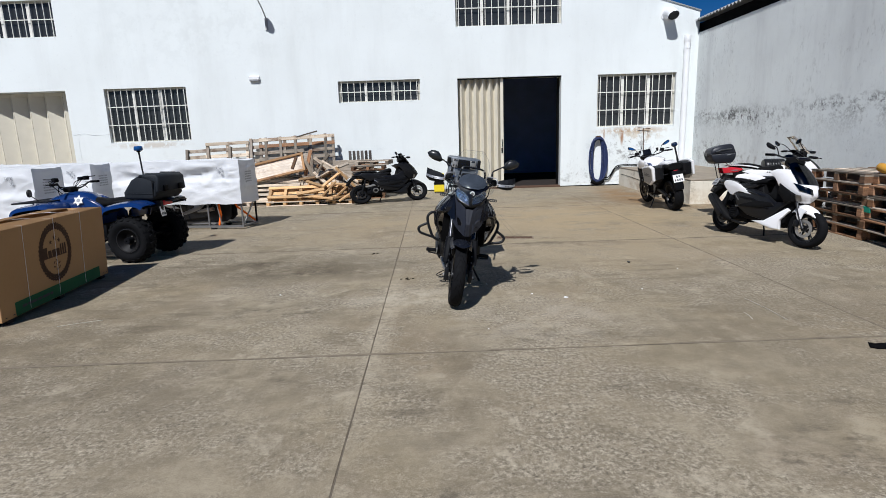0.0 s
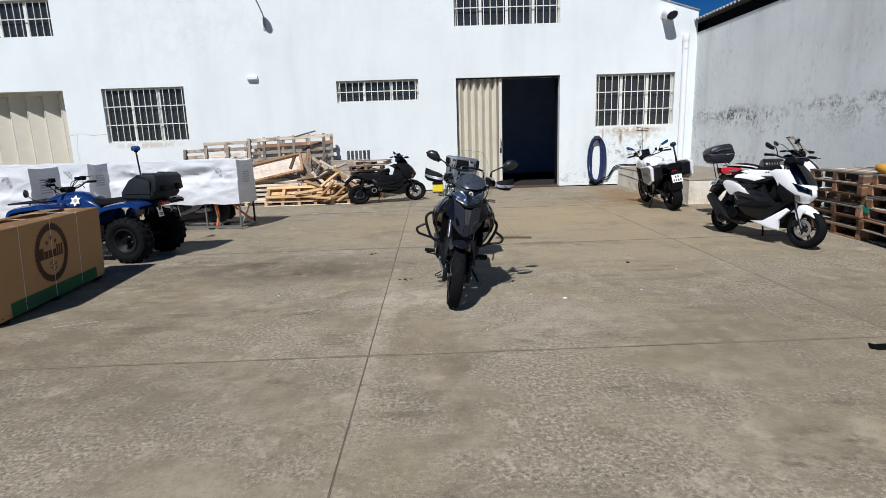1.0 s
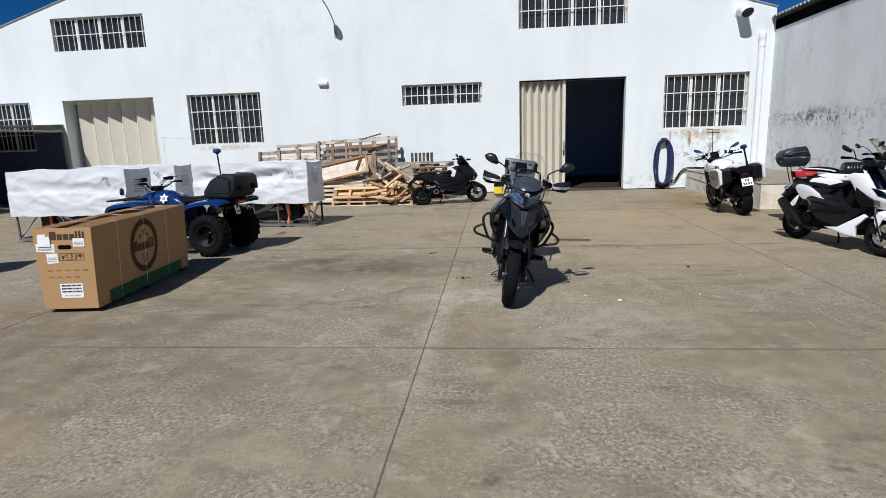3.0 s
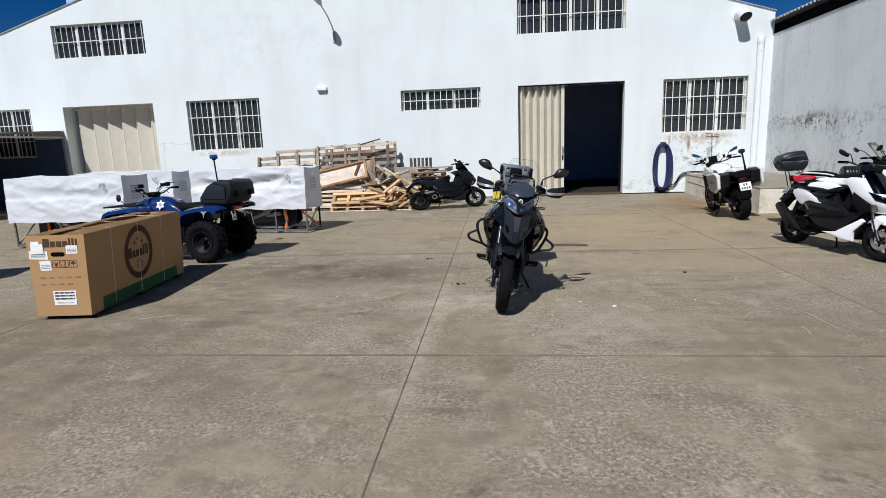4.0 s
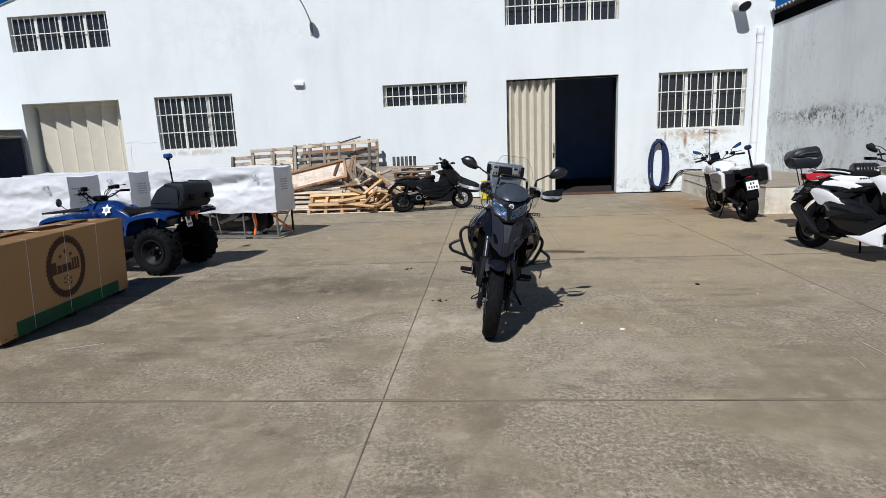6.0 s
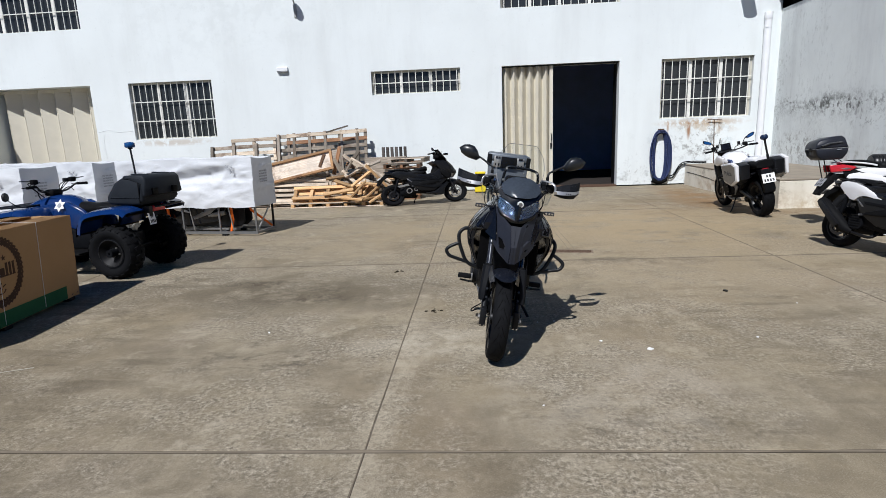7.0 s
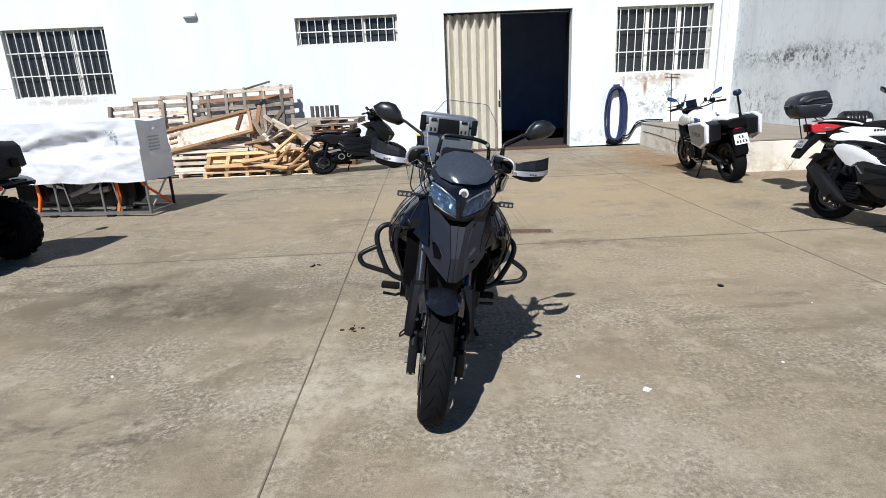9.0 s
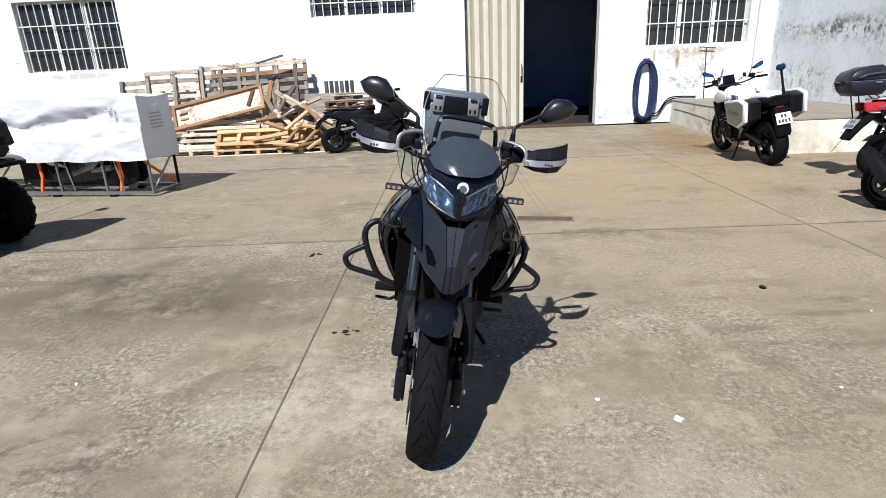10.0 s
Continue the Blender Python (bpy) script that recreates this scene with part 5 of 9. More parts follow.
        P("mirror_boot", tube(bmesh.new(), [(0.256, 0.018 + s * 0.205, 1.222), (0.247, 0.018 + s * 0.206, 1.268)], [0.014, 0.010], 10), RUBBER, "", 50, stalk)
        leaf = [(0.308, 1.340), (0.332, 1.392), (0.360, 1.424), (0.400, 1.433), (0.436, 1.428), (0.472, 1.402), (0.452, 1.364), (0.420, 1.344), (0.388, 1.332), (0.335, 1.322)]
        cy, cz = 0.392, 1.380
        head = [[(0.20 + x, 0.018 + s * (cy - dy + (a - cy) * k), cz + (b - cz) * k) for a, b in leaf] for x, k, dy in ((-0.012, 0.94, 0), (-0.006, 1.0, 0), (0.006, 0.99, 0), (0.022, 0.80, 0.006), (0.034, 0.42, 0.016))]
        P("mirror_shell", loft(bmesh.new(), head), CARBON, "dark carbon-patterned mirror shell", 60, stalk)
        P("mirror_glass", loft(bmesh.new(), [[(0.1875, 0.018 + s * (cy + (a - cy) * 0.86), cz + (b - cz) * 0.86) for a, b in leaf], [(0.1855, 0.018 + s * (cy + (a - cy) * 0.86), cz + (b - cz) * 0.86) for a, b in leaf]]), MIRROR, "", 30, stalk)
        indicator(top, (0.50, s * 0.15, 1.035), (0.488, s * 0.215, 1.030), 0.019)
    P("brake_reservoir", rod((0.31, -0.19, 1.19), (0.31, -0.19, 1.245), 0.022, 14), BLACK_SATIN)
    for s, yy in ((1, 0.24), (-1, -0.2)):
        P("cable", tube(bmesh.new(), smooth_line([(0.34, yy, 1.18), (0.46, yy * 0.8, 1.16), (0.44, yy * 0.45, 1.02), (0.36, 0.05, 0.9)], 6), 0.005, 6), RUBBER)

    for k, (y0, z0, y1, z1) in enumerate(((-0.20, 1.20, -0.10, 0.98), (-0.23, 1.18, -0.17, 1.00), (-0.16, 1.22, -0.13, 1.02), (0.21, 1.20, 0.13, 0.98), (0.18, 1.19, 0.17, 1.01))):
        sag = smooth_line([(0.32, y0, z0), (0.42 + 0.01 * k, y0 * 0.95, (z0 + z1) / 2 + 0.06), (0.45, (y0 + y1) / 2 * 1.1, (z0 + z1) / 2 - 0.03), (0.40, y1, z1)], 5)
        P("cable", tube(bmesh.new(), sag, 0.0030, 6), RUBBER if k % 2 else BLACK_SATIN)
    P("clutch_reservoir", bx(0.30, 0.35, 0.165, 0.21, 1.205, 1.235, 0.008), BLACK_SATIN)
    for y in (-0.165, -0.145, 0.16):
        P("clamp_bolt", rod((0.345, y, 1.205), (0.358, y, 1.21), 0.008, 8), CHROME)
    # tank, seats, tail
    P("fuel_tank", body([(0.36, 0.90, 0.11, 0.09, 0.7), (0.26, 0.95, 0.19, 0.14, 0.7), (0.10, 0.95, 0.215, 0.155, 0.7), (-0.06, 0.90, 0.175, 0.13, 0.75), (-0.16, 0.82, 0.12, 0.07, 0.8)], 2.6, 20, 4), BLACK_GLOSS, "gloss black fuel tank", 60)
    P("rider_seat", body([(-0.10, 0.83, 0.11, 0.045, 0.8), (-0.25, 0.80, 0.155, 0.05, 0.85), (-0.40, 0.81, 0.16, 0.055, 0.85), (-0.48, 0.85, 0.14, 0.05, 0.85)], 2.8, 18, 4), BLACK_MATT, "black stepped seat", 60)
    P("pillion_seat", body([(-0.46, 0.88, 0.13, 0.045, 0.85), (-0.62, 0.91, 0.125, 0.05, 0.85), (-0.82, 0.925, 0.09, 0.035, 0.85)], 2.8, 18, 4), BLACK_MATT, "", 60)
    P("tail", body([(-0.40, 0.80, 0.15, 0.06, 0.9), (-0.70, 0.86, 0.12, 0.06, 0.9), (-0.98, 0.91, 0.06, 0.035, 0.9)], 3.0, 16, 3), BLACK_GLOSS, "", 60)
    P("tail_lamp", bx(-1.01, -0.97, -0.06, 0.06, 0.88, 0.93, 0.01), RED_LENS)
    P("rear_fender", prism(bmesh.new(), [(-0.85, 0.84), (-1.02, 0.86), (-1.12, 0.62), (-1.09, 0.60)], -0.05, 0.05, "y", 0.006), BLACK_MATT)
    plate_bars(top, pose(-1.115, 0, 0.68, 68, 0, -90), 0.18, 0.16)
    rack = bmesh.new()
    for s in (1, -1):
        tube(rack, smooth_line([(-0.55, s * 0.16, 0.90), (-0.80, s * 0.17, 0.98), (-1.02, s * 0.15, 1.01)], 4), 0.011, 8)
        tube(rack, [(-1.02, s * 0.15, 1.01), (-0.85, s * 0.10, 0.90)], 0.009, 6)
    for x in (-0.80, -0.92, -1.02):
        tube(rack, [(x, -0.16, 1.0), (x, 0.16, 1.0)], 0.008, 6)
    P("luggage_rack", rack, BLACK_SATIN, "", 60)
    # engine, frame, exhaust, swingarm
    eng = P("engine", body([(0.30, 0.46, 0.15, 0.12, 0.9), (0.12, 0.46, 0.20, 0.17, 0.85), (-0.12, 0.44, 0.20, 0.17, 0.85), (-0.26, 0.42, 0.14, 0.13, 0.9)], 3.4, 20, 3), GREY_PLASTIC, "dark engine block", 50)
    for s in (1, -1):
        P("engine_cover", rod((0.0, s * 0.19, 0.42), (0.0, s * 0.225, 0.42), 0.095, 22), GREY_PLASTIC, "", 40, eng)
        P("frame_tube", tube(bmesh.new(), smooth_line([(0.40, s * 0.06, 0.90), (0.22, s * 0.20, 0.70), (-0.15, s * 0.17, 0.60), (-0.35, s * 0.14, 0.46)], 5), 0.02, 8), BLACK_SATIN)
        P("subframe", tube(bmesh.new(), [(-0.2, s * 0.14, 0.60), (-0.75, s * 0.12, 0.84)], 0.015, 8), BLACK_SATIN)
        P("swingarm", tube(bmesh.new(), [(-0.30, s * 0.13, 0.44), (-0.7525, s * 0.13, 0.31)], [0.034, 0.028], 8), BLACK_SATIN)
        peg = P("footpeg", bx(-0.125, -0.075, min(s * 0.235, s * 0.345), max(s * 0.235, s * 0.345), 0.330, 0.366, 0.008), RUBBER)
        P("peg_hinge", bx(-0.115, -0.085, min(s * 0.205, s * 0.236), max(s * 0.205, s * 0.236), 0.315, 0.375, 0.005), STEEL, "", 40, peg)
        P("stand_tang", tube(bmesh.new(), smooth_line([(0.02, s * 0.13, 0.16), (0.10, s * 0.195, 0.135), (0.13, s * 0.20, 0.125), (0.10, s * 0.19, 0.115), (0.02, s * 0.14, 0.12)], 4), 0.0055, 6), BLACK_SATIN, "", 50, peg)
        P("peg_bracket", prism(bmesh.new(), [(-0.06, 0.33), (-0.16, 0.32), (-0.28, 0.50), (-0.20, 0.52)], s * 0.17, s * 0.185, "y", 0.003), STEEL, "", 40, peg)
        P("foot_lever", tube(bmesh.new(), [(-0.08, s * 0.22, 0.31), (0.05, s * 0.25, 0.345), (0.05, s * 0.325, 0.352)], 0.009, 6), BLACK_SATIN, "", 40, peg)
        k = 1.0 if s < 0 else 0.955
        guard = smooth_line([(0.30, s * 0.19, 0.525), (0.30, k * s * 0.285, 0.560), (0.295, k * s * 0.335, 0.640), (0.285, k * s * 0.368, 0.725), (0.275, k * s * 0.366, 0.780), (0.26, k * s * 0.325, 0.812), (0.24, s * 0.25, 0.800)], 6)
        bar = P("crash_bar", tube(bmesh.new(), guard, 0.0145, 10), BLACK_SATIN, "black tubular crash bar", 60)
        out = smooth_line([(0.30, k * s * 0.288, 0.562), (0.305, k * s * 0.375, 0.582), (0.305, k * s * 0.428, 0.597), (0.30, k * s * 0.450, 0.632), (0.295, k * s * 0.432, 0.660), (0.288, k * s * 0.362, 0.700)], 6)
        P("guard_loop", tube(bmesh.new(), out, 0.0135, 10), BLACK_SATIN, "", 60, bar)
    ex = P("exhaust", tube(bmesh.new(), smooth_line([(0.30, -0.05, 0.36), (0.30, -0.06, 0.20), (0.05, -0.10, 0.17), (-0.25, -0.16, 0.24)], 6), 0.022, 10), STEEL, "", 60)
    P("silencer", tube(bmesh.new(), [(-0.25, -0.17, 0.25), (-0.33, -0.185, 0.29), (-0.70, -0.20, 0.42), (-0.74, -0.20, 0.435)], [0.03, 0.055, 0.06, 0.045], 16), BLACK_SATIN, "", 60, ex)
    P("shock", tube(bmesh.new(), [(-0.36, 0.09, 0.40), (-0.30, 0.07, 0.70)], 0.03, 10), STEEL)
    P("chain_guard", prism(bmesh.new(), [(-0.30, 0.46), (-0.70, 0.38), (-0.70, 0.33), (-0.30, 0.40)], 0.105, 0.12, "y", 0.003), BLACK_MATT)
    stand = P("side_stand", tube(bmesh.new(), [(-0.06, 0.13, 0.30), (-0.14, 0.245, 0.115), (-0.17, 0.300, 0.030)], 0.012, 8), BLACK_SATIN)
    P("stand_foot", bx(-0.21, -0.14, 0.27, 0.33, 0.0, 0.012, 0.003, Matrix.Rotation(radians(0), 4, "X") @ Matrix.Translation((0, 0.0, 0.010)) @ Matrix.Translation((0, 0.305, 0.010)) @ Matrix.Rotation(radians(11), 4, "X") @ Matrix.Translation((0, -0.305, -0.010))), BLACK_SATIN, "", 40, stand)
    return top


def aluminium_top_box(m):
    top = thing("top_box", m, "silver aluminium luggage box with black corners on the motorcycle's rack", "luggage box")
    P = lambda name, bm, mat, label="", parent=None: part(name, bm, mat, parent or top, label, 40)
    taper = lambda x, y, z: (x, y * (0.90 + 0.10 * min(1, z / 0.24)), z)
    tub = P("tub", warp(bx(-0.19, 0.19, -0.187, 0.187, 0.0, 0.255, 0.02), taper), ALUMINIUM, "brushed aluminium tub")
    lid = P("lid", bx(-0.195, 0.195, -0.192, 0.192, 0.259, 0.325, 0.018), ALUMINIUM, "aluminium lid")
    for sx in (-1, 1):
        for sy in (-1, 1):
            P("corner_guard", bx(sx * 0.15, sx * 0.20, sy * 0.158, sy * 0.197, 0.21, 0.312, 0.006), BLACK_MATT, "black plastic corner")
    for s in (-1, 1):
        lat = P("latch", bx(0.19, 0.21, s * 0.105 - 0.035, s * 0.105 + 0.035, 0.20, 0.30, 0.006), STEEL, "steel latch")
        P("keeper", rod((0.212, s * 0.105 - 0.02, 0.29), (0.212, s * 0.105 + 0.02, 0.29), 0.009, 8), DARK_METAL, "", lat)
        slots = bmesh.new()
        for k in (-1, 1):
            box(slots, 0.209, 0.212, s * 0.105 + k * 0.014 - 0.006, s * 0.105 + k * 0.014 + 0.006, 0.212, 0.236)
        P("latch_slots", slots, DARK_METAL, "", lat)
    P("handle", prism(bmesh.new(), [(-0.075, 0.20), (0.075, 0.20), (0.068, 0.30), (-0.068, 0.30)], 0.19, 0.225, "x", 0.010), BLACK_MATT, "black handle plate")
    for sy in (-1, 1):
        for z in (0.05, 0.17):
            P("rivet", rod((0.19, sy * 0.150, z), (0.194, sy * 0.150, z), 0.008, 8), STEEL)
    return top


HERO = pose(0.655, 5.770, 0.004, 0, 0, -90) @ pose(0, 0, 0, -9.0, 0, 0)
adventure_motorcycle(HERO)
aluminium_top_box(HERO @ pose(-0.99, -0.022, 1.035))

# ---- scooters ----
NOSE = ((0.58, 0.62, 0.085), (0.64, 0.675, 0.135), (0.70, 0.705, 0.170), (0.76, 0.690, 0.190), (0.84, 0.645, 0.200), (0.92, 0.585, 0.205), (0.98, 0.530, 0.205), (1.03, 0.480, 0.190), (1.12, 0.385, 0.150), (1.20, 0.30, 0.10))


def nose_at(a, z, off=0.0):
    """A point of the rounded scooter front: a is the angle from straight ahead, z the height."""
    for p, q in zip(NOSE, NOSE[1:]):
        if z <= q[0] or q is NOSE[-1]:
            t = (z - p[0]) / (q[0] - p[0])
            front, half = p[1] + (q[1] - p[1]) * t + off, p[2] + (q[2] - p[2]) * t + off
            break
    a = radians(a)
    c, s = math.cos(a), math.sin(a)
    return (front - 0.34 + 0.34 * max(c, 0.0) ** 0.80, half * math.copysign(abs(s) ** 0.72, s), z)


def nose_patch(corners, off, thick=0.006, nu=8, nv=6):
    """A curved plate laid on the scooter front between four corners (angle, height)."""
    bm = bmesh.new()
    (a0, z0), (a1, z1), (a2, z2), (a3, z3) = corners
    grid = []
    for i in range(nu + 1):
        u = i / nu
        row = []
        for j in range(nv + 1):
            v = j / nv
            lo = (a0 + (a1 - a0) * u, z0 + (z1 - z0) * u)
            hi = (a3 + (a2 - a3) * u, z3 + (z2 - z3) * u)
            row.append(bm.verts.new(nose_at(lo[0] + (hi[0] - lo[0]) * v, lo[1] + (hi[1] - lo[1]) * v, off)))
        grid.append(row)
    fs = [bm.faces.new((p[j], p[j + 1], q[j + 1], q[j])) for p, q in zip(grid, grid[1:]) for j in range(nv)]
    bmesh.ops.recalc_face_normals(bm, faces=fs)
    bmesh.ops.solidify(bm, geom=fs, thickness=thick)
    return bm


def scooter(m, name, label, trim, scale=(1.0, 1.0, 1.0), tall_screen=True, top_box=False, lamp=None, bars=-20, silencer=True, low_tail=0.0, mirrors=(1, -1), upper=None, axle=-0.67, tunnel=False, mirror_back=0.0):
    """A maxi scooter, nose along +x. trim: the colour of its outer panels."""
    top = thing(name, m @ Matrix.Diagonal((*scale, 1)), label, "scooter")
    P = lambda nm, bm, mat, lb="", smooth=45, parent=None: part(nm, bm, mat, parent or top, lb, smooth)
    wheel(top, "rear_wheel", axle, 0.250, 0.250, 0.130, 0.085, 5, 0.11, (-1,))
    wheel(top, "front_wheel", 0.67, 0.258, 0.258, 0.115, 0.078, 5, 0.12, (-1,), disc_mat=STEEL)
    for s in (1, -1):
        P("fork_leg", tube(bmesh.new(), [(0.67, s * 0.085, 0.258), (0.575, s * 0.085, 0.46), (0.50, s * 0.085, 0.66)], 0.019, 10), DISC_STEEL, "", 60)
    P("brake_caliper", bx(0.55, 0.61, -0.115, -0.075, 0.27, 0.36, 0.01), BLACK_SATIN)
    # front mudguard: a beak over the tyre with a pointed tip and short side skirts
    rings = []
    for x, z, w, d in ((0.475, 0.50, 0.050, 0.05), (0.53, 0.56, 0.080, 0.09), (0.60, 0.575, 0.090, 0.12), (0.68, 0.555, 0.088, 0.085), (0.76, 0.515, 0.080, 0.06), (0.82, 0.465, 0.060, 0.04), (0.855, 0.425, 0.028, 0.02)):
        arc = [(x - 0.02 * abs(u), w * u, z - d * abs(u) ** 2.4) for u in (-1, -0.85, -0.6, -0.3, 0, 0.3, 0.6, 0.85, 1)]
        rings.append(arc + [(px - 0.006, py * 0.92, pz - 0.012) for px, py, pz in arc[::-1]])
    mud = P("mudguard", loft(bmesh.new(), rings), trim, "", 50)
    panel(mud, "mudguard_skirt", trim, [(0.70, 0.50), (0.60, 0.535), (0.545, 0.49), (0.565, 0.40), (0.605, 0.345), (0.635, 0.385), (0.655, 0.45)], 0.080, 0.098, 0.006)
    # inner body, floor and tunnel
    taper = lambda x, y, z: (x, y * (1.0 - 0.40 * max(0, x - 0.25) / 0.35 - 0.45 * max(0, -x - 0.45) / 0.5), z)
    core = [(0.50, 0.60), (0.42, 0.95), (0.26, 0.95), (0.17, 0.70), (0.06, 0.66), (0.02, 0.84), (-0.30, 0.86), (-0.62, 0.93), (-0.74, 0.90), (-0.70, 0.76), (-0.45, 0.58), (-0.40, 0.30), (0.30, 0.21), (0.42, 0.30)]
    P("body_core", warp(prism(bmesh.new(), core, -0.155, 0.155, "y", 0.03), taper), BLACK_MATT, "black inner body and floor")
    panel(top, "floor_side", BLACK_SATIN, [(-0.34, 0.765), (-0.08, 0.765), (0.17, 0.655), (0.30, 0.56), (0.50, 0.60), (0.16, 0.29), (-0.13, 0.33), (-0.33, 0.45), (-0.40, 0.62)], 0.150, 0.202, 0.022, "", True, taper)
    panel(top, "flank_crease", GREY_PLASTIC, [(-0.30, 0.60), (-0.05, 0.585), (0.22, 0.47), (0.20, 0.45), (-0.06, 0.545), (-0.28, 0.56)], 0.19, 0.209, 0.006, "", True, taper)
    panel(top, "flank_crease", BLACK_GLOSS, [(-0.34, 0.70), (-0.10, 0.72), (0.14, 0.64), (0.14, 0.62), (-0.10, 0.67), (-0.32, 0.66)], 0.19, 0.2075, 0.006, "", True, taper)
    panel(top, "floor_mat", BLACK_MATT, [(0.26, 0.555), (0.02, 0.555), (-0.26, 0.47), (-0.26, 0.44), (0.10, 0.46), (0.30, 0.51)], 0.16, 0.216, 0.008, "", True, taper)
    panel(top, "lower_cowl", trim, [(-0.02, 0.262), (0.18, 0.292), (0.46, 0.50), (0.50, 0.47), (0.385, 0.33), (0.40, 0.20), (0.30, 0.195)], 0.150, 0.218, 0.014, "", True, taper)
    # rounded front with visor, lamps and dark cheek panels
    zs = [0.585, 0.62, 0.66, 0.70, 0.74, 0.79, 0.84, 0.89, 0.94, 0.98, 1.015]
    shell_rings = [[nose_at(a, z) for a in range(-90, 91, 12)] + [(nose_at(90, z)[0] - 0.02, nose_at(90, z)[1] * k, z) for k in (0.98, 0.5, 0, -0.5, -0.98)] for z in zs]
    P("apron", loft(bmesh.new(), shell_rings), trim, "front apron", 50)
    panel(top, "legshield_inlay", BLACK_MATT, [(0.33, 0.83), (0.55, 0.695), (0.53, 0.60), (0.45, 0.575), (0.33, 0.70)], 0.11, 0.209, 0.010, "", True)
    P("visor", nose_patch(((-46, 0.835), (46, 0.835), (44, 1.22), (-44, 1.22)), 0.008, 0.006, 10, 8), SMOKE, "smoked visor screen", 60)
    P("visor_back", nose_patch(((-40, 0.85), (40, 0.85), (34, 1.13), (-34, 1.13)), -0.006, 0.006, 10, 8), BLACK_MATT, "", 60)
    for s in (1, -1):
        head = P("headlamp", nose_patch(((s * 8, 0.70), (s * 50, 0.745), (s * 58, 0.845), (s * 8, 0.775)), 0.005, 0.008), SMOKE, "dark headlamp lens", 60)
        P("reflector", nose_patch(((s * 14, 0.712), (s * 44, 0.750), (s * 48, 0.795), (s * 14, 0.745)), 0.0, 0.004, 4, 2), CLEAR_LENS, "", 60, head)
        P("turn_signal", nose_patch(((s * 40, 0.61), (s * 78, 0.61), (s * 84, 0.70), (s * 48, 0.69)), 0.005, 0.008), SILVER, "", 60)
    if tunnel:
        # one sweeping flank from the seat to the apron, a dark raked screen, bright cases below
        panel(top, "flank", BLACK_SATIN, [(0.50, 0.86), (0.40, 0.90), (0.20, 0.74), (-0.02, 0.72), (-0.20, 0.80), (-0.34, 0.72), (-0.16, 0.55), (0.20, 0.46), (0.46, 0.56), (0.54, 0.70)], 0.10, 0.198, 0.020, "black side panel", True, taper)
        panel(top, "flank_crease", GREY_PLASTIC, [(0.44, 0.66), (0.20, 0.60), (-0.14, 0.66), (-0.12, 0.62), (0.22, 0.54), (0.44, 0.60)], 0.185, 0.204, 0.006, "", True, taper)
        panel(top, "running_board", GREY_PLASTIC, [(0.44, 0.46), (0.20, 0.42), (-0.30, 0.50), (-0.30, 0.46), (0.16, 0.36), (0.42, 0.40)], 0.16, 0.214, 0.008, "", True, taper)
        bm = bmesh.new()
        grid = [[bm.verts.new((0.52 - 0.17 * t - 0.06 * u * u, (0.175 - 0.05 * t) * u, 1.02 + 0.26 * t)) for u in (-1, -0.66, -0.33, 0, 0.33, 0.66, 1)] for t in (0, 0.25, 0.5, 0.75, 1.0)]
        fs = [bm.faces.new((p[i], p[i + 1], q[i + 1], q[i])) for p, q in zip(grid, grid[1:]) for i in range(6)]
        bmesh.ops.solidify(bm, geom=fs, thickness=0.005)
        P("windscreen", bm, BLACK_GLOSS, "short dark windscreen", 60)
        for x, z, r in ((-0.36, 0.335, 0.062), (-0.22, 0.36, 0.040)):
            P("case_ring", lathe(bmesh.new(), [(r, -0.190), (r, -0.178), (r * 0.72, -0.178), (r * 0.72, -0.190)], 20, Matrix.Translation((x, 0, z))), STEEL, "", 40)
        P("kick_plate", prism(bmesh.new(), [(-0.60, 0.46), (-0.38, 0.50), (-0.34, 0.46), (-0.56, 0.42)], -0.165, -0.150, "y", 0.004), STEEL, "", 40)
    if tall_screen:
        bm = bmesh.new()
        grid = []
        for j in range(6):
            t = j / 5
            w = 0.165 * (1 - 0.30 * t ** 2)
            grid.append([bm.verts.new((0.47 - 0.24 * t - 0.05 * u * u, w * u, 1.13 + 0.34 * t)) for u in (-1, -0.66, -0.33, 0, 0.33, 0.66, 1)])
        fs = [bm.faces.new((p[i], p[i + 1], q[i + 1], q[i])) for p, q in zip(grid, grid[1:]) for i in range(6)]
        bmesh.ops.solidify(bm, geom=fs, thickness=0.004)
        P("windscreen", bm, SCREEN, "clear windscreen", 60)
    # handlebar, turned on its column
    column = new("steering")
    column.parent = top
    column.empty_display_size = 0.1
    column.matrix_basis = pose(0.30, 0, 0, 0, 0, bars)
    P("bar_cover", body([(-0.05, 1.10, 0.07, 0.05, 0.8), (0.02, 1.12, 0.12, 0.075, 0.7), (0.10, 1.13, 0.10, 0.06, 0.7)], 2.8, 16, 3), BLACK_MATT, "", 50, column)
    P("dash", bx(0.04, 0.13, -0.075, 0.075, 1.15, 1.20, 0.02, m=Matrix.Rotation(radians(6), 4, "Y")), BLACK_GLOSS, "", 45, column)
    P("stem", rod((0.04, 0, 0.86), (0.0, 0, 1.12), 0.045, 12), BLACK_MATT, "", 60, column)
    handlebar(column, 0.02, 1.20, 0.335, 0.03, 0.10, 0.11)
    for s in mirrors:
        mirror(column, (0.0, s * 0.20, 1.20), (0.02 - mirror_back, s * 0.285, 1.31 + 0.2 * mirror_back), s, (0.062, 0.040))
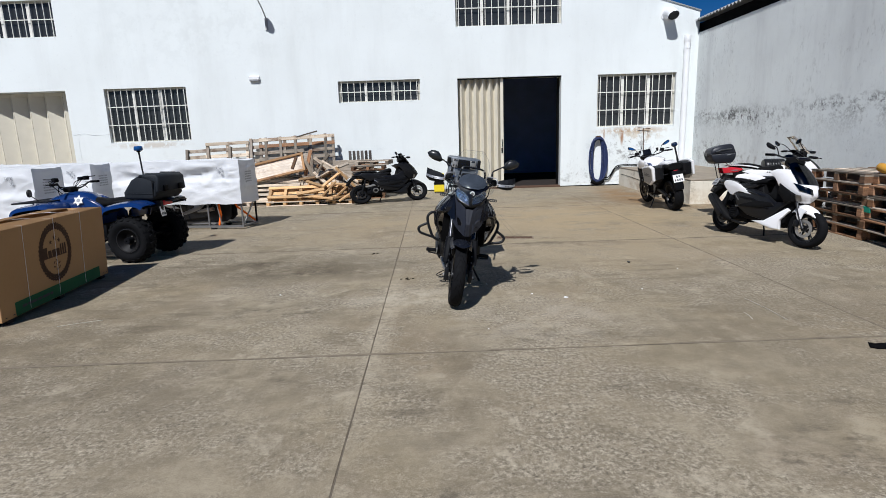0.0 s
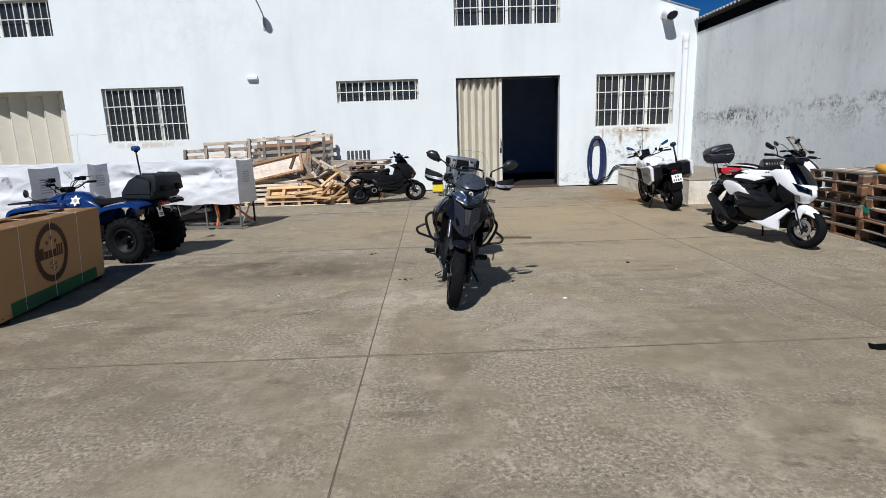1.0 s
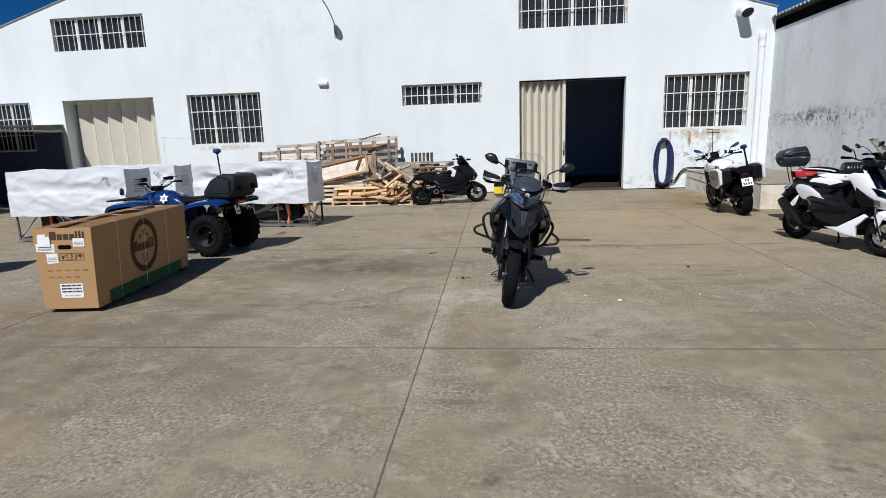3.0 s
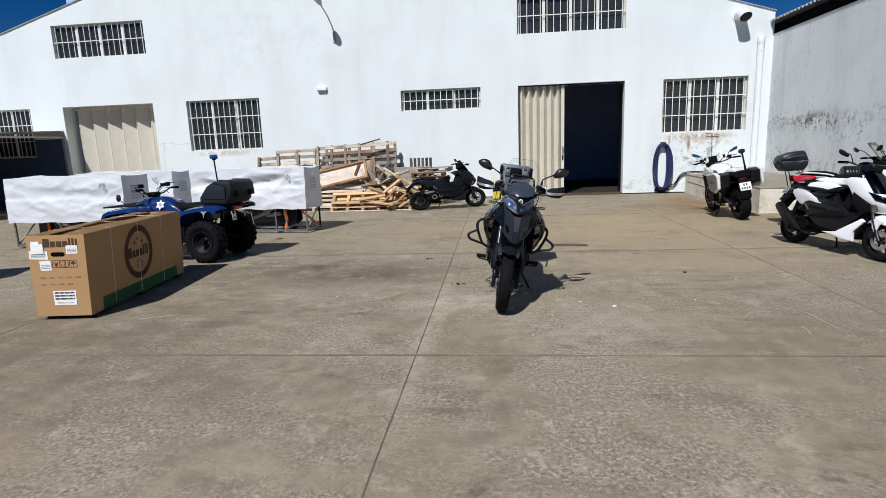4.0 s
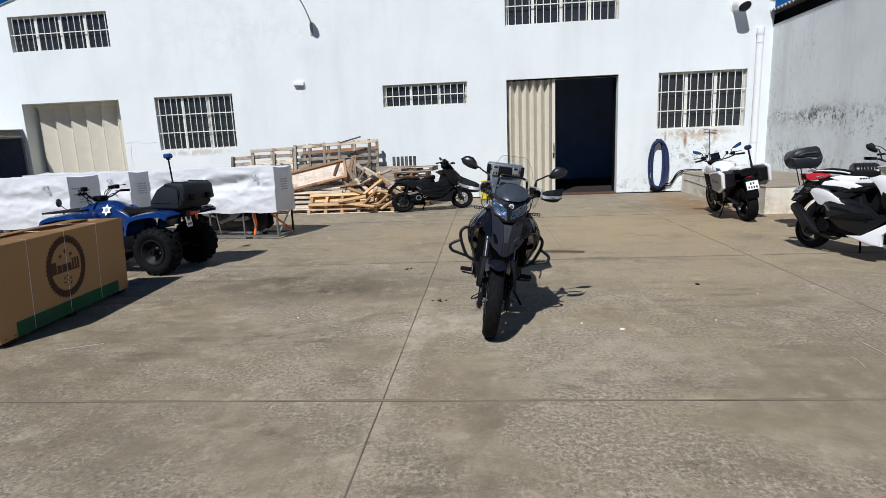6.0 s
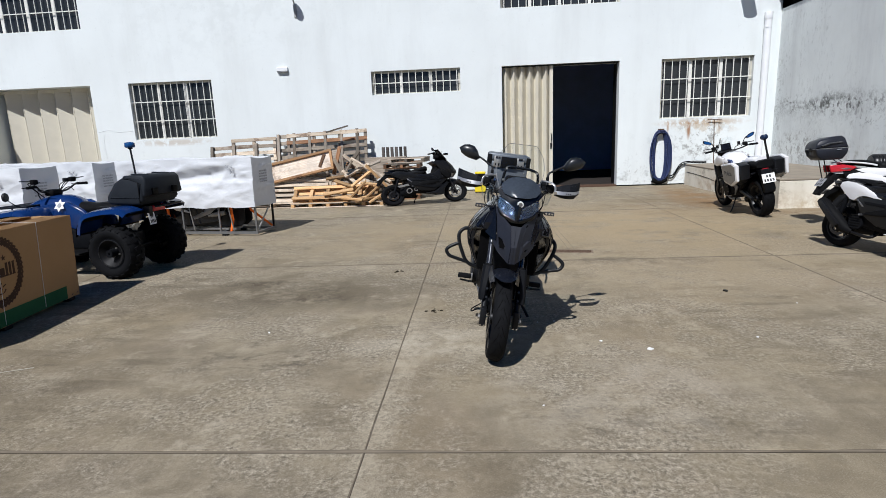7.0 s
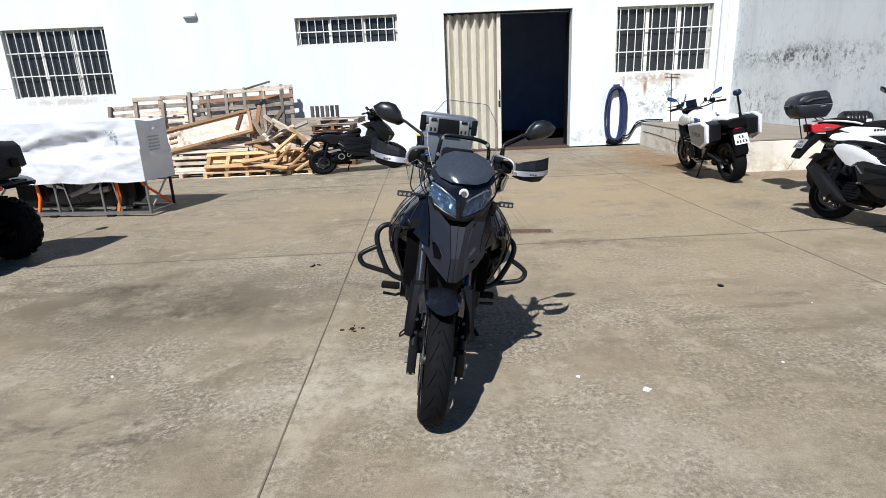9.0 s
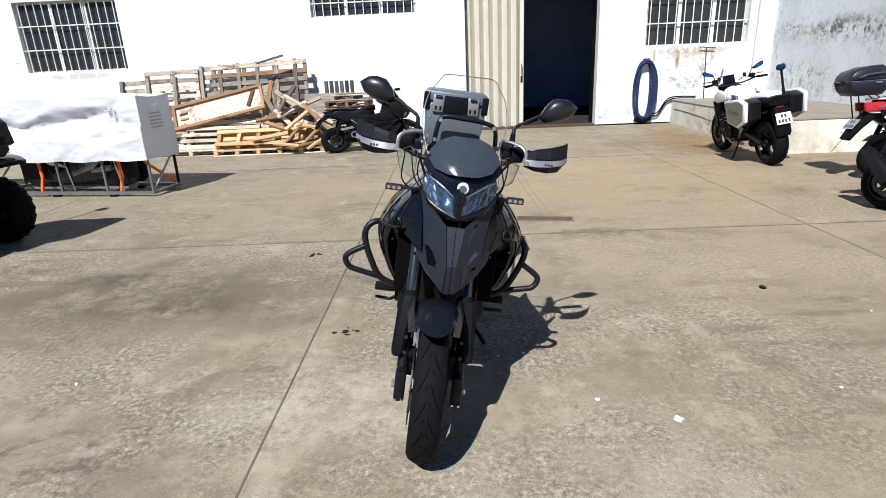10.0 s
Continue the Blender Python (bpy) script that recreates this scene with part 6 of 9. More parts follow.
    # seat and tail
    P("rider_seat", body([(0.07, 0.875, 0.07, 0.06, 0.8), (0.02, 0.905, 0.115, 0.07, 0.85), (-0.14, 0.910, 0.15, 0.075, 0.85), (-0.26, 0.92, 0.145, 0.070, 0.85), (-0.32, 0.96, 0.125, 0.06, 0.85)], 2.8, 18, 4), BLACK_MATT, "black stepped seat", 60)
    P("pillion_seat", body([(-0.28, 0.975, 0.11, 0.045, 0.85), (-0.42, 1.01, 0.125, 0.055, 0.85), (-0.58, 1.025, 0.11, 0.050, 0.85), (-0.72, 1.01, 0.08, 0.035, 0.85)], 2.8, 18, 4), BLACK_MATT, "", 60)
    tail = lambda x, y, z: (x, y * (1.0 - 0.55 * max(0, -x - 0.35) / 0.55), z)
    high = upper or trim
    sides = panel(top, "tail_panel", high, [(0.04, 0.825), (-0.18, 0.895), (-0.46, 0.935), (-0.60, 0.90), (-0.36, 0.775), (-0.10, 0.755)], 0.11, 0.188, 0.020, "", True, tail)
    panel(top, "side_cover", trim, [(-0.69, 0.745), (-0.66, 0.79), (-0.58, 0.808), (-0.46, 0.795), (-0.33, 0.757), (-0.21, 0.70), (-0.10, 0.635), (-0.20, 0.638), (-0.30, 0.655), (-0.37, 0.640), (-0.43, 0.590), (-0.50, 0.600), (-0.61, 0.675)], 0.13, 0.208, 0.006, "", True, tail)
    for s, plate in zip((1, -1), sides):
        marks = bmesh.new()
        for k in range(6):
            x = -0.06 - 0.034 * k
            box(marks, x - 0.012, x + 0.010, s * 0.187 - 0.003, s * 0.187 + 0.003, 0.842 + 0.002 * k, 0.864 + 0.002 * (k % 3) + 0.002 * k)
        P("side_marks", marks, BLACK_SATIN, "plain dark marks", 40, plate)
        P("grab_rail", tube(bmesh.new(), smooth_line([(-0.36, s * 0.158, 0.965), (-0.44, s * 0.160, 0.995), (-0.56, s * 0.145, 1.020), (-0.70, s * 0.12, 1.035), (-0.79, s * 0.05, 1.030)], 5), 0.016, 8, flat=0.8), high, "", 60)
    panel(top, "tail_lower", high, [(-0.84, 0.862), (-0.80, 0.874), (-0.54, 0.886), (-0.46, 0.860), (-0.60, 0.832), (-0.80, 0.838)], 0.10, 0.165, 0.008, "", True, tail)
    panel(top, "trim_strip", SILVER, [(-0.40, 0.615), (-0.37, 0.62), (-0.29, 0.535), (-0.31, 0.53)], 0.19, 0.207, 0.003, "", True, tail)
    P("tail_lamp", warp(prism(bmesh.new(), [(-0.58, 0.965), (-0.70, 1.0), (-0.84, 0.985), (-0.80, 0.875), (-0.60, 0.89)], -0.155, 0.155, "y", 0.018), tail), lamp or RED_LENS, "tail lamp")
    if lamp is None:
        panel(top, "lamp_wing", RED_LENS, [(-0.88, 0.990), (-0.74, 0.990), (-0.58, 0.945), (-0.66, 0.885), (-0.86, 0.865)], 0.14, 0.204, 0.010, "red lamp wrapping round the side", True, tail)
        panel(top, "clear_lamp_strip", SILVER, [(-0.63, 0.928), (-0.70, 0.940), (-0.77, 0.922), (-0.70, 0.905)], 0.19, 0.208, 0.003, "clear lamp strip", True, tail)
    P("rear_fender", prism(bmesh.new(), [(-0.70, 0.88), (-0.80, 0.87), (-0.93, 0.66), (-1.00, 0.50), (-0.96, 0.48), (-0.86, 0.62), (-0.76, 0.74)], -0.075, 0.075, "y", 0.012), BLACK_MATT)
    plate_bars(top, pose(-0.935, 0, 0.69, 62, 0, -90), 0.19, 0.15, GREY_INK if trim is WHITE_PAINT else PAPER)
    # engine, exhaust, shock, stand
    P("engine", bx(-0.72, -0.28, 0.02, 0.15, 0.20, 0.38, 0.03), DARK_METAL)
    P("crankcase", body([(-0.20, 0.32, 0.10, 0.11, 0.9), (-0.38, 0.33, 0.13, 0.13, 0.9), (-0.52, 0.32, 0.10, 0.10, 0.9)], 3, 14, 3), GREY_PLASTIC)
    P("crankcase_cap", rod((-0.38, -0.125, 0.34), (-0.38, -0.175, 0.34), 0.085, 20), GREY_PLASTIC)
    fins = bmesh.new()
    for k in range(6):
        box(fins, -0.44, -0.32, -0.182, -0.165, 0.27 + 0.03 * k, 0.283 + 0.03 * k, 0.003)
    P("radiator_fins", fins, BLACK_MATT)
    if silencer:
        ex = P("silencer", tube(bmesh.new(), [(-0.42, -0.150, 0.215), (-0.50, -0.165, 0.25), (-0.64, -0.185, 0.37), (-0.80, -0.195, 0.52), (-0.84, -0.195, 0.555)], [0.035, 0.062, 0.074, 0.066, 0.045], 16), BLACK_MATT, "black silencer", 60)
        P("heat_shield", prism(bmesh.new(), [(-0.50, 0.30), (-0.77, 0.565), (-0.83, 0.53), (-0.57, 0.25)], -0.272, -0.252, "y", 0.006), BLACK_SATIN, "", 40, ex)
        P("exhaust_pipe", tube(bmesh.new(), smooth_line([(-0.18, -0.05, 0.26), (-0.22, -0.13, 0.19), (-0.42, -0.150, 0.215)], 5), 0.02, 8), DARK_METAL, "", 60, ex)
    for s in (1, -1):
        P("shock", tube(bmesh.new(), [(-0.66, s * 0.125, 0.32), (-0.56, s * 0.13, 0.66)], 0.026, 10), GREY_PLASTIC, "", 60)
        P("footpeg", rod((-0.30, s * 0.15, 0.44), (-0.30, s * 0.235, 0.44), 0.012, 8), SILVER)
    P("side_stand", tube(bmesh.new(), [(-0.12, 0.13, 0.22), (-0.17, 0.22, 0.10), (-0.185, 0.245, 0.012)], 0.011, 8), BLACK_SATIN)
    if top_box:
        rk = bmesh.new()
        for s in (1, -1):
            tube(rk, [(-0.88, s * 0.07, 0.70), (-0.95, s * 0.07, 1.135), (-0.82, s * 0.07, 1.140), (-0.70, s * 0.07, 1.02)], 0.007, 6)
        tube(rk, [(-0.95, -0.07, 1.135), (-0.95, 0.07, 1.135)], 0.007, 6)
        P("luggage_rack", rk, DARK_METAL, "thin black box bracket")
    if low_tail:
        # a lower seat line towards the rear
        for ob in top.children_recursive:
            if ob.type == "MESH" and not ob.name.startswith("side_cover") and ob.parent is not column and ob.parent.parent is not column:
                for v in ob.data.vertices:
                    k = max(0.0, min(1.0, (0.25 - v.co.x) / 0.5))
                    if v.co.z > 0.60:
                        v.co.z = 0.60 + (v.co.z - 0.60) * (1 - low_tail * k)
    return top


def scooter_trunk(m):
    top = thing("top_box", m, "small black plastic scooter top box with a grey band", "luggage box")
    P = lambda nm, bm, mat, lb="": part(nm, bm, mat, top, lb, 50)
    pinch = lambda x, y, z: (x, y * (1.0 - 0.30 * (abs(z - 0.13) / 0.15) ** 1.6 - 0.25 * max(0, abs(x) - 0.09) / 0.10), z)
    P("tub", warp(prism(bmesh.new(), [(-0.188, 0.129), (0.158, 0.129), (0.150, 0.06), (0.110, 0.0), (-0.12, 0.0), (-0.168, 0.05)], -0.172, 0.172, "y", 0.012), pinch), BEAK)
    P("lid", warp(prism(bmesh.new(), [(-0.188, 0.132), (-0.178, 0.185), (-0.140, 0.225), (-0.02, 0.262), (0.09, 0.272), (0.128, 0.245), (0.158, 0.132)], -0.172, 0.172, "y", 0.014), pinch), BEAK)
    for s in (1, -1):
        P("band", prism(bmesh.new(), [(-0.13, 0.165), (-0.05, 0.195), (0.08, 0.205), (0.10, 0.19), (-0.04, 0.180), (-0.11, 0.155)], min(s * 0.120, s * 0.158), max(s * 0.120, s * 0.158), "y", 0.004), SIDE_BAND, "grey side band")
        P("badge", bx(0.03, 0.08, s * 0.1505 - 0.003, s * 0.1505 + 0.003, 0.108, 0.116), GREY_INK)
    P("lock", bx(-0.19, -0.165, -0.03, 0.03, 0.10, 0.15, 0.006), BLACK_SATIN)
    P("foot_plate", bx(-0.10, 0.12, -0.08, 0.08, -0.006, 0.02, 0.006), BLACK_MATT)
    return top


def heading(fx, fy, rx, ry, lean=0.0):
    """The pose of a two-wheeler from where its front and rear wheels touch the ground."""
    return pose((fx + rx) / 2, (fy + ry) / 2, 0.003, 0, 0, math.degrees(math.atan2(fy - ry, fx - rx))) @ pose(0, 0, 0, -lean, 0, 0)


WHITE_SCOOTER = heading(5.365, 7.09, 5.005, 8.485, 6)
scooter(WHITE_SCOOTER, "scooter", "white and black scooter with white side covers leaning on its stand", WHITE_PAINT, (1.07, 1.0, 1.0), False, False, BLACK_GLOSS, low_tail=0.48, mirrors=(-1,), upper=BLACK_SATIN)
BLACK_SCOOTER = heading(-0.052, 14.20, -1.455, 13.66, 6)
scooter(BLACK_SCOOTER, "scooter", "matt black maxi scooter parked before the pallet pile", BLACK_SATIN, (1.10, 1.05, 0.95), False, False, BLACK_GLOSS, 0, False, 0.45, mirrors=(1,), tunnel=True)


FAR_SCOOTER = pose(6.565, 9.77, 0.003, 0, 0, -3) @ pose(0, 0, 0, -4, 0, 0)
scooter(FAR_SCOOTER, "scooter", "white scooter with red tail lamp and clear windscreen before the dock", WHITE_PAINT, (1.13, 1.0, 0.97), True, True, silencer=False, low_tail=0.16, bars=0, axle=-0.57, mirror_back=0.18)
scooter_trunk(FAR_SCOOTER @ pose(-0.99, 0, 0.985, 0, -2, 0) @ Matrix.Diagonal((1.25, 1.2, 1.2, 1)))


def ribbed_roll(m):
    """A black ribbed drum-shaped roll lying along x, its lowest line at z = 0."""
    top = thing("luggage_roll", m, "black ribbed roll with a white tag lying on the dock", "roll")
    R, half = 0.185, 0.20
    ribs = [(-half + 0.02 + d + 0.052 * k, r) for k in range(1, 7) for d, r in ((-0.010, R), (0.0, R * 0.955), (0.010, R))]
    shape = [(0.004, -half - 0.02), (R * 0.55, -half - 0.018), (R * 0.86, -half), (R * 0.985, -half + 0.04)] + [(r, h) for h, r in ribs] + [(R * 0.985, half - 0.01), (R * 0.86, half + 0.02), (0.004, half + 0.03)]
    part("drum", lathe(bmesh.new(), shape, 26, pose(0, 0, R, 0, 0, 90), closed=False), BLACK_SATIN, top, "", 40)
    part("label_tag", bx(0.08, 0.16, -R - 0.004, -R - 0.001, R - 0.07, R + 0.06), PAPER, top, "white paper tag")
    return top


ribbed_roll(pose(7.82, 12.02, 0.536, 0, 0, -12))


# ---- the white police motorcycle at the loading dock ----
def police_motorcycle(m):
    top = thing("motorcycle", m, "white police motorcycle with side panniers and blue beacon on a pole", "motorcycle")
    P = lambda nm, bm, mat, lb="", smooth=45, parent=None: part(nm, bm, mat, parent or top, lb, smooth)
    wheel(top, "rear_wheel", -0.71, 0.315, 0.315, 0.18, 0.10, 5, 0.12, (-1,), tread=20)
    wheel(top, "front_wheel", 0.71, 0.30, 0.30, 0.12, 0.085, 5, 0.15, (-1, 1))
    for s in (1, -1):
        P("fork_leg", tube(bmesh.new(), [(0.71, s * 0.10, 0.30), (0.60, s * 0.10, 0.54), (0.42, s * 0.10, 0.93)], [0.024, 0.021, 0.027], 10), BLACK_SATIN, "", 60)
        P("swingarm", tube(bmesh.new(), [(-0.28, s * 0.12, 0.42), (-0.71, s * 0.13, 0.315)], [0.04, 0.03], 8), BLACK_SATIN, "", 60)
        P("frame_spar", tube(bmesh.new(), smooth_line([(0.42, s * 0.06, 0.86), (0.15, s * 0.16, 0.76), (-0.25, s * 0.15, 0.48)], 4), 0.032, 8), BLACK_SATIN, "", 60)
        mirror(top, (0.33, s * 0.23, 1.11), (0.30, s * 0.33, 1.28), s, (0.078, 0.040), BLUE_GLASS)
        indicator(top, (-0.86, s * 0.10, 0.77), (-0.88, s * 0.15, 0.77))
        P("footpeg", rod((-0.16, s * 0.18, 0.36), (-0.16, s * 0.29, 0.36), 0.014, 8), RUBBER)
    rings = []
    for k in range(9):
        a = radians(45 + 100 * k / 8)
        e = min(1.0, 0.5 + 0.25 * min(k, 8 - k))
        ring = [(0.71 + (0.335 - 0.05 * abs(u) ** 2.5) * math.cos(a), u * 0.085 * e, 0.30 + (0.335 - 0.05 * abs(u) ** 2.5) * math.sin(a)) for u in (-1, -0.5, 0, 0.5, 1)]
        rings.append(ring + [(0.71 + (x - 0.71) * 0.97, y * 0.93, 0.30 + (z - 0.30) * 0.97) for x, y, z in ring[::-1]])
    P("mudguard", loft(bmesh.new(), rings), BLACK_GLOSS)
    P("fuel_tank", body([(0.40, 0.93, 0.12, 0.08, 0.6), (0.28, 0.945, 0.20, 0.11, 0.6), (0.10, 0.945, 0.21, 0.115, 0.62), (-0.08, 0.91, 0.16, 0.11, 0.7), (-0.18, 0.84, 0.11, 0.06, 0.8)], 2.8, 22, 4), WHITE_PAINT, "white fuel tank", 60)
    P("tank_cap", rod((0.16, 0, 1.045), (0.155, 0, 1.066), 0.05, 18), BLACK_GLOSS)
    panel(top, "tank_side", WHITE_PAINT, [(0.46, 0.92), (0.30, 1.02), (0.05, 0.98), (0.10, 0.88), (0.34, 0.82), (0.44, 0.84)], 0.17, 0.235, 0.02, "white tank side panel")
    panel(top, "knee_panel", BLUE_PAINT, [(0.03, 0.96), (-0.12, 0.95), (-0.16, 0.86), (-0.05, 0.82), (0.03, 0.86)], 0.14, 0.182, 0.015, "dark blue knee panel")
    panel(top, "radiator_cowl", BLACK_MATT, [(0.44, 0.84), (0.28, 0.83), (0.22, 0.64), (0.34, 0.60), (0.45, 0.70)], 0.15, 0.215, 0.015)
    panel(top, "white_strip", BLACK_SATIN, [(0.50, 0.84), (0.46, 0.85), (0.42, 0.66), (0.36, 0.46), (0.40, 0.46), (0.47, 0.66)], 0.19, 0.222, 0.006)
    P("headlamp", body([(0.46, 0.93, 0.12, 0.08, 0.8), (0.56, 0.93, 0.11, 0.08, 0.8), (0.60, 0.92, 0.07, 0.05, 0.8)], 3, 16, 3), BLACK_GLOSS)
    P("bar_cluster", body([(0.34, 1.03, 0.08, 0.03, 0.8), (0.42, 1.05, 0.13, 0.04, 0.8), (0.50, 1.04, 0.14, 0.05, 0.8), (0.57, 1.00, 0.09, 0.04, 0.8)], 2.8, 16, 3), BLACK_MATT, "black instrument cowl", 50)
    dash = P("dash", bx(0.30, 0.42, -0.10, 0.10, 1.055, 1.10, 0.015, Matrix.Rotation(radians(8), 4, "Y")), BLACK_MATT)
    P("dash_glass", bx(0.31, 0.385, -0.08, 0.08, 1.10, 1.104, 0, Matrix.Rotation(radians(8), 4, "Y")), GREY_INK, "", 40, dash)
    handlebar(top, 0.34, 1.12, 0.46, 0.05, 0.14, 0.14)
    unit = P("display", prism(bmesh.new(), [(0.40, 1.09), (0.44, 1.19), (0.46, 1.19), (0.45, 1.08)], -0.085, 0.085, "y", 0.008), BLACK_GLOSS, "dark instrument display")
    P("display_hood", bx(0.435, 0.475, -0.09, 0.09, 1.188, 1.198, 0.004), BLACK_MATT, "", 40, unit)
    P("dash_mount", rod((0.42, 0, 1.02), (0.43, 0, 1.12), 0.02, 10), BLACK_MATT, "", 40, unit)
    for s in (1, -1):
        P("switch_block", bx(0.25, 0.32, min(s * 0.24, s * 0.31), max(s * 0.24, s * 0.31), 1.12, 1.185, 0.012), BLACK_MATT)
        P("reservoir", rod((0.34, s * 0.19, 1.15), (0.34, s * 0.19, 1.205), 0.024, 12), BLACK_SATIN)
        P("lever", tube(bmesh.new(), smooth_line([(0.31, s * 0.25, 1.155), (0.35, s * 0.34, 1.160), (0.31, s * 0.45, 1.165)], 4), 0.007, 6), BLACK_SATIN, "", 50)
        for k in range(2):
            P("cable", tube(bmesh.new(), smooth_line([(0.30, s * (0.24 - 0.04 * k), 1.15), (0.44, s * (0.20 - 0.03 * k), 1.13 - 0.03 * k), (0.46, s * 0.12, 1.02), (0.40, s * 0.06, 0.92)], 5), 0.0045, 6), RUBBER, "", 60)
        P("crash_bobbin", rod((0.12, s * 0.20, 0.66), (0.12, s * 0.29, 0.66), 0.022, 12), RUBBER)
        P("hose", tube(bmesh.new(), smooth_line([(0.34, s * 0.15, 0.66), (0.20, s * 0.225, 0.60), (0.02, s * 0.20, 0.62), (-0.10, s * 0.15, 0.70)], 5), 0.012, 8), RUBBER, "", 60)
    P("rider_seat", body([(-0.12, 0.84, 0.12, 0.05, 0.8), (-0.28, 0.83, 0.155, 0.055, 0.85), (-0.44, 0.86, 0.15, 0.055, 0.85)], 2.8, 18, 4), BLACK_MATT, "", 60)
    P("pillion_cover", body([(-0.40, 0.92, 0.12, 0.05, 0.8), (-0.62, 0.955, 0.13, 0.06, 0.8), (-0.86, 0.965, 0.11, 0.05, 0.8)], 3.0, 18, 3), WHITE_PAINT, "white tail cover", 60)
    P("tail_bag", body([(-0.58, 0.87, 0.15, 0.07, 0.9), (-0.74, 0.89, 0.17, 0.08, 0.9), (-0.94, 0.90, 0.14, 0.06, 0.9)], 3.0, 16, 3), BLACK_MATT, "", 60)
    P("tail_lamp", bx(-0.95, -0.91, -0.05, 0.05, 0.80, 0.825, 0.008), RED_LENS)
    P("rear_fender", prism(bmesh.new(), [(-0.80, 0.82), (-0.96, 0.82), (-1.06, 0.50), (-1.03, 0.44), (-0.98, 0.46), (-0.92, 0.64)], -0.085, 0.085, "y", 0.010), GREY_PLASTIC, "dark grey rear mudguard")
    plate_bars(top, pose(-1.025, 0, 0.675, 72, 0, -90), 0.20, 0.15)
    for s in (1, -1):
        case = P("pannier", prism(bmesh.new(), [(-0.30, 0.91), (-0.72, 0.96), (-0.86, 0.92), (-0.84, 0.69), (-0.66, 0.595), (-0.38, 0.645)], min(s * 0.19, s * 0.36), max(s * 0.19, s * 0.36), "y", 0.025), BLACK_SATIN, "black side pannier")
        P("pannier_lid", prism(bmesh.new(), [(-0.28, 0.925), (-0.70, 0.980), (-0.86, 0.935), (-0.84, 0.675), (-0.64, 0.575), (-0.36, 0.625)], min(s * 0.362, s * 0.425), max(s * 0.362, s * 0.425), "y", 0.022), WHITE_PAINT, "white pannier lid", 45, case)
        P("pannier_field", prism(bmesh.new(), [(-0.32, 0.90), (-0.69, 0.950), (-0.82, 0.910), (-0.80, 0.695), (-0.63, 0.605), (-0.39, 0.650)], min(s * 0.423, s * 0.427), max(s * 0.423, s * 0.427), "y"), SILVER, "pale reflective field", 40, case)
        lettering("pannier_writing", "Polícia", 0.105, pose(-0.56, s * 0.4275, 0.79, 90, 0, 180 if s > 0 else 0), INK, case)
    panel(top, "seat_side", BLACK_MATT, [(-0.02, 0.84), (-0.36, 0.80), (-0.56, 0.62), (-0.34, 0.44), (-0.06, 0.46), (0.12, 0.64)], 0.09, 0.165, 0.015)
    eng = P("engine", body([(0.40, 0.50, 0.17, 0.18, 0.9), (0.16, 0.50, 0.23, 0.24, 0.85), (-0.10, 0.48, 0.23, 0.22, 0.85), (-0.30, 0.44, 0.15, 0.14, 0.9)], 3.2, 18, 3), GREY_PLASTIC, "dark engine block", 50)
    for s in (1, -1):
        P("engine_cover", rod((-0.02, s * 0.21, 0.44), (-0.02, s * 0.255, 0.44), 0.10, 20), GREY_PLASTIC, "", 40, eng)
        P("small_cover", rod((0.18, s * 0.20, 0.52), (0.18, s * 0.25, 0.52), 0.065, 18), GREY_PLASTIC, "", 40, eng)
    for k in range(3):
        P("header_pipe", tube(bmesh.new(), smooth_line([(0.34, 0.08 * (k - 1), 0.48), (0.42, 0.08 * (k - 1), 0.36), (0.30, 0.06 * (k - 1), 0.20), (0.05, 0, 0.19)], 4), 0.018, 8), STEEL, "", 60, eng)
    P("silencer", tube(bmesh.new(), [(-0.05, -0.08, 0.20), (-0.30, -0.12, 0.23), (-0.46, -0.15, 0.30)], [0.06, 0.065, 0.045], 14), BLACK_SATIN, "", 60, eng)
    bm = bmesh.new()
    grid = [[bm.verts.new((0.54 - 0.07 * t - 0.05 * u * u, (0.15 - 0.05 * t) * u, 1.06 + 0.25 * t)) for u in (-1, -0.5, 0, 0.5, 1)] for t in (0, 0.33, 0.67, 1.0)]
    fs = [bm.faces.new((p[i], p[i + 1], q[i + 1], q[i])) for p, q in zip(grid, grid[1:]) for i in range(4)]
    bmesh.ops.solidify(bm, geom=fs, thickness=0.004)
    P("windscreen", bm, SCREEN, "small clear windscreen", 60)
    for s in (1, -1):
        for k in range(5):
            P("engine_fin", bx(0.06, 0.30, s * 0.225 - 0.008, s * 0.225 + 0.008, 0.56 + 0.022 * k, 0.568 + 0.022 * k), STEEL if k % 2 else GREY_PLASTIC, "", 40, eng)
        for x, z in ((-0.10, 0.40), (0.05, 0.38), (0.12, 0.46), (-0.08, 0.50), (0.20, 0.58)):
            P("engine_bolt", rod((x, s * 0.25, z), (x, s * 0.262, z), 0.009, 6), STEEL, "", 40, eng)
        P("shift_rod", tube(bmesh.new(), [(-0.18, s * 0.24, 0.34), (0.02, s * 0.26, 0.32)], 0.007, 6), STEEL, "", 50, eng)
        P("peg_plate", prism(bmesh.new(), [(-0.10, 0.36), (-0.20, 0.34), (-0.34, 0.50), (-0.24, 0.54)], min(s * 0.17, s * 0.19), max(s * 0.17, s * 0.19), "y", 0.003), SILVER, "", 40, eng)
    pole = P("beacon_pole", tube(bmesh.new(), [(-0.84, -0.10, 0.80), (-0.86, -0.088, 1.02), (-0.86, -0.086, 1.05), (-0.87, -0.055, 1.30)], [0.022, 0.022, 0.016, 0.016], 10), BLACK_SATIN, "", 60)
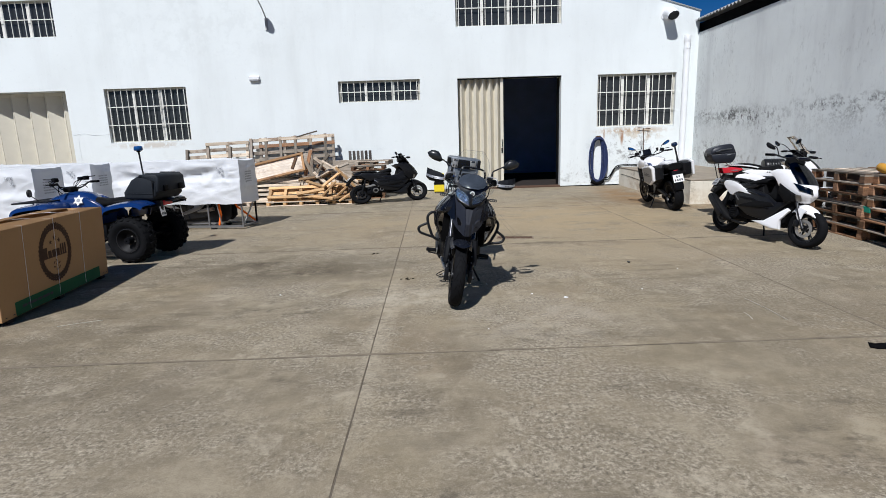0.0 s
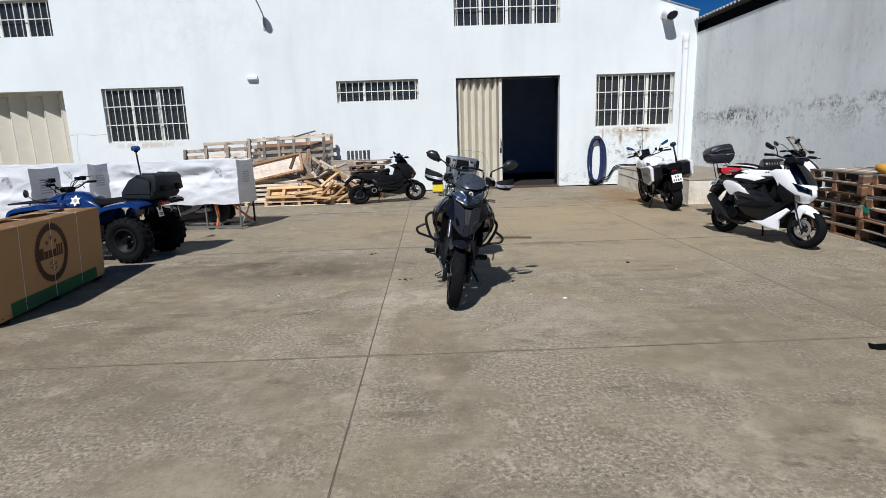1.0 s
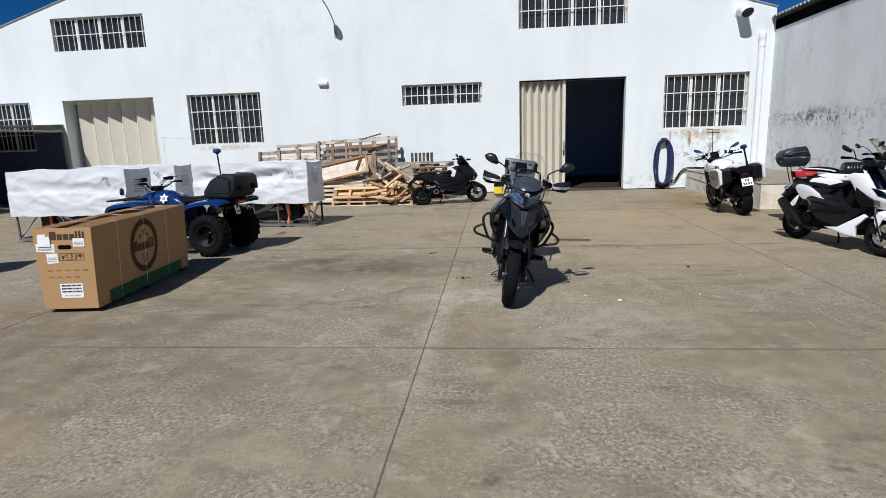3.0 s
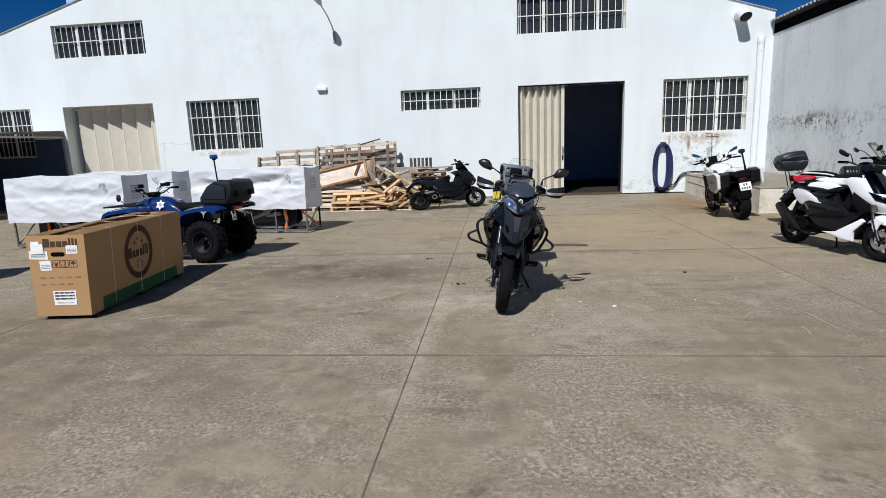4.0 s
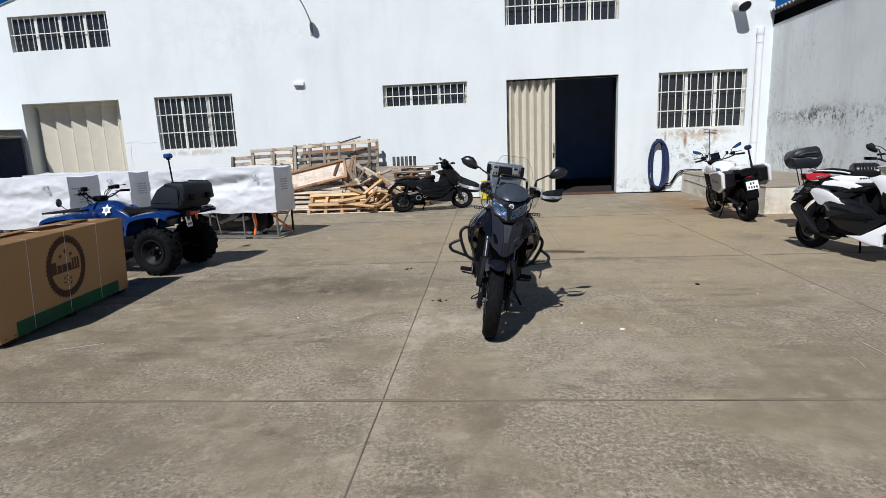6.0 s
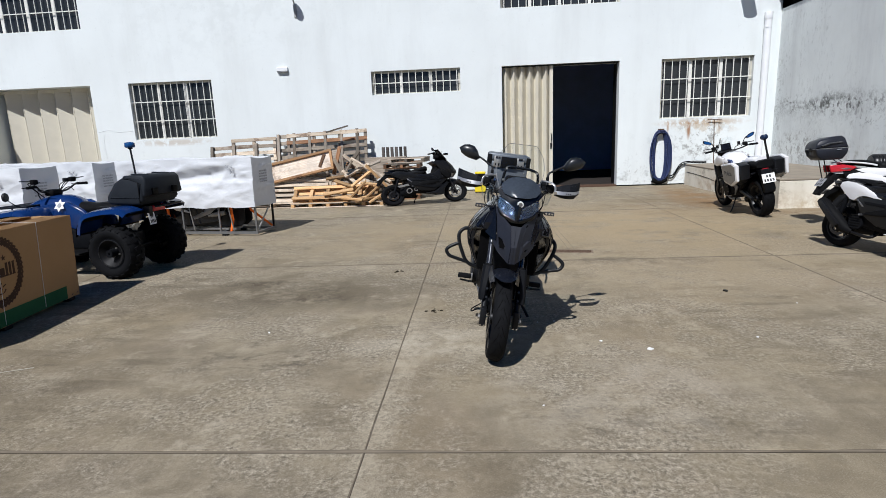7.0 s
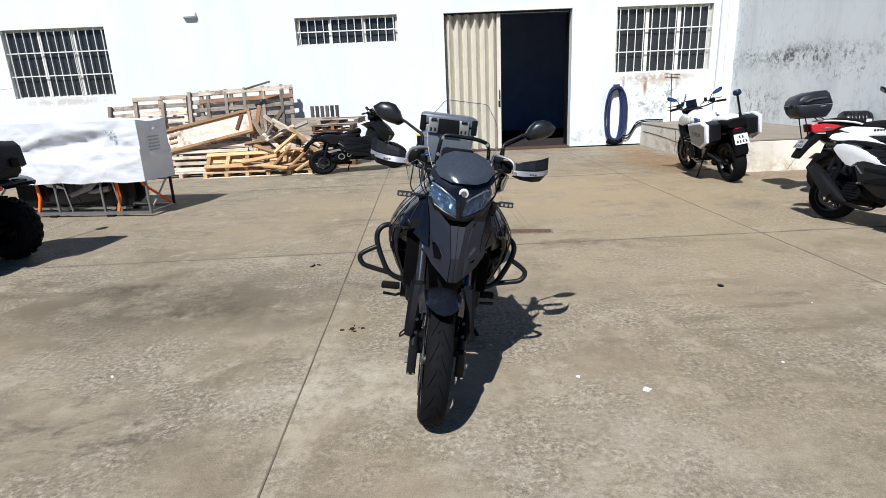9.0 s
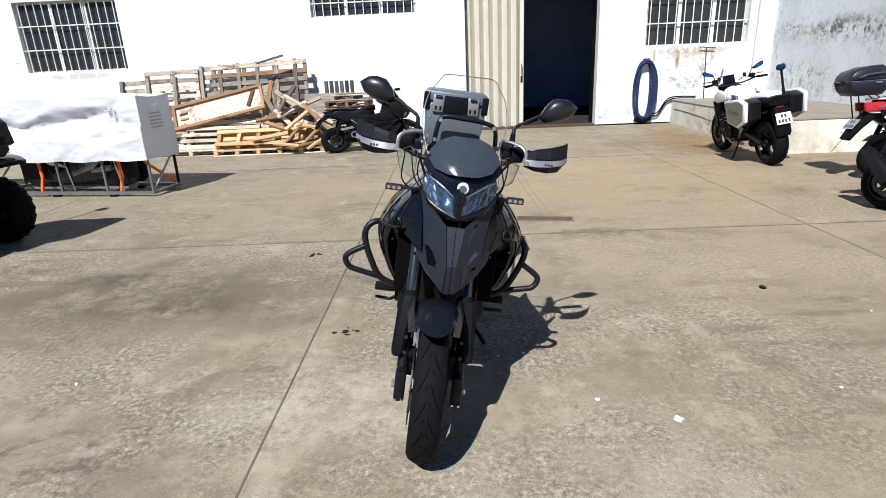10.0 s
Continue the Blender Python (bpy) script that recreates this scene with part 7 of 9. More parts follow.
    P("beacon", tube(bmesh.new(), [(-0.87, -0.057, 1.28), (-0.87, -0.055, 1.30), (-0.87, -0.050, 1.34), (-0.87, -0.048, 1.355)], [0.035, 0.058, 0.054, 0.040], 18), NAVY_LENS, "blue flashing beacon", 60, pole)
    stand = P("side_stand", tube(bmesh.new(), [(-0.10, 0.13, 0.28), (-0.16, 0.24, 0.10), (-0.19, 0.30, 0.03)], 0.012, 8), BLACK_SATIN)
    return top


police_motorcycle(heading(5.24, 12.38, 5.26, 10.96, 9))


# ---- the blue quad ----
def quad_bike(m):
    top = thing("quad_bike", m, "blue four-wheeled quad bike with police star and cargo box", "quad bike")
    P = lambda nm, bm, mat, lb="", smooth=45, parent=None: part(nm, bm, mat, parent or top, lb, smooth)
    for s in (1, -1):
        for nm, x, w, r in (("rear_wheel", -0.68, 0.25, 0.32), ("front_wheel", 0.68, 0.20, 0.31)):
            hub = wheel(top, nm, x, r, r, w, 0.145, 4, 0, (), GREY_PLASTIC, knob=20, y=s * (0.405 if x < 0 else 0.42))
            part("hub_cap", lathe(bmesh.new(), [(0.02, s * 0.02), (0.085, s * 0.02), (0.155, s * w * 0.40), (0.16, s * w * 0.40), (0.16, s * w * 0.30), (0.09, 0.0), (0.02, 0.0)], 24), DARK_METAL, hub, "dark steel wheel dish", 40)
            part("rim_lip", tube(bmesh.new(), [(0.163 * math.cos(t), s * w * 0.405, 0.163 * math.sin(t)) for t in (2 * math.pi * k / 28 for k in range(28))], 0.006, 6, closed=True), DISC_STEEL, hub, "", 60)
            for k in range(4):
                a = math.pi / 2 * k + 0.4
                part("wheel_bolt", rod((0.055 * math.cos(a), s * 0.02, 0.055 * math.sin(a)), (0.055 * math.cos(a), s * 0.034, 0.055 * math.sin(a)), 0.011, 6), STEEL, hub)
        # wide flat mudguards with a turned-down lip, high over the wheels
        for nm, line in (("rear_mudguard", [(-0.29, 0.56), (-0.33, 0.70), (-0.41, 0.795), (-0.60, 0.842), (-0.80, 0.860), (-0.93, 0.845), (-1.00, 0.80)]),
                         ("front_mudguard", [(1.05, 0.64), (1.01, 0.745), (0.92, 0.80), (0.70, 0.835), (0.50, 0.848), (0.39, 0.80), (0.33, 0.66)])):
            pts = smooth_line([(x, 0, z) for x, z in line], 3)
            rings = []
            for k, p in enumerate(pts):
                d = (pts[min(k + 1, len(pts) - 1)] - pts[max(k - 1, 0)]).normalized()
                nx, nz = (d.z, -d.x) if d.x < 0 else (-d.z, d.x)
                rings.append([(p.x + nx * h, s * yy, p.z + nz * h) for yy, h in ((0.16, 0.0), (0.40, 0.006), (0.50, 0.0), (0.545, -0.015), (0.560, -0.065), (0.545, -0.065), (0.530, -0.026), (0.49, -0.016), (0.16, -0.014))])
            guard = P(nm, loft(bmesh.new(), rings), BLUE_PAINT, "dark blue plastic mudguard", 50)
            lining = [[(x - 0.04 * (x > 0) + 0.04 * (x < 0) if z < 0.7 else x, y, z - 0.028) for x, y, z in (r[0], r[2], (r[3][0], s * 0.525, r[3][2]), (r[3][0], s * 0.52, r[3][2] - 0.012), r[7], r[8])] for r in rings]
            P("lining", loft(bmesh.new(), lining), BLACK_MATT, "black inner lining", 50, guard)
        P("a_arm", tube(bmesh.new(), [(0.68, s * 0.36, 0.30), (0.50, s * 0.12, 0.34)], 0.02, 8), DARK_METAL, "", 60)
        P("footwell", bx(-0.22, 0.26, s * 0.20, s * 0.48, 0.28, 0.31, 0.01), BLACK_MATT)
        P("shock", tube(bmesh.new(), [(0.60, s * 0.28, 0.32), (0.54, s * 0.18, 0.66)], 0.03, 10), STEEL, "", 60)
    P("rear_axle", rod((-0.68, -0.36, 0.32), (-0.68, 0.36, 0.32), 0.03, 10), DARK_METAL, "", 60)
    P("chassis", bx(-0.66, 0.62, -0.14, 0.14, 0.26, 0.50, 0.03), DARK_METAL)
    P("engine", bx(-0.16, 0.26, -0.20, 0.20, 0.30, 0.58, 0.05), GREY_PLASTIC)
    P("tank_cover", body([(0.80, 0.80, 0.17, 0.05, 0.8), (0.62, 0.84, 0.20, 0.10, 0.7), (0.38, 0.86, 0.20, 0.12, 0.65), (0.16, 0.84, 0.18, 0.12, 0.65), (0.02, 0.78, 0.15, 0.09, 0.7), (-0.10, 0.74, 0.13, 0.07, 0.8)], 2.8, 20, 4), BLUE_PAINT, "blue tank and nose cover", 60)
    panel(top, "side_cover", BLUE_PAINT, [(0.40, 0.88), (0.10, 0.90), (-0.10, 0.80), (-0.24, 0.66), (-0.24, 0.56), (0.0, 0.54), (0.30, 0.64)], 0.14, 0.205, 0.02, "blue side cover")
    P("rear_deck", bx(-0.92, -0.36, -0.27, 0.27, 0.81, 0.845, 0.015), BLACK_MATT)
    P("front_deck", bx(0.42, 1.00, -0.30, 0.30, 0.77, 0.81, 0.015), BLUE_PAINT)
    P("grille", bx(0.90, 0.98, -0.22, 0.22, 0.52, 0.74, 0.02), BLACK_MATT)
    rack = bmesh.new()
    for y in (-0.36, -0.18, 0.0, 0.18, 0.36):
        tube(rack, [(0.52, y, 0.872), (1.12, y, 0.842)], 0.011, 8)
    for x, z in ((0.52, 0.872), (0.82, 0.857), (1.12, 0.842)):
        tube(rack, [(x, -0.36, z), (x, 0.36, z)], 0.013, 8)
    for x in (0.55, 0.95):
        for y in (-0.18, 0.18):
            tube(rack, [(x, y, 0.79), (x, y, 0.86)], 0.010, 6)
    P("front_rack", rack, BLACK_SATIN, "black tube front rack", 60)
    P("seat", body([(0.06, 0.84, 0.10, 0.05, 0.7), (-0.12, 0.81, 0.15, 0.06, 0.8), (-0.34, 0.825, 0.16, 0.06, 0.85), (-0.54, 0.84, 0.14, 0.05, 0.85)], 2.8, 18, 4), BLACK_MATT, "black seat", 60)
    bars = new("steering")
    bars.parent = top
    bars.empty_display_size = 0.1
    bars.matrix_basis = pose(0.42, 0, 0, 0, 0, -18)
    handlebar(bars, 0.06, 1.10, 0.36, 0.08, 0.12, 0.12)
    for s in (1, -1):
        P("switch_block", bx(0.00, 0.07, min(s * 0.19, s * 0.26), max(s * 0.19, s * 0.26), 1.13, 1.19, 0.012), BLACK_MATT, "", 45, bars)
        P("lever", tube(bmesh.new(), smooth_line([(0.08, s * 0.20, 1.165), (0.10, s * 0.28, 1.170), (0.04, s * 0.38, 1.180)], 4), 0.007, 6), DARK_METAL, "", 50, bars)
        for k in range(3):
            P("cable", tube(bmesh.new(), smooth_line([(0.05, s * (0.22 - 0.03 * k), 1.15), (0.16 + 0.03 * k, s * (0.24 - 0.04 * k), 1.13 - 0.02 * k), (0.18, s * 0.12, 1.00), (0.10, s * 0.05, 0.90)], 5), 0.0055, 6), RUBBER, "", 60, bars)
    P("reservoir", bx(0.05, 0.11, -0.20, -0.14, 1.13, 1.18, 0.01), BLACK_SATIN, "", 45, bars)
    P("bar_riser", tube(bmesh.new(), [(0.50, 0, 0.92), (0.45, 0, 1.02)], 0.03, 10), DARK_METAL, "", 60)
    P("dash", bx(0.40, 0.54, -0.08, 0.08, 0.97, 1.05, 0.025), BLACK_MATT)
    for s in (1, -1):
        P("cable", tube(bmesh.new(), smooth_line([(0.34, s * 0.18, 1.02), (0.46, s * 0.22, 1.06), (0.56, s * 0.12, 0.95), (0.5, s * 0.05, 0.88)], 5), 0.006, 6), RUBBER, "", 60)
    stalk = P("mirror", tube(bmesh.new(), smooth_line([(0.66, 0.20, 0.85), (0.74, 0.30, 0.88), (0.82, 0.34, 0.96)], 4), 0.006, 6), DARK_METAL, "", 60)
    P("mirror_shell", lathe(bmesh.new(), [(0.003, -0.02), (0.05, -0.018), (0.058, 0.0), (0.052, 0.012), (0.003, 0.012)], 20, pose(0.83, 0.35, 0.99, 0, 0, -70), closed=False), DARK_METAL, "round mirror", 60, stalk)
    P("mirror_glass", lathe(bmesh.new(), [(0.003, 0.0135), (0.05, 0.0135)], 20, pose(0.83, 0.35, 0.99, 0, 0, -70), closed=False), MIRROR, "", 40, stalk)
    # star badge on both sides of the tank
    for s in (1, -1):
        star = [((0.085 if k % 2 == 0 else 0.048) * math.sin(math.pi * k / 6), (0.085 if k % 2 == 0 else 0.048) * math.cos(math.pi * k / 6)) for k in range(12)]
        badge = P("star_badge", prism(bmesh.new(), star, -0.002, 0.003, "z", 0, pose(0.20, s * 0.214, 0.865, 68, 0, 180 if s > 0 else 0)), PAPER, "silver-white star badge", 40)
        P("badge_centre", rod((0.20, s * 0.213, 0.865), (0.20, s * 0.2195, 0.868), 0.028, 16), GREY_INK, "", 40, badge)
    P("tail_lamp", bx(-1.05, -0.98, -0.08, 0.14, 0.765, 0.84, 0.012), RED_LENS, "red tail lamp")
    P("rear_bar", tube(bmesh.new(), [(-0.90, -0.30, 0.83), (-1.10, -0.30, 0.83), (-1.10, 0.10, 0.83), (-0.90, 0.12, 0.83)], 0.014, 8), DARK_METAL, "", 60)
    plate_bars(top, pose(-1.06, 0.20, 0.69, 80, 0, -90), 0.11, 0.14)
    P("plate_bracket", bx(-1.058, -0.98, 0.17, 0.23, 0.72, 0.84), DARK_METAL)
    return top


def cargo_box(m):
    top = thing("cargo_box", m, "large black plastic cargo box on the quad's rear rack", "luggage box")
    P = lambda nm, bm, mat, lb="", parent=None: part(nm, bm, mat, parent or top, lb, 45)
    side = [(0.235, 0.015), (0.235, 0.10), (0.13, 0.265), (0.05, 0.315), (-0.10, 0.325), (-0.245, 0.30), (-0.255, 0.06), (-0.20, 0.0), (0.20, 0.0)]
    pinch = lambda x, y, z: (x, y * (1.0 - 0.12 * max(0, z - 0.15) / 0.2), z)
    tub = P("tub", warp(prism(bmesh.new(), side, -0.33, 0.33, "y", 0.035), pinch), BOX_PLASTIC, "moulded black plastic body")
    lid = P("lid", warp(prism(bmesh.new(), [(0.02, 0.315), (0.00, 0.345), (-0.25, 0.355), (-0.295, 0.31), (-0.30, 0.12), (-0.26, 0.10), (-0.24, 0.25), (-0.08, 0.30)], -0.345, 0.345, "y", 0.02), pinch), BOX_PLASTIC, "hinged lid")
    for y in (-0.18, 0.18):
        P("latch", bx(-0.325, -0.285, y - 0.045, y + 0.045, 0.12, 0.20, 0.006), BLACK_MATT, "", tub)
        P("lid_rib", bx(-0.24, -0.02, y - 0.02, y + 0.02, 0.348, 0.362, 0.005), BOX_PLASTIC, "", lid)
    for s in (1, -1):
        P("side_line", bx(-0.20, 0.18, min(s * 0.326, s * 0.336), max(s * 0.326, s * 0.336), 0.085, 0.093, 0.002), BOX_PLASTIC, "", tub)
        P("side_groove", bx(-0.215, -0.205, s * 0.326, s * 0.334, 0.03, 0.27), BLACK_MATT, "", tub)
    return top


def beacon_pole(m):
    top = thing("beacon_pole", m, "blue flashing beacon on a thin black pole behind the quad seat", "beacon light")
    part("pole", tube(bmesh.new(), [(0, 0, 0), (0, 0, 0.22), (0, 0, 0.23), (0.03, 0, 0.66)], [0.018, 0.018, 0.012, 0.012], 10), BLACK_SATIN, top, "", 60)
    part("collar", rod((0.03, 0, 0.655), (0.03, 0, 0.675), 0.03, 14), BLACK_MATT, top)
    part("lens", tube(bmesh.new(), [(0.03, 0, 0.675), (0.03, 0, 0.69), (0.03, 0, 0.735), (0.03, 0, 0.745)], [0.052, 0.064, 0.060, 0.04], 18), BLUE_GLASS, top, "blue beacon lens", 60)
    return top


QUAD = pose(-4.44, 8.04, 0.002, 0, 0, 173.7)
quad_bike(QUAD)
cargo_box(QUAD @ pose(-0.82, 0.0, 0.868, 0, -2, 0))
beacon_pole(QUAD @ pose(-0.42, -0.42, 0.86))

# ---- wrapped steel crates with new motorcycles inside ----
def crumple(bm, amp, seed, fold=0.5):
    """Pushes a fine mesh in and out into creases."""
    bmesh.ops.recalc_face_normals(bm, faces=bm.faces)
    off = Vector((seed * 7.3, seed * 3.1, seed * 5.7))
    move = []
    for v in bm.verts:
        p = v.co * 2.0 + off
        a = noise.noise(p) * 0.6 + noise.noise(p * 2.7) * 0.16
        ridge = 1 - abs(noise.noise(Vector((p.x * 0.5 + p.z * 0.9, p.y, p.z * 1.5 - p.x * 0.4)))) * 5.0
        small = 1 - abs(noise.noise(Vector((p.x * 1.3 - p.z * 1.6, p.y * 2, p.z * 2.6 + p.x * 0.8)))) * 6.0
        a += fold * (max(-0.3, ridge) * 1.2 + max(0.0, small) * 0.9)
        move.append(v.normal * a * amp)
    lo = [min(v.co[k] for v in bm.verts) for k in range(3)]
    hi = [max(v.co[k] for v in bm.verts) for k in range(3)]
    for v, d in zip(bm.verts, move):
        inset = sorted(min(v.co[k] - lo[k], hi[k] - v.co[k]) for k in range(3))[1]
        v.co += d * min(1.0, 0.30 + inset / 0.22)
    return bm


def fine_box(x0, x1, y0, y1, z0, z1, step):
    """A box whose faces are cut into a grid."""
    bm = bmesh.new()
    lo, hi = Vector((x0, y0, z0)), Vector((x1, y1, z1))
    cuts = [max(1, round((hi[k] - lo[k]) / step)) for k in range(3)]
    for ax in range(3):
        u, w = (ax + 1) % 3, (ax + 2) % 3
        for end in (lo[ax], hi[ax]):
            grid = []
            for i in range(cuts[u] + 1):
                row = []
                for j in range(cuts[w] + 1):
                    p = [0, 0, 0]
                    p[ax], p[u], p[w] = end, lo[u] + (hi[u] - lo[u]) * i / cuts[u], lo[w] + (hi[w] - lo[w]) * j / cuts[w]
                    row.append(bm.verts.new(p))
                grid.append(row)
            for a, b in zip(grid, grid[1:]):
                for j in range(len(a) - 1):
                    bm.faces.new((a[j], a[j + 1], b[j + 1], b[j]))
    bmesh.ops.remove_doubles(bm, verts=bm.verts, dist=1e-4)
    return bm


def print_block(bm, m, rows, w, h, seed):
    """Unreadable printed lines as plain bars, in their own x-y plane."""
    rnd = random.Random(seed)
    for r in range(rows):
        y = h * (0.5 - (r + 0.5) / rows)
        x = -w / 2
        while x < w / 2 - 0.01:
            n = rnd.uniform(0.10, 0.28) * w
            box(bm, x, min(x + n, w / 2), y - 0.26 * h / rows, y + 0.26 * h / rows, 0, 0.001, 0, m)
            x += n + 0.035 * w
    return bm


def shipping_crate(m, length, seed):
    """A wrapped crate: right-front foot at the origin, long side along -x, depth along +y."""
    D, H = 0.60, 1.30
    top = thing("shipping_crate", m, "steel tube crate covered with a creased white wrap", "crate", "wrapped motorcycle crates")
    P = lambda nm, bm, mat, lb="", smooth=False, parent=None: part(nm, bm, mat, parent or top, lb, smooth)
    t = 0.020
    for y in (t, D - t):
        P("rail", bx(-length, 0, y - t, y + t, 0.03, 0.07), CRATE_STEEL)
        for k, x in enumerate((-t, -0.70, -1.40, -length + t)):
            # Rear posts are coloured near-black, standing for the shade under the wrap.
            P("post", bx(x - t * 0.7, x + t * 0.7, y - t * 0.7, y + t * 0.7, 0.07, 0.62), CRATE_STEEL if y < 0.1 else DARK_METAL)
        for x in (-0.62, -1.5):
            P("foot", bx(x - 0.05, x + 0.05, y - 0.03, y + 0.03, 0.0, 0.03), DARK_METAL)
    for x in (-t, -0.7, -1.4, -length + t):
        P("cross_rail", bx(x - t, x + t, 2 * t, D - 2 * t, 0.03, 0.07), CRATE_STEEL)
    for x in (-t, -length + t):
        P("brace", tube(bmesh.new(), [(x, 0.04, 0.08), (x, D - 0.04, 0.52)], 0.014, 6), STEEL)
    for x in (-0.45, -1.2):
        P("front_brace", tube(bmesh.new(), [(x, t, 0.08), (x - 0.08, t, 0.55)], 0.010, 6), STEEL)
    wrap = crumple(fine_box(-length - 0.025, 0.025, -0.025, D + 0.025, 0.485, H, 0.032), 0.030, seed)
    seam = 0.92 + 0.02 * math.sin(seed)
    folds = {1: ((-2.45, 1.02, -1.55, 0.90, 0.085), (-1.70, 0.88, -0.22, 1.16, 0.085), (-1.10, 0.72, -0.40, 0.86, 0.035)),
             2: ((-1.9, 1.10, -0.5, 0.98, 0.03),), 3: ((-2.0, 0.92, -0.9, 1.08, 0.022), (-1.2, 1.02, -0.2, 0.90, 0.018))}[seed]
    for v in wrap.verts:
        if v.co.y < 0.15:
            for fx0, fz0, fx1, fz1, deep in folds:
                u = (v.co.x - fx0) / (fx1 - fx0)
                if 0.0 < u < 1.0:
                    rise = v.co.z - (fz0 + (fz1 - fz0) * u + 0.02 * math.sin(6 * u))
                    cup = max(0.0, 1 - rise / 0.12) if rise > 0 else max(0.0, 1 + rise / 0.24)
                    v.co.y += deep * math.sin(math.pi * u) ** 0.6 * cup
    for v in wrap.verts:
        lap = max(0.0, min(1.0, (seam + 0.006 * math.sin(v.co.x * 4) - v.co.z) / 0.02))
        v.co.y -= 0.022 * lap * (1 if v.co.y < D / 2 else -1)
        if v.co.z > H - 0.1:
            v.co.z -= 0.030 * (0.5 + 0.5 * math.sin(v.co.x * 5 + seed)) * math.sin(math.pi * min(1, max(0, v.co.y / D)))
        if v.co.z < 0.55:
            v.co.z += 0.008 * math.sin(v.co.x * 9 + v.co.y * 6 + seed)
    cover = P("cover", wrap, WRAP, "creased white woven plastic wrap", 60)
    marks = bmesh.new()
    for k, (x, z) in enumerate(((-0.40, 1.155), (-0.325, 1.15), (-0.325, 1.075))):
        mm = pose(x, -0.052, z, 90, 0, 0)
        for a, b, c, d in ((-0.030, 0.030, 0.026, 0.030), (-0.030, 0.030, -0.030, -0.026), (-0.030, -0.026, -0.026, 0.026), (0.026, 0.030, -0.026, 0.026)):
            box(marks, a, b, c, d, 0, 0.001, 0, mm)
        box(marks, -0.014, 0.014, -0.016, 0.016, 0, 0.001, 0, mm)
    P("handling_marks", marks, GREY_INK, "small printed handling marks", False, cover)
    block = print_block(bmesh.new(), pose(0.054, D * 0.42, 0.98, 90, 0, 90), 5, 0.24, 0.22, seed)
    P("printed_block", block, PALE_INK, "block of small unreadable print", False, cover)
    strap = lambda x, y: P("strap", tube(bmesh.new(), [(x, y, 0.07), (x + 0.03, y + 0.03, 0.26), (x - 0.02, y + 0.06, 0.60)], 0.030, 8, flat=0.75), ORANGE, "orange lashing strap")
    strap(-0.52, 0.05), strap(-1.75, 0.05)
    P("strap", tube(bmesh.new(), [(-0.03, D - 0.06, 0.09), (-0.28, 0.32, 0.40), (-0.34, 0.30, 0.60)], 0.026, 8, flat=0.75), ORANGE, "orange lashing strap")
    return top


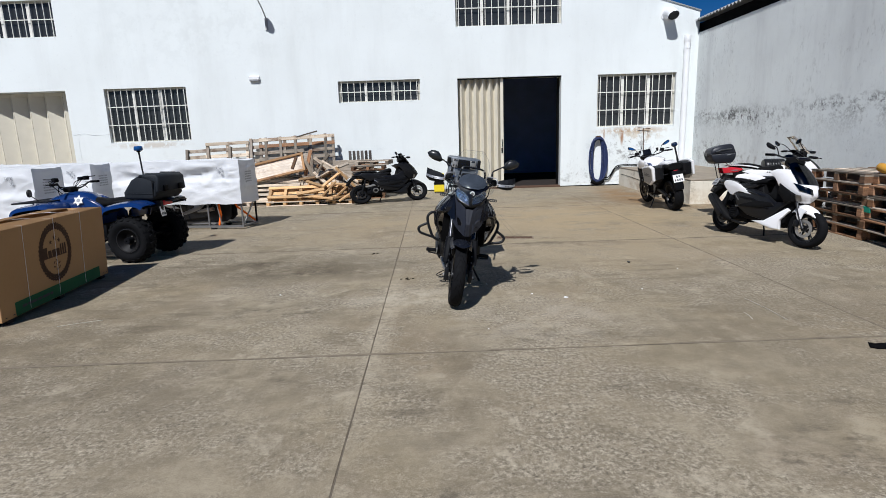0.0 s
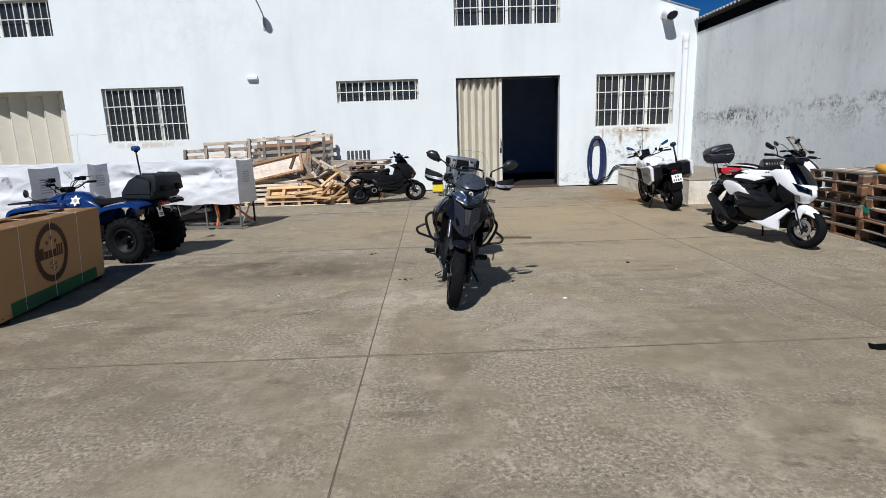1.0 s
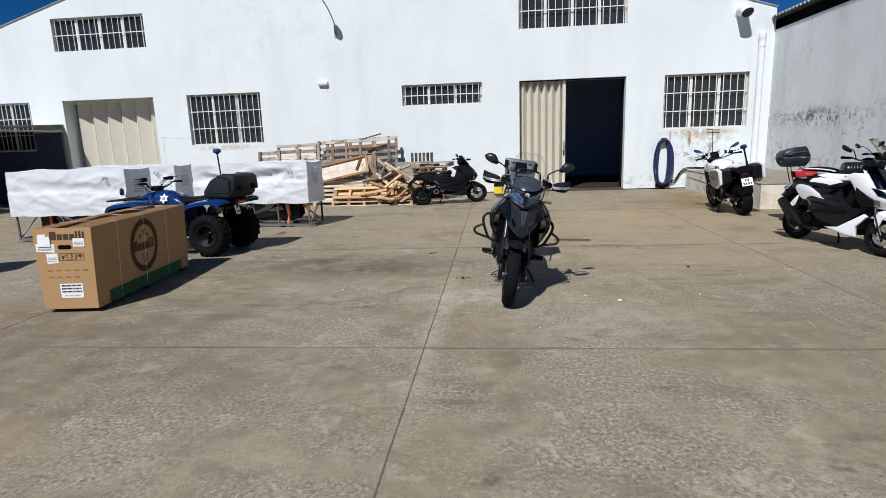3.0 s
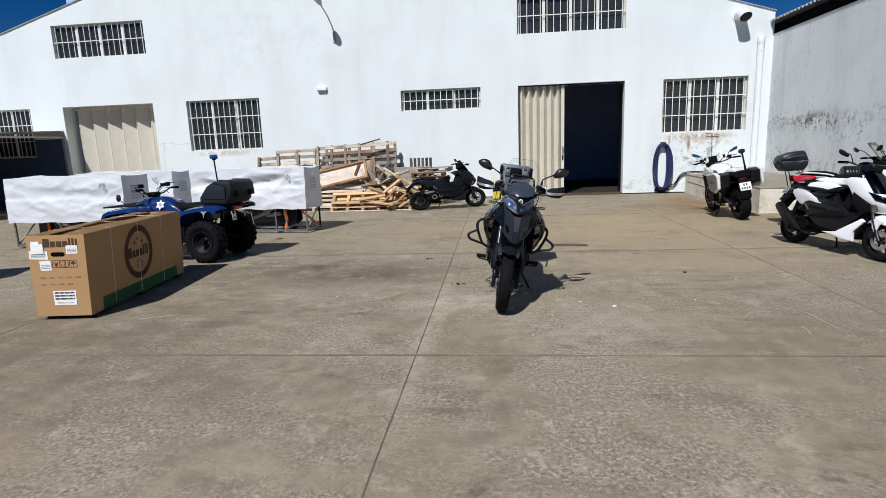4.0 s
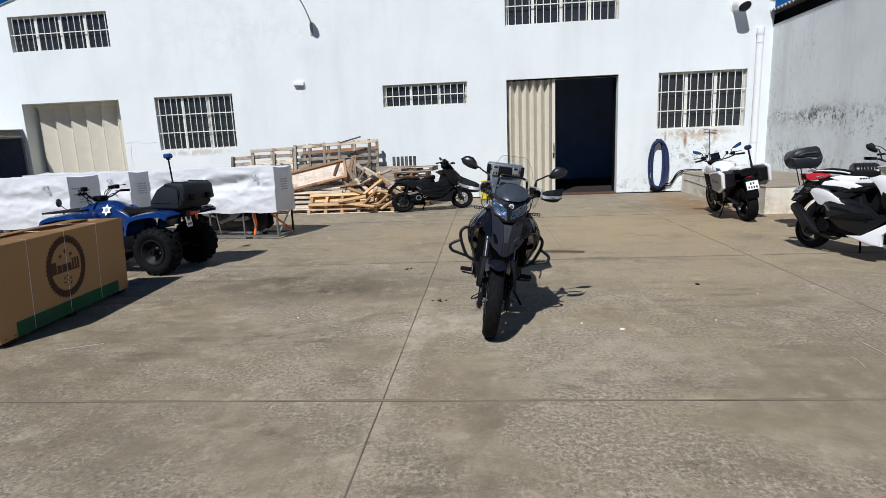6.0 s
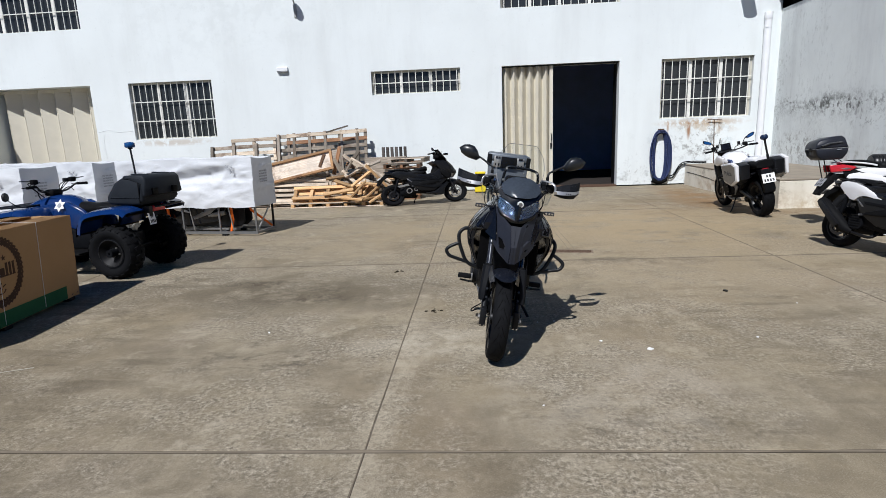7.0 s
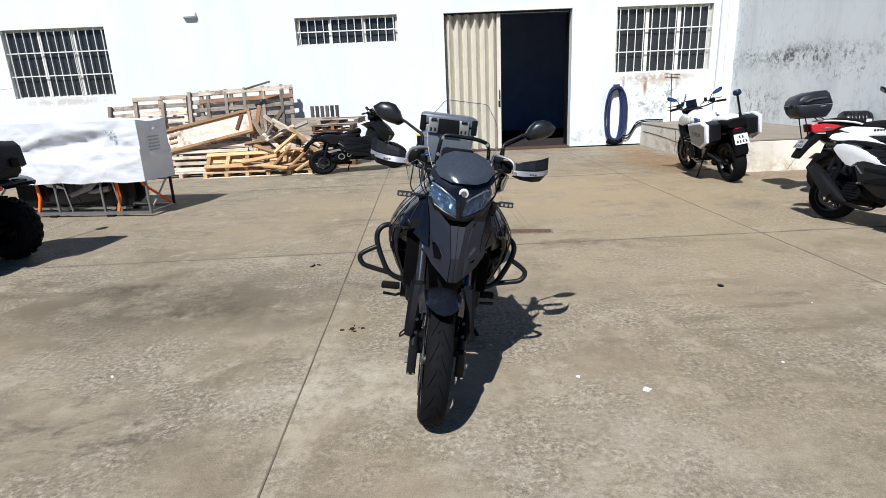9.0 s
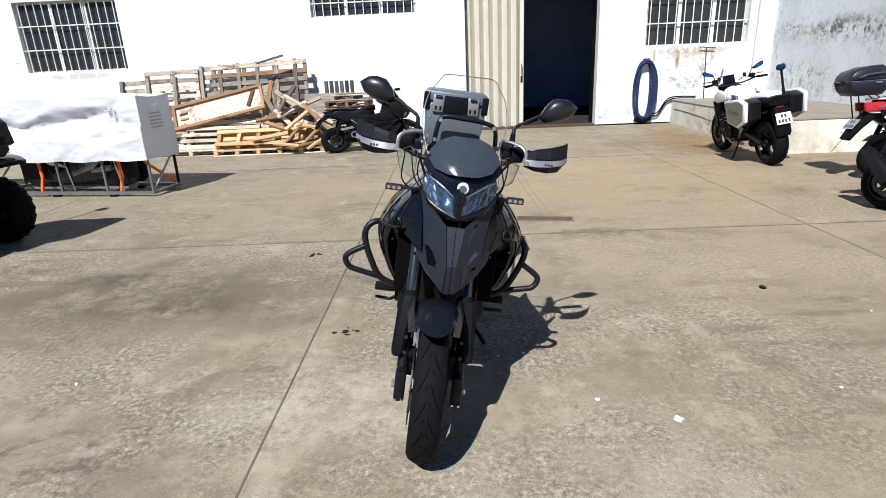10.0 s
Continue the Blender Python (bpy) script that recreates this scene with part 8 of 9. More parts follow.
def crated_motorcycle(m):
    top = thing("motorcycle", m, "new black motorcycle lashed inside a wrapped crate", "motorcycle", "motorcycles in crates")
    P = lambda nm, bm, mat, lb="": part(nm, bm, mat, top, lb, 45)
    wheel(top, "rear_wheel", -0.62, 0.36, 0.28, 0.13, 0.08, 5, 0.11, (1,))
    wheel(top, "front_wheel", 0.62, 0.36, 0.28, 0.11, 0.08, 5, 0.12, (1,))
    P("engine", body([(0.25, 0.42, 0.13, 0.12, 0.9), (0.0, 0.42, 0.17, 0.15, 0.9), (-0.28, 0.42, 0.12, 0.11, 0.9)], 3, 16, 3), DARK_METAL)
    P("fuel_tank", body([(0.30, 0.78, 0.10, 0.08, 0.7), (0.12, 0.82, 0.17, 0.12, 0.7), (-0.10, 0.78, 0.12, 0.08, 0.8)], 2.6, 16, 3), BLACK_GLOSS)
    P("seat", body([(-0.10, 0.76, 0.11, 0.04, 0.8), (-0.50, 0.80, 0.12, 0.05, 0.8), (-0.80, 0.84, 0.07, 0.03, 0.8)], 2.8, 14, 3), BLACK_MATT)
    panel(top, "side_fairing", BLACK_GLOSS, [(0.60, 0.74), (0.10, 0.70), (-0.55, 0.66), (-0.72, 0.52), (-0.46, 0.22), (0.10, 0.15), (0.46, 0.20), (0.58, 0.46)], 0.14, 0.185, 0.02)
    panel(top, "fairing_stripe", WHITE_PAINT, [(0.46, 0.62), (0.34, 0.50), (0.10, 0.42), (0.06, 0.38), (0.32, 0.42), (0.44, 0.50)], 0.18, 0.192, 0.004, "white fairing stripe")
    panel(top, "fairing_flash", SILVER, [(-0.30, 0.52), (-0.52, 0.50), (-0.34, 0.36), (-0.02, 0.26), (0.02, 0.31), (-0.22, 0.40)], 0.18, 0.190, 0.004, "silver fairing flash")
    P("headlamp", body([(0.44, 0.80, 0.10, 0.07, 0.9), (0.56, 0.78, 0.10, 0.07, 0.9), (0.61, 0.77, 0.06, 0.04, 0.9)], 3, 14, 2), BLACK_GLOSS)
    for s in (1, -1):
        P("fork_leg", tube(bmesh.new(), [(0.62, s * 0.09, 0.36), (0.42, s * 0.09, 0.82)], 0.022, 8), STEEL)
        P("swingarm", tube(bmesh.new(), [(-0.25, s * 0.10, 0.42), (-0.62, s * 0.10, 0.36)], 0.025, 8), DARK_METAL)
    P("silencer", tube(bmesh.new(), [(-0.15, 0.14, 0.30), (-0.50, 0.16, 0.36), (-0.62, 0.16, 0.38)], [0.03, 0.05, 0.04], 12), STEEL)
    # Oversized black sheet added to darken the crate's open side down to the rails.
    panel(top, "lower_cowl", BLACK_SATIN, [(0.84, 0.58), (-0.95, 0.60), (-0.95, 0.22), (-0.85, 0.13), (0.74, 0.13), (0.84, 0.24)], 0.09, 0.13, 0.012)
    P("cradle", bx(-0.75, 0.75, -0.10, 0.10, 0.071, 0.11), STEEL, "steel cradle plate")
    for x in (-0.62, 0.62):
        P("chock", bx(x - 0.12, x + 0.12, -0.06, 0.06, 0.09, 0.115), STEEL)
    return top


# The last crate stands out of view, added to cast its shadow onto the yard.
for cx, cy, yaw, length, seed in ((-3.20, 10.26, -8.0, 2.55, 1), (-6.00, 10.36, -4.0, 2.2, 2), (-6.02, 8.88, -4.0, 2.42, 3), (-6.745, 5.81, 19.5, 2.2, 2)):
    base = pose(cx, cy, 0.0, 0, 0, yaw)
    shipping_crate(base, length, seed)
    crated_motorcycle(base @ pose(-length / 2, 0.30, 0.0, 0, 0, 180))


# ---- the big cardboard carton ----
def carton(m):
    W, L, Z0, H = 0.565, 1.96, 0.042, 0.885
    top = thing("carton", m, "large brown cardboard carton with dark oval print and green band", "box")
    P = lambda nm, bm, mat, lb="", parent=None, smooth=False: part(nm, bm, mat, parent or top, lb, smooth)
    shell_bm = bmesh.new()
    t = 0.007
    box(shell_bm, 0, W, 0, t, Z0, H, 0.003)
    box(shell_bm, 0, W, L - t, L, Z0, H, 0.003)
    box(shell_bm, 0, t, t, L - t, Z0, H, 0.003)
    box(shell_bm, W - t, W, t, L - t, Z0, H, 0.003)
    box(shell_bm, 0.01, W - 0.01, 0.01, L - 0.01, Z0, Z0 + 0.01)
    body_ob = P("carton_body", shell_bm, CARD, "brown corrugated cardboard")
    for k, y in enumerate((0.14, L / 2, L - 0.10)):
        P("runner", bx(0.02, W - 0.02, y - 0.045, y + 0.045, 0.0, Z0), DARK_METAL, "dark base runner")
    # flaps that do not quite meet, leaving dark gaps
    n = 16
    for side, x0, x1, bow in ((0, 0.0, 0.19, 0.02), (1, W, W - 0.20, 0.03), (2, 0.215, 0.335, 0.045)):
        rows = []
        for i in range(n + 1):
            y = 0.004 + (L - 0.008) * i / n
            w = math.sin(math.pi * i / n)
            xe = x1 + (0.030 if side == 0 else -0.030 if side == 1 else 0.0) * math.sin(2 * math.pi * i / n + side)
            z1 = H + bow * w * (0.6 + 0.4 * math.sin(5 * i / n + side)) - (0.035 if side == 2 else 0)
            rows.append(((x0 if side < 2 else 0.20 + 0.02 * w, y, H + 0.001 - (0.03 if side == 2 else 0)), (xe, y, z1)))
        bm = bmesh.new()
        vs = [[bm.verts.new(p) for p in row] for row in rows]
        fs = [bm.faces.new((a[0], a[1], b[1], b[0])) for a, b in zip(vs, vs[1:])]
        bmesh.ops.solidify(bm, geom=fs, thickness=0.005)
        P("flap", bm, CARD, "bowed cardboard top flap", body_ob)
    P("packing", bx(0.02, W - 0.02, 0.02, L - 0.02, H - 0.22, H - 0.09), CARD_DARK, "dark inside packing", body_ob)
    for y in (0.42, 0.93, 1.44):
        line = [(W + 0.002, y, Z0 + 0.02), (W + 0.003, y + 0.01, H + 0.004), (W * 0.5, y, H + 0.012), (-0.003, y, H + 0.004), (-0.003, y, Z0 + 0.02)]
        P("string", tube(bmesh.new(), line, 0.0022, 5), PAPER, "thin pale packing string", body_ob)
    # end face print: brand as plain blocks, hand hole, marks, labels
    def front(x, z):
        return pose(x, -0.0015, z, 90, 0, 0)
    bm = bmesh.new()
    for k, (w, h) in enumerate(((0.060, 0.085), (0.048, 0.058), (0.050, 0.058), (0.048, 0.058), (0.020, 0.085), (0.020, 0.085), (0.020, 0.080))):
        x = 0.165 + sum((0.070, 0.058, 0.060, 0.058, 0.032, 0.032, 0.032)[:k])
        box(bm, x, x + w, 0, h, 0, 0.001, 0, front(0, 0.765))
        if k in (0, 1, 3):
            box(bm, x - 0.004, x + w + 0.003, h * 0.42, h * 0.52, 0, 0.0012, 0, front(0, 0.765))
    P("brand_blocks", bm, PRINT_BROWN, "dark brown printed blocks", body_ob)
    hole = [(0.045 * math.copysign(1, math.cos(a)) + 0.022 * math.cos(a), 0.022 * math.sin(a)) for a in (2 * math.pi * k / 16 + 0.1 for k in range(16))]
    # Flat near-black patch standing for the shaded opening.
    P("hand_hole", prism(bmesh.new(), hole, 0, 0.001, "z", 0, front(0.295, 0.69)), VOID, "dark oval hand hole", body_ob)
    icons = bmesh.new()
    for k in range(3):
        x = 0.265 + 0.085 * k
        for a, b, c, d in ((-0.034, 0.034, 0.034, 0.038), (-0.034, 0.034, -0.038, -0.034), (-0.038, -0.034, -0.038, 0.038), (0.034, 0.038, -0.038, 0.038)):
            box(icons, a, b, c, d, 0, 0.001, 0, front(x, 0.59))
    prism(icons, [(0.025 * math.cos(a), 0.025 * math.sin(a)) for a in (math.pi * k / 8 for k in range(9))], 0, 0.001, "z", 0, front(0.435, 0.59))
    box(icons, -0.002, 0.002, -0.024, 0.0, 0, 0.001, 0, front(0.435, 0.59))
    prism(icons, [(-0.02, 0.018), (-0.012, 0.018), (0, 0.0), (0.012, 0.018), (0.02, 0.018), (0.008, -0.024), (-0.008, -0.024)], 0, 0.001, "z", 0, front(0.265, 0.59))
    box(icons, -0.016, 0.016, -0.028, -0.024, 0, 0.001, 0, front(0.35, 0.59))
    P("handling_marks", icons, PRINT_BROWN, "printed handling marks", body_ob)
    lettering("stack_number", "3", 0.062, front(0.35, 0.598), PRINT_BROWN, body_ob)
    faint = bmesh.new()
    for r, n in ((0, 5), (1, 4)):
        for k in range(n):
            box(faint, 0, 0.05, 0, 0.012, 0, 0.001, 0, front(0.09 + 0.088 * k, 0.445 - 0.07 * r))
    tagged(P("faint_print", faint, PRINT_FAINT, "", body_ob), "faint printed line of small blocks", kind="stuff")
    lab = P("model_label", box(bmesh.new(), -0.115, 0.115, -0.075, 0.075, 0, 0.0012, 0, front(0.31, 0.235)), PAPER, "white paper label", body_ob)
    P("label_print", print_block(bmesh.new(), pose(0.31, -0.003, 0.258, 90, 0, 0), 3, 0.20, 0.095, 5), INK, "", lab)
    lettering("origin_line", "MADE IN CHINA", 0.022, pose(0.31, -0.003, 0.183, 90, 0, 0), INK, lab, 0.0003)
    for x, z, w, h, tilt in ((0.435, 0.735, 0.11, 0.085, 0), (0.085, 0.79, 0.075, 0.07, 2), (0.105, 0.685, 0.18, 0.085, -3), (0.16, 0.575, 0.11, 0.10, 2)):
        st = P("sticker", box(bmesh.new(), -w / 2, w / 2, -h / 2, h / 2, 0, 0.0012, 0, front(x, z) @ pose(0, 0, 0, 0, 0, tilt)), PAPER, "white shipping sticker", body_ob)
        P("sticker_print", print_block(bmesh.new(), front(x, z) @ pose(0, -0.01, 0.0013, 0, 0, tilt), 3, w * 0.8, h * 0.5, int(x * 100)), GREY_INK, "", st)
    pouch = fine_box(0.045, 0.165, -0.011, -0.003, 0.70, 0.80, 0.016)
    P("torn_pouch", crumple(pouch, 0.022, 4), PAPER, "torn white document pouch", body_ob, 60)
    # long side: wreath, name as blocks, stars, green band
    def flank(y, z):
        return pose(W + 0.0015, y, z, 90, 0, 90)
    ring = bmesh.new()
    for k in range(44):
        a = 2 * math.pi * k / 44
        for rr, tl in ((1.0, 28), (0.93, 0), (0.86, -28)):
            box(ring, -0.028, 0.028, -0.0095, 0.0095, 0, 0.001, 0, flank(0.93 + 0.275 * rr * math.cos(a), 0.530 + 0.298 * rr * math.sin(a)) @ pose(0, 0, 0, 0, 0, math.degrees(math.atan2(0.298 * math.cos(a), -0.275 * math.sin(a))) + tl))
    wreath = P("wreath_print", ring, PRINT_BROWN, "dark brown oval leaf wreath print", body_ob)
    name = bmesh.new()
    for k, w in enumerate((0.078, 0.058, 0.064, 0.058, 0.026, 0.026, 0.026)):
        y = -0.225 + sum((0.092, 0.070, 0.076, 0.070, 0.040, 0.040, 0.040)[:k])
        box(name, y, y + w, 0, 0.120 if k in (0, 4, 5, 6) else 0.080, 0, 0.001, 0, flank(0.93, 0.480))
        box(name, y - 0.006, y + w + 0.004, 0, 0.012, 0, 0.0012, 0, flank(0.93, 0.480))
    P("name_blocks", name, PRINT_BROWN, "", wreath)
    deco = bmesh.new()
    for y, z, r in ((-0.075, 0.645, 0.030), (0.0, 0.685, 0.034), (0.075, 0.645, 0.030)):
        prism(deco, [((r if k % 2 == 0 else r * 0.42) * math.sin(math.pi * k / 5), (r if k % 2 == 0 else r * 0.42) * math.cos(math.pi * k / 5)) for k in range(10)], 0, 0.0008, "z", 0, flank(0.93 + y, z))
    for k in range(7):
        box(deco, -0.02, 0.02, -0.006, 0.006, 0, 0.0008, 0, flank(0.93 + 0.05 * math.sin(k * 2.1), 0.34 + 0.016 * k) @ pose(0, 0, 0, 0, 0, 50 * math.sin(k * 1.7)))
    tagged(P("wreath_fill", deco, PRINT_BROWN, "", wreath), kind="stuff")
    P("green_band", box(bmesh.new(), 0.20 - L / 2, L * 0.90 - L / 2, 0.0, 0.135, 0, 0.001, 0, flank(L / 2, Z0 + 0.004)), PRINT_GREEN, "dark green printed band", body_ob)
    P("band_marks", print_block(bmesh.new(), flank(0.55, Z0 + 0.075) @ pose(0, 0, 0.0012), 1, 0.50, 0.05, 8), INK, "", body_ob)
    for y in (0.06, 0.17, L - 0.12, L - 0.04):
        P("staple", box(bmesh.new(), -0.012, 0.012, -0.004, 0.004, 0, 0.002, 0, flank(y, Z0 + 0.03)), INK, "", body_ob)
    # the loaded carton leans out a little towards its top
    for ob in top.children_recursive:
        for v in ob.data.vertices:
            v.co.x += 0.042 * (v.co.x / W) * max(0.0, v.co.z - Z0) / (H - Z0)
    return top


carton(pose(-4.108, 4.742, 0.0, 0, 0, 4.9))


# ---- pallets ----
board_meshes = {}


def board(lx, ly, lz, mat, parent, m, name="board"):
    """One sawn board, its mesh shared by boards of the same size."""
    key = (round(lx, 2), round(ly, 2), round(lz, 3), mat.name)
    if key not in board_meshes:
        board_meshes[key] = mesh_of(bx(-lx / 2, lx / 2, -ly / 2, ly / 2, -lz / 2, lz / 2, 0.003), "board", mat)
    return piece(name, board_meshes[key], parent, m)


def pallet(m, length, width, mat, label, boards=5, bearers=3, lower=3, bearer_h=0.085, block=False, bmat=None, missing=(), group="wooden pallets", wide=0.095):
    """Deck boards along x over bearers along y; origin at the middle of its underside."""
    top = thing("pallet", m, label, "pallet", group)
    rnd = random.Random(len(board_meshes) * 17 + boards)
    t = 0.020
    z = 0.0
    mix = {PALE_PINE.name: (OLD_WOOD, PINE), OLD_WOOD.name: (PALE_PINE, BROWN_WOOD), BROWN_WOOD.name: (OLD_WOOD, PALE_PINE), PINE.name: (PALE_PINE, PINE)}[mat.name]
    some = lambda: mat if rnd.random() < 0.68 else mix[int(rnd.random() < 0.35)]
    if lower:
        for k in range(lower):
            y = (k / max(1, lower - 1) - 0.5) * (width - wide)
            board(length, wide, t, some(), top, pose(rnd.uniform(-0.006, 0.006), y, t / 2, 0, 0, rnd.uniform(-0.5, 0.5)))
        z = t
    for k in range(bearers):
        x = (k / (bearers - 1) - 0.5) * (length - 0.10)
        if block:
            for j in range(3):
                y = (j / 2 - 0.5) * (width - 0.13)
                board(0.10, 0.13, bearer_h, bmat or mat, top, pose(x, y, z + bearer_h / 2, 0, 0, rnd.uniform(-2, 2)), "block")
        else:
            board(width, 0.075, bearer_h, bmat or mat, top, pose(x, 0, z + bearer_h / 2, 0, 0, 90 + rnd.uniform(-0.7, 0.7)), "bearer")
    if block:
        # Dark boards added inside, so the gaps look shaded and not see-through.
        for y in (-0.10, 0.34):
            board(length - 0.04, 0.022, bearer_h - 0.004, SHADED_WOOD, top, pose(0, y * width, z + bearer_h / 2), "stringer")
        for k in range(bearers):
            x = (k / (bearers - 1) - 0.5) * (length - 0.10)
            board(width, 0.10, t, mat, top, pose(x, 0, z + bearer_h + t / 2, 0, 0, 90))
        z += t
    for k in range(boards):
        if k in missing:
            continue
        y = (k / max(1, boards - 1) - 0.5) * (width - wide)
        board(length, wide, t, some(), top, pose(rnd.uniform(-0.008, 0.008), y, z + bearer_h + t / 2 + 0.001, 0, 0, rnd.uniform(-0.7, 0.7)))
    return top


# stacks beside the grey wall, at the scooters
rnd = random.Random(11)
for k in range(6):
    mats = [BROWN_WOOD, OLD_WOOD, BROWN_WOOD, PALE_PINE, BROWN_WOOD, OLD_WOOD, OLD_WOOD]
    pallet(pose(7.16 + rnd.uniform(-0.05, 0.05), 8.02 + rnd.uniform(-0.02, 0.02), 0.155 * k, 0, 0, 86 + rnd.uniform(-1.2, 1.2)), 1.20, 1.45, mats[k],
           "brown wooden block pallet in a stack by the grey wall", 9, 3, 4, 0.092, True, BROWN_WOOD, (), "stacked pallets")
for k in range(6):
    pallet(pose(7.12 + rnd.uniform(-0.10, 0.08), 6.82 + rnd.uniform(-0.08, 0.06), 0.155 * k, 0, 0, 86 + rnd.uniform(-4.0, 4.0)), 1.20, 1.45, (OLD_WOOD, BROWN_WOOD, BROWN_WOOD, OLD_WOOD, BROWN_WOOD, OLD_WOOD)[k],
           "worn wooden block pallet in the lower stack by the grey wall", 8, 3, 4, 0.092, True, BROWN_WOOD, (2,) if k == 5 else (), "stacked pallets")
for k in range(6):
    pallet(pose(7.10 + rnd.uniform(-0.10, 0.08), 5.58 + rnd.uniform(-0.05, 0.03), 0.155 * k, 0, 0, 86 + rnd.uniform(-3.5, 3.5)), 1.20, 1.45, (OLD_WOOD, BROWN_WOOD)[k % 2],
           "worn wooden block pallet in a stack by the grey wall", 8, 3, 4, 0.092, True, BROWN_WOOD, (), "stacked pallets")
tagged(part("plastic_block", bx(6.395, 6.41, 7.36, 7.49, 0.40, 0.48, 0.003), GREEN_BLOCK), "small green plastic sheet stuck in the pallet stack", "scrap")
ring = bmesh.new()
tube(ring, [(6.75 + 0.21 * math.cos(a), 7.36 + 0.21 * math.sin(a), 0.995 + 0.014 * math.sin(3 * a)) for a in (2 * math.pi * k / 28 for k in range(28))], 0.062, 12, closed=True)
tagged(part("pipe_coil", ring, COIL, None, "", 60), "orange-brown coiled pipe ring lying on stacked pallets", "pipe coil")

# the heap against the white wall
G = "pallet heap"
pallet(pose(-3.95, 14.58, 0.335, 46, 0, -2), 1.60, 0.84, PALE_PINE, "bleached wooden pallet tilted up in the heap", 6, 3, 3, 0.08, False, OLD_WOOD, (), G, 0.085)
pallet(pose(-4.35, 14.20, 0.0, 0, 0, 3), 1.30, 0.75, PALE_PINE, "bleached wooden pallet at the bottom of the heap", 5, 3, 3, 0.08, False, None, (), G)
pallet(pose(-3.90, 14.98, 0.0, 0, 0, 1), 1.45, 0.80, OLD_WOOD, "grey wooden pallet lying in the heap", 6, 3, 3, 0.09, False, None, (), G)
pallet(pose(-3.85, 15.00, 0.135, 0, 0, -2), 1.45, 0.80, PALE_PINE, "bleached wooden pallet lying in the heap", 6, 3, 3, 0.09, False, OLD_WOOD, (), G)
pallet(pose(-3.85, 15.05, 0.270, 0, 0, 2), 1.45, 0.80, OLD_WOOD, "grey wooden pallet lying in the heap", 6, 3, 3, 0.09, False, None, (), G)
pallet(pose(-3.80, 15.02, 0.405, 0, 0, -1), 1.45, 0.80, PALE_PINE, "bleached wooden pallet on top of others", 6, 3, 3, 0.09, False, None, (), G)
pallet(pose(-2.78, 13.92, 0.003, 0, 0, 2.4), 2.15, 0.34, PINE, "long new yellow pine pallet on the ground", 3, 6, 2, 0.07, False, None, (), G)
pallet(pose(-2.84, 14.05, 0.255, 44, 0, 2.0), 2.00, 0.40, PINE, "new yellow pine pallet tilted on the heap", 2, 6, 4, 0.075, False, None, (), G, 0.085)
pallet(pose(-2.50, 14.36, 0.46, 58, 0, 2) @ pose(0, 0, 0, 0, 0, 90), 0.40, 1.00, PALE_PINE, "short pine slat panel leaning in the heap", 10, 2, 0, 0.05, False, None, (), G)
pallet(pose(-2.35, 14.75, 0.0, 0, 0, 4), 1.9, 0.9, PALE_PINE, "pale wooden pallet under broken boards", 6, 4, 3, 0.10, False, None, (), G)
pallet(pose(-2.30, 14.85, 0.145, 0, 0, -2), 1.7, 0.8, PALE_PINE, "pale wooden pallet under broken boards", 6, 4, 3, 0.10, False, None, (2,), G)
pallet(pose(-2.45, 15.0, 0.29, 0, 2, 3), 1.5, 0.8, OLD_WOOD, "grey wooden pallet under broken boards", 5, 4, 3, 0.10, False, None, (), G)
pallet(pose(-5.6, 15.4, 0.0, 0, 0, 2), 1.6, 1.2, OLD_WOOD, "grey wooden pallet by the wall", 6, 3, 3, 0.10, False, None, (), G)
pallet(pose(-5.5, 15.5, 0.145, 0, 0, -2), 1.6, 1.2, OLD_WOOD, "grey wooden pallet by the wall", 6, 3, 3, 0.10, False, None, (), G)
pallet(pose(-3.7, 15.6, 0.0, 0, 0, 0), 2.2, 1.2, OLD_WOOD, "grey wooden pallet behind the heap", 7, 4, 3, 0.12, False, None, (), G)
pallet(pose(-3.7, 15.65, 0.165, 0, 0, 2), 2.1, 1.2, OLD_WOOD, "grey wooden pallet behind the heap", 7, 4, 3, 0.12, False, None, (), G)
pallet(pose(-3.7, 15.6, 0.33, 0, 0, -1), 2.1, 1.2, OLD_WOOD, "grey wooden pallet behind the heap", 7, 4, 3, 0.12, False, None, (), G)
# leaning ones
pallet(pose(-3.82, 16.10, 1.14, -104, -2.2, 0), 2.26, 1.25, OLD_WOOD, "large grey pallet leaning upright against the wall", 7, 6, 0, 0.085, False, OLD_WOOD, (), G, 0.10)
pallet(pose(-3.58, 16.22, 1.12, 80, -1.5, 0), 2.20, 1.22, OLD_WOOD, "grey pallet leaning upright against the wall", 7, 4, 0, 0.07, False, None, (1,), G, 0.10)
pallet(pose(-5.58, 16.18, 1.05, 80, -1, 0), 1.25, 1.15, PALE_PINE, "bleached pallet leaning upright against the wall", 7, 3, 0, 0.08, False, PALE_PINE, (), G, 0.09)
pallet(pose(-6.10, 15.95, 0.92, -106, -2.5, 0), 1.34, 1.15, OLD_WOOD, "old grey pallet leaning upright against others", 7, 3, 0, 0.09, False, OLD_WOOD, (), G, 0.095)


